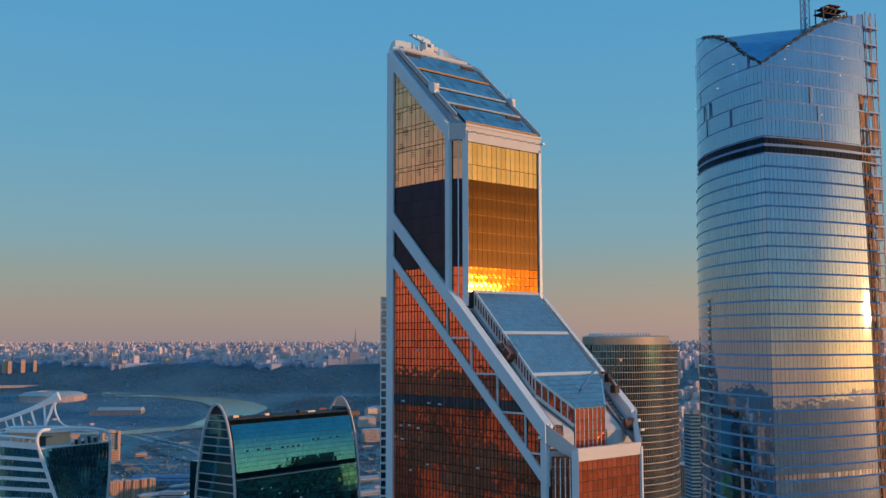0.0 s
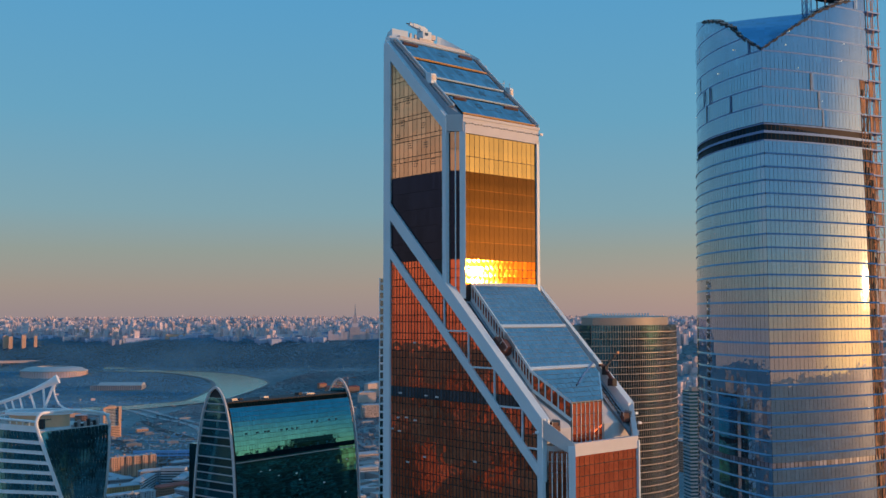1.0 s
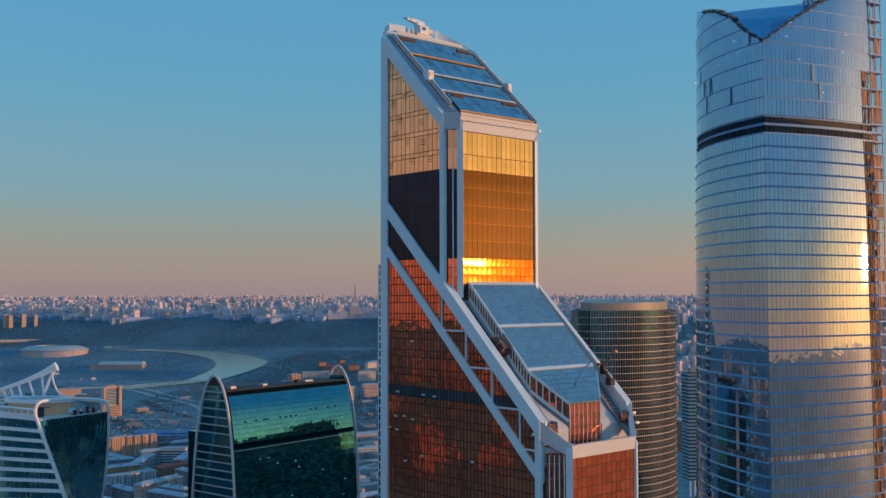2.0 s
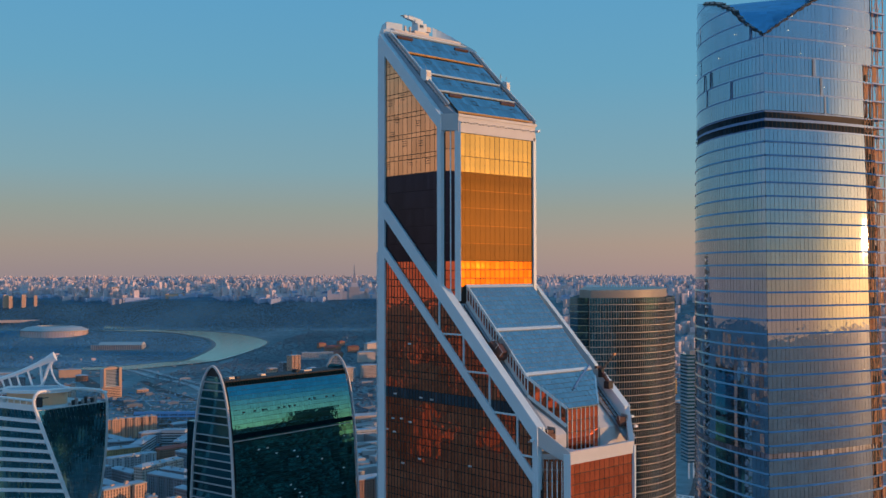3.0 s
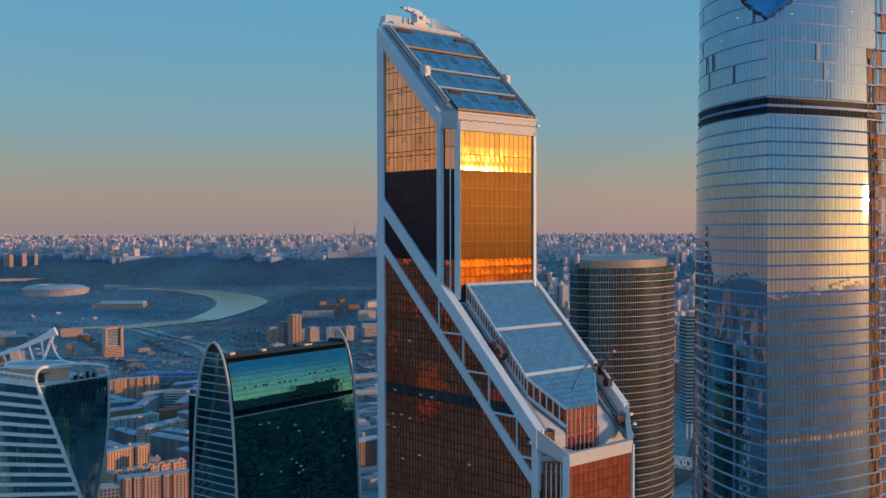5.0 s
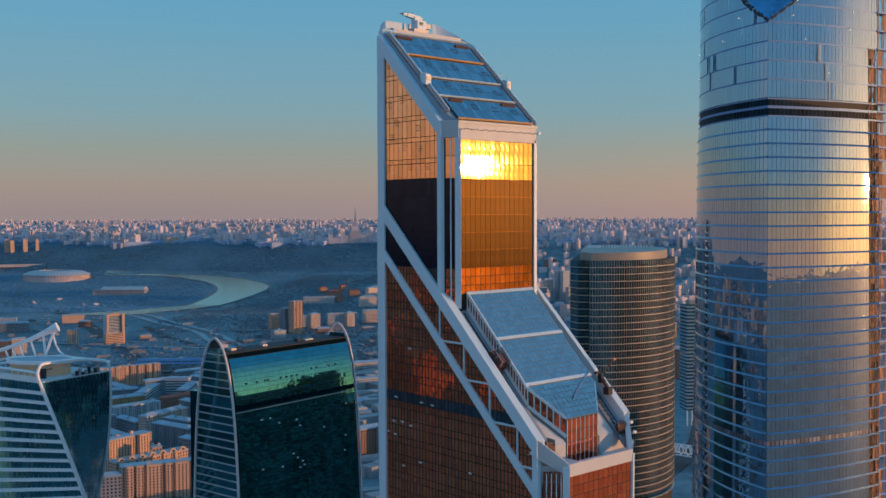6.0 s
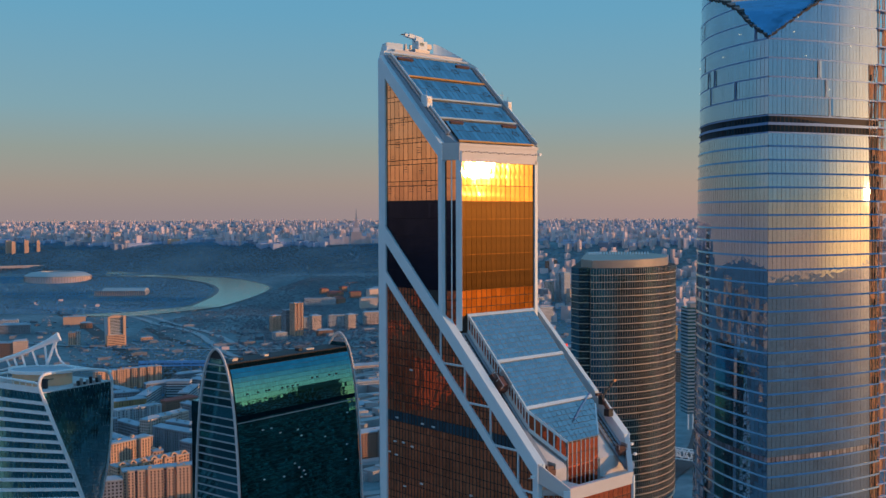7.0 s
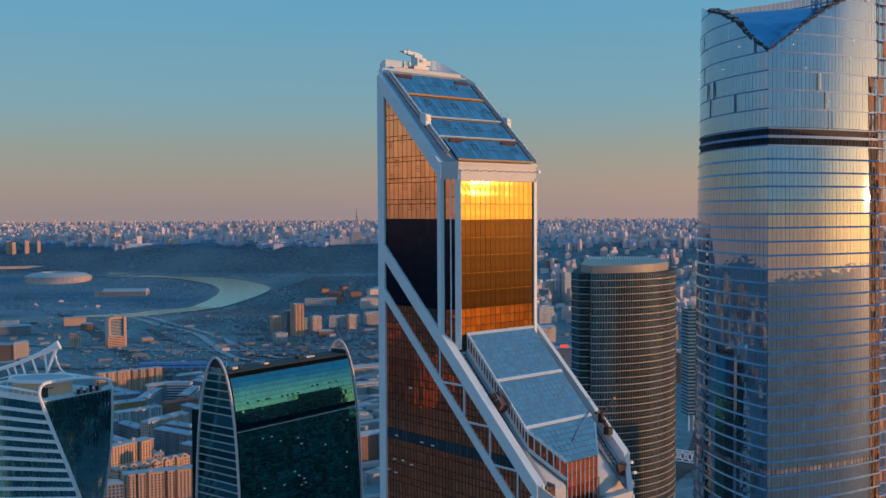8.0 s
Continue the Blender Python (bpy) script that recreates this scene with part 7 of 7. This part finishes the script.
def billboard(x, y, turn, w, h, z):
    t = thing("billboard", pose(x, y, ground_z(x, y), 0, 0, turn), "pale glowing roadside advertising board on a post", "billboard", "roadside billboards")
    g = Geo()
    g.box(-w / 2, w / 2, -0.5, 0.5, z, z + h)
    part("board", g, M_STEEL, t)
    g = Geo()
    g.box(-w / 2 + 0.3, w / 2 - 0.3, -0.62, -0.5, z + 0.3, z + h - 0.3)
    part("lit_face", g, M_BOARD, t)
    g = Geo()
    g.box(-0.6, 0.6, -0.4, 0.4, -1, z)
    part("post", g, M_STEEL, t)


for bx, by, bw, bh in ((-1410, 3205, 14, 6), (-1470, 3150, 7, 6), (-1235, 3070, 13, 7), (-569, 2095, 16, 7), (-1278, 3080, 5, 4), (-1449, 3117, 5, 4)):
    billboard(bx, by, 20, bw, bh, 9)


# --- a block with a lit red roof sign beyond the round tower ---
block(133, 2000, 46, 18, 30, 10, "grey", floors=9)
M_REDSIGN, rs_n, rs_l, rs_p = node_mat("red_sign_glow")
rs_p.inputs["Base Color"].default_value = (0.5, 0.03, 0.02, 1)
rs_p.inputs["Emission Color"].default_value = (1.0, 0.06, 0.03, 1)
rs_p.inputs["Emission Strength"].default_value = 1.1
red_sign = thing("roof_sign", pose(133, 1994, 30, 0, 0, 10), "glowing red sign on an apartment roof", "sign")
g = Geo()
g.box(-8, 8, -0.6, -0.3, 1.2, 7.0)
part("lit_face", g, M_REDSIGN, red_sign)
for x in (-7, -2.3, 2.3, 7):
    g = Geo()
    g.box(x - 0.2, x + 0.2, -0.3, 0.2, -0.6, 6.4)
    part("post", g, M_STEEL, red_sign)


# --- brown courtyard trees between the near blocks ---
def court_spot(r):
    while True:
        y = r.uniform(980, 1880)
        x = r.uniform(-0.385, -0.27) * y
        free = True
        for fx, fy, fa, fw, fd in FOOT:
            u = (x - fx) * math.cos(fa) + (y - fy) * math.sin(fa)
            v = -(x - fx) * math.sin(fa) + (y - fy) * math.cos(fa)
            if abs(u) < fw + 4 and abs(v) < fd + 6:
                free = False
                break
        if free:
            return x, y


M_BROWNTREE = paint("brown_twigs", (0.13, 0.095, 0.075), rough=0.95, stain=0.35, scale=0.02, fine=0.5, bump=0, islands=0.3)
woods("courtyard_trees", 1100, court_spot, 61, M_BROWNTREE, "bare brown courtyard trees between the apartment blocks", (2.4, 4.6))
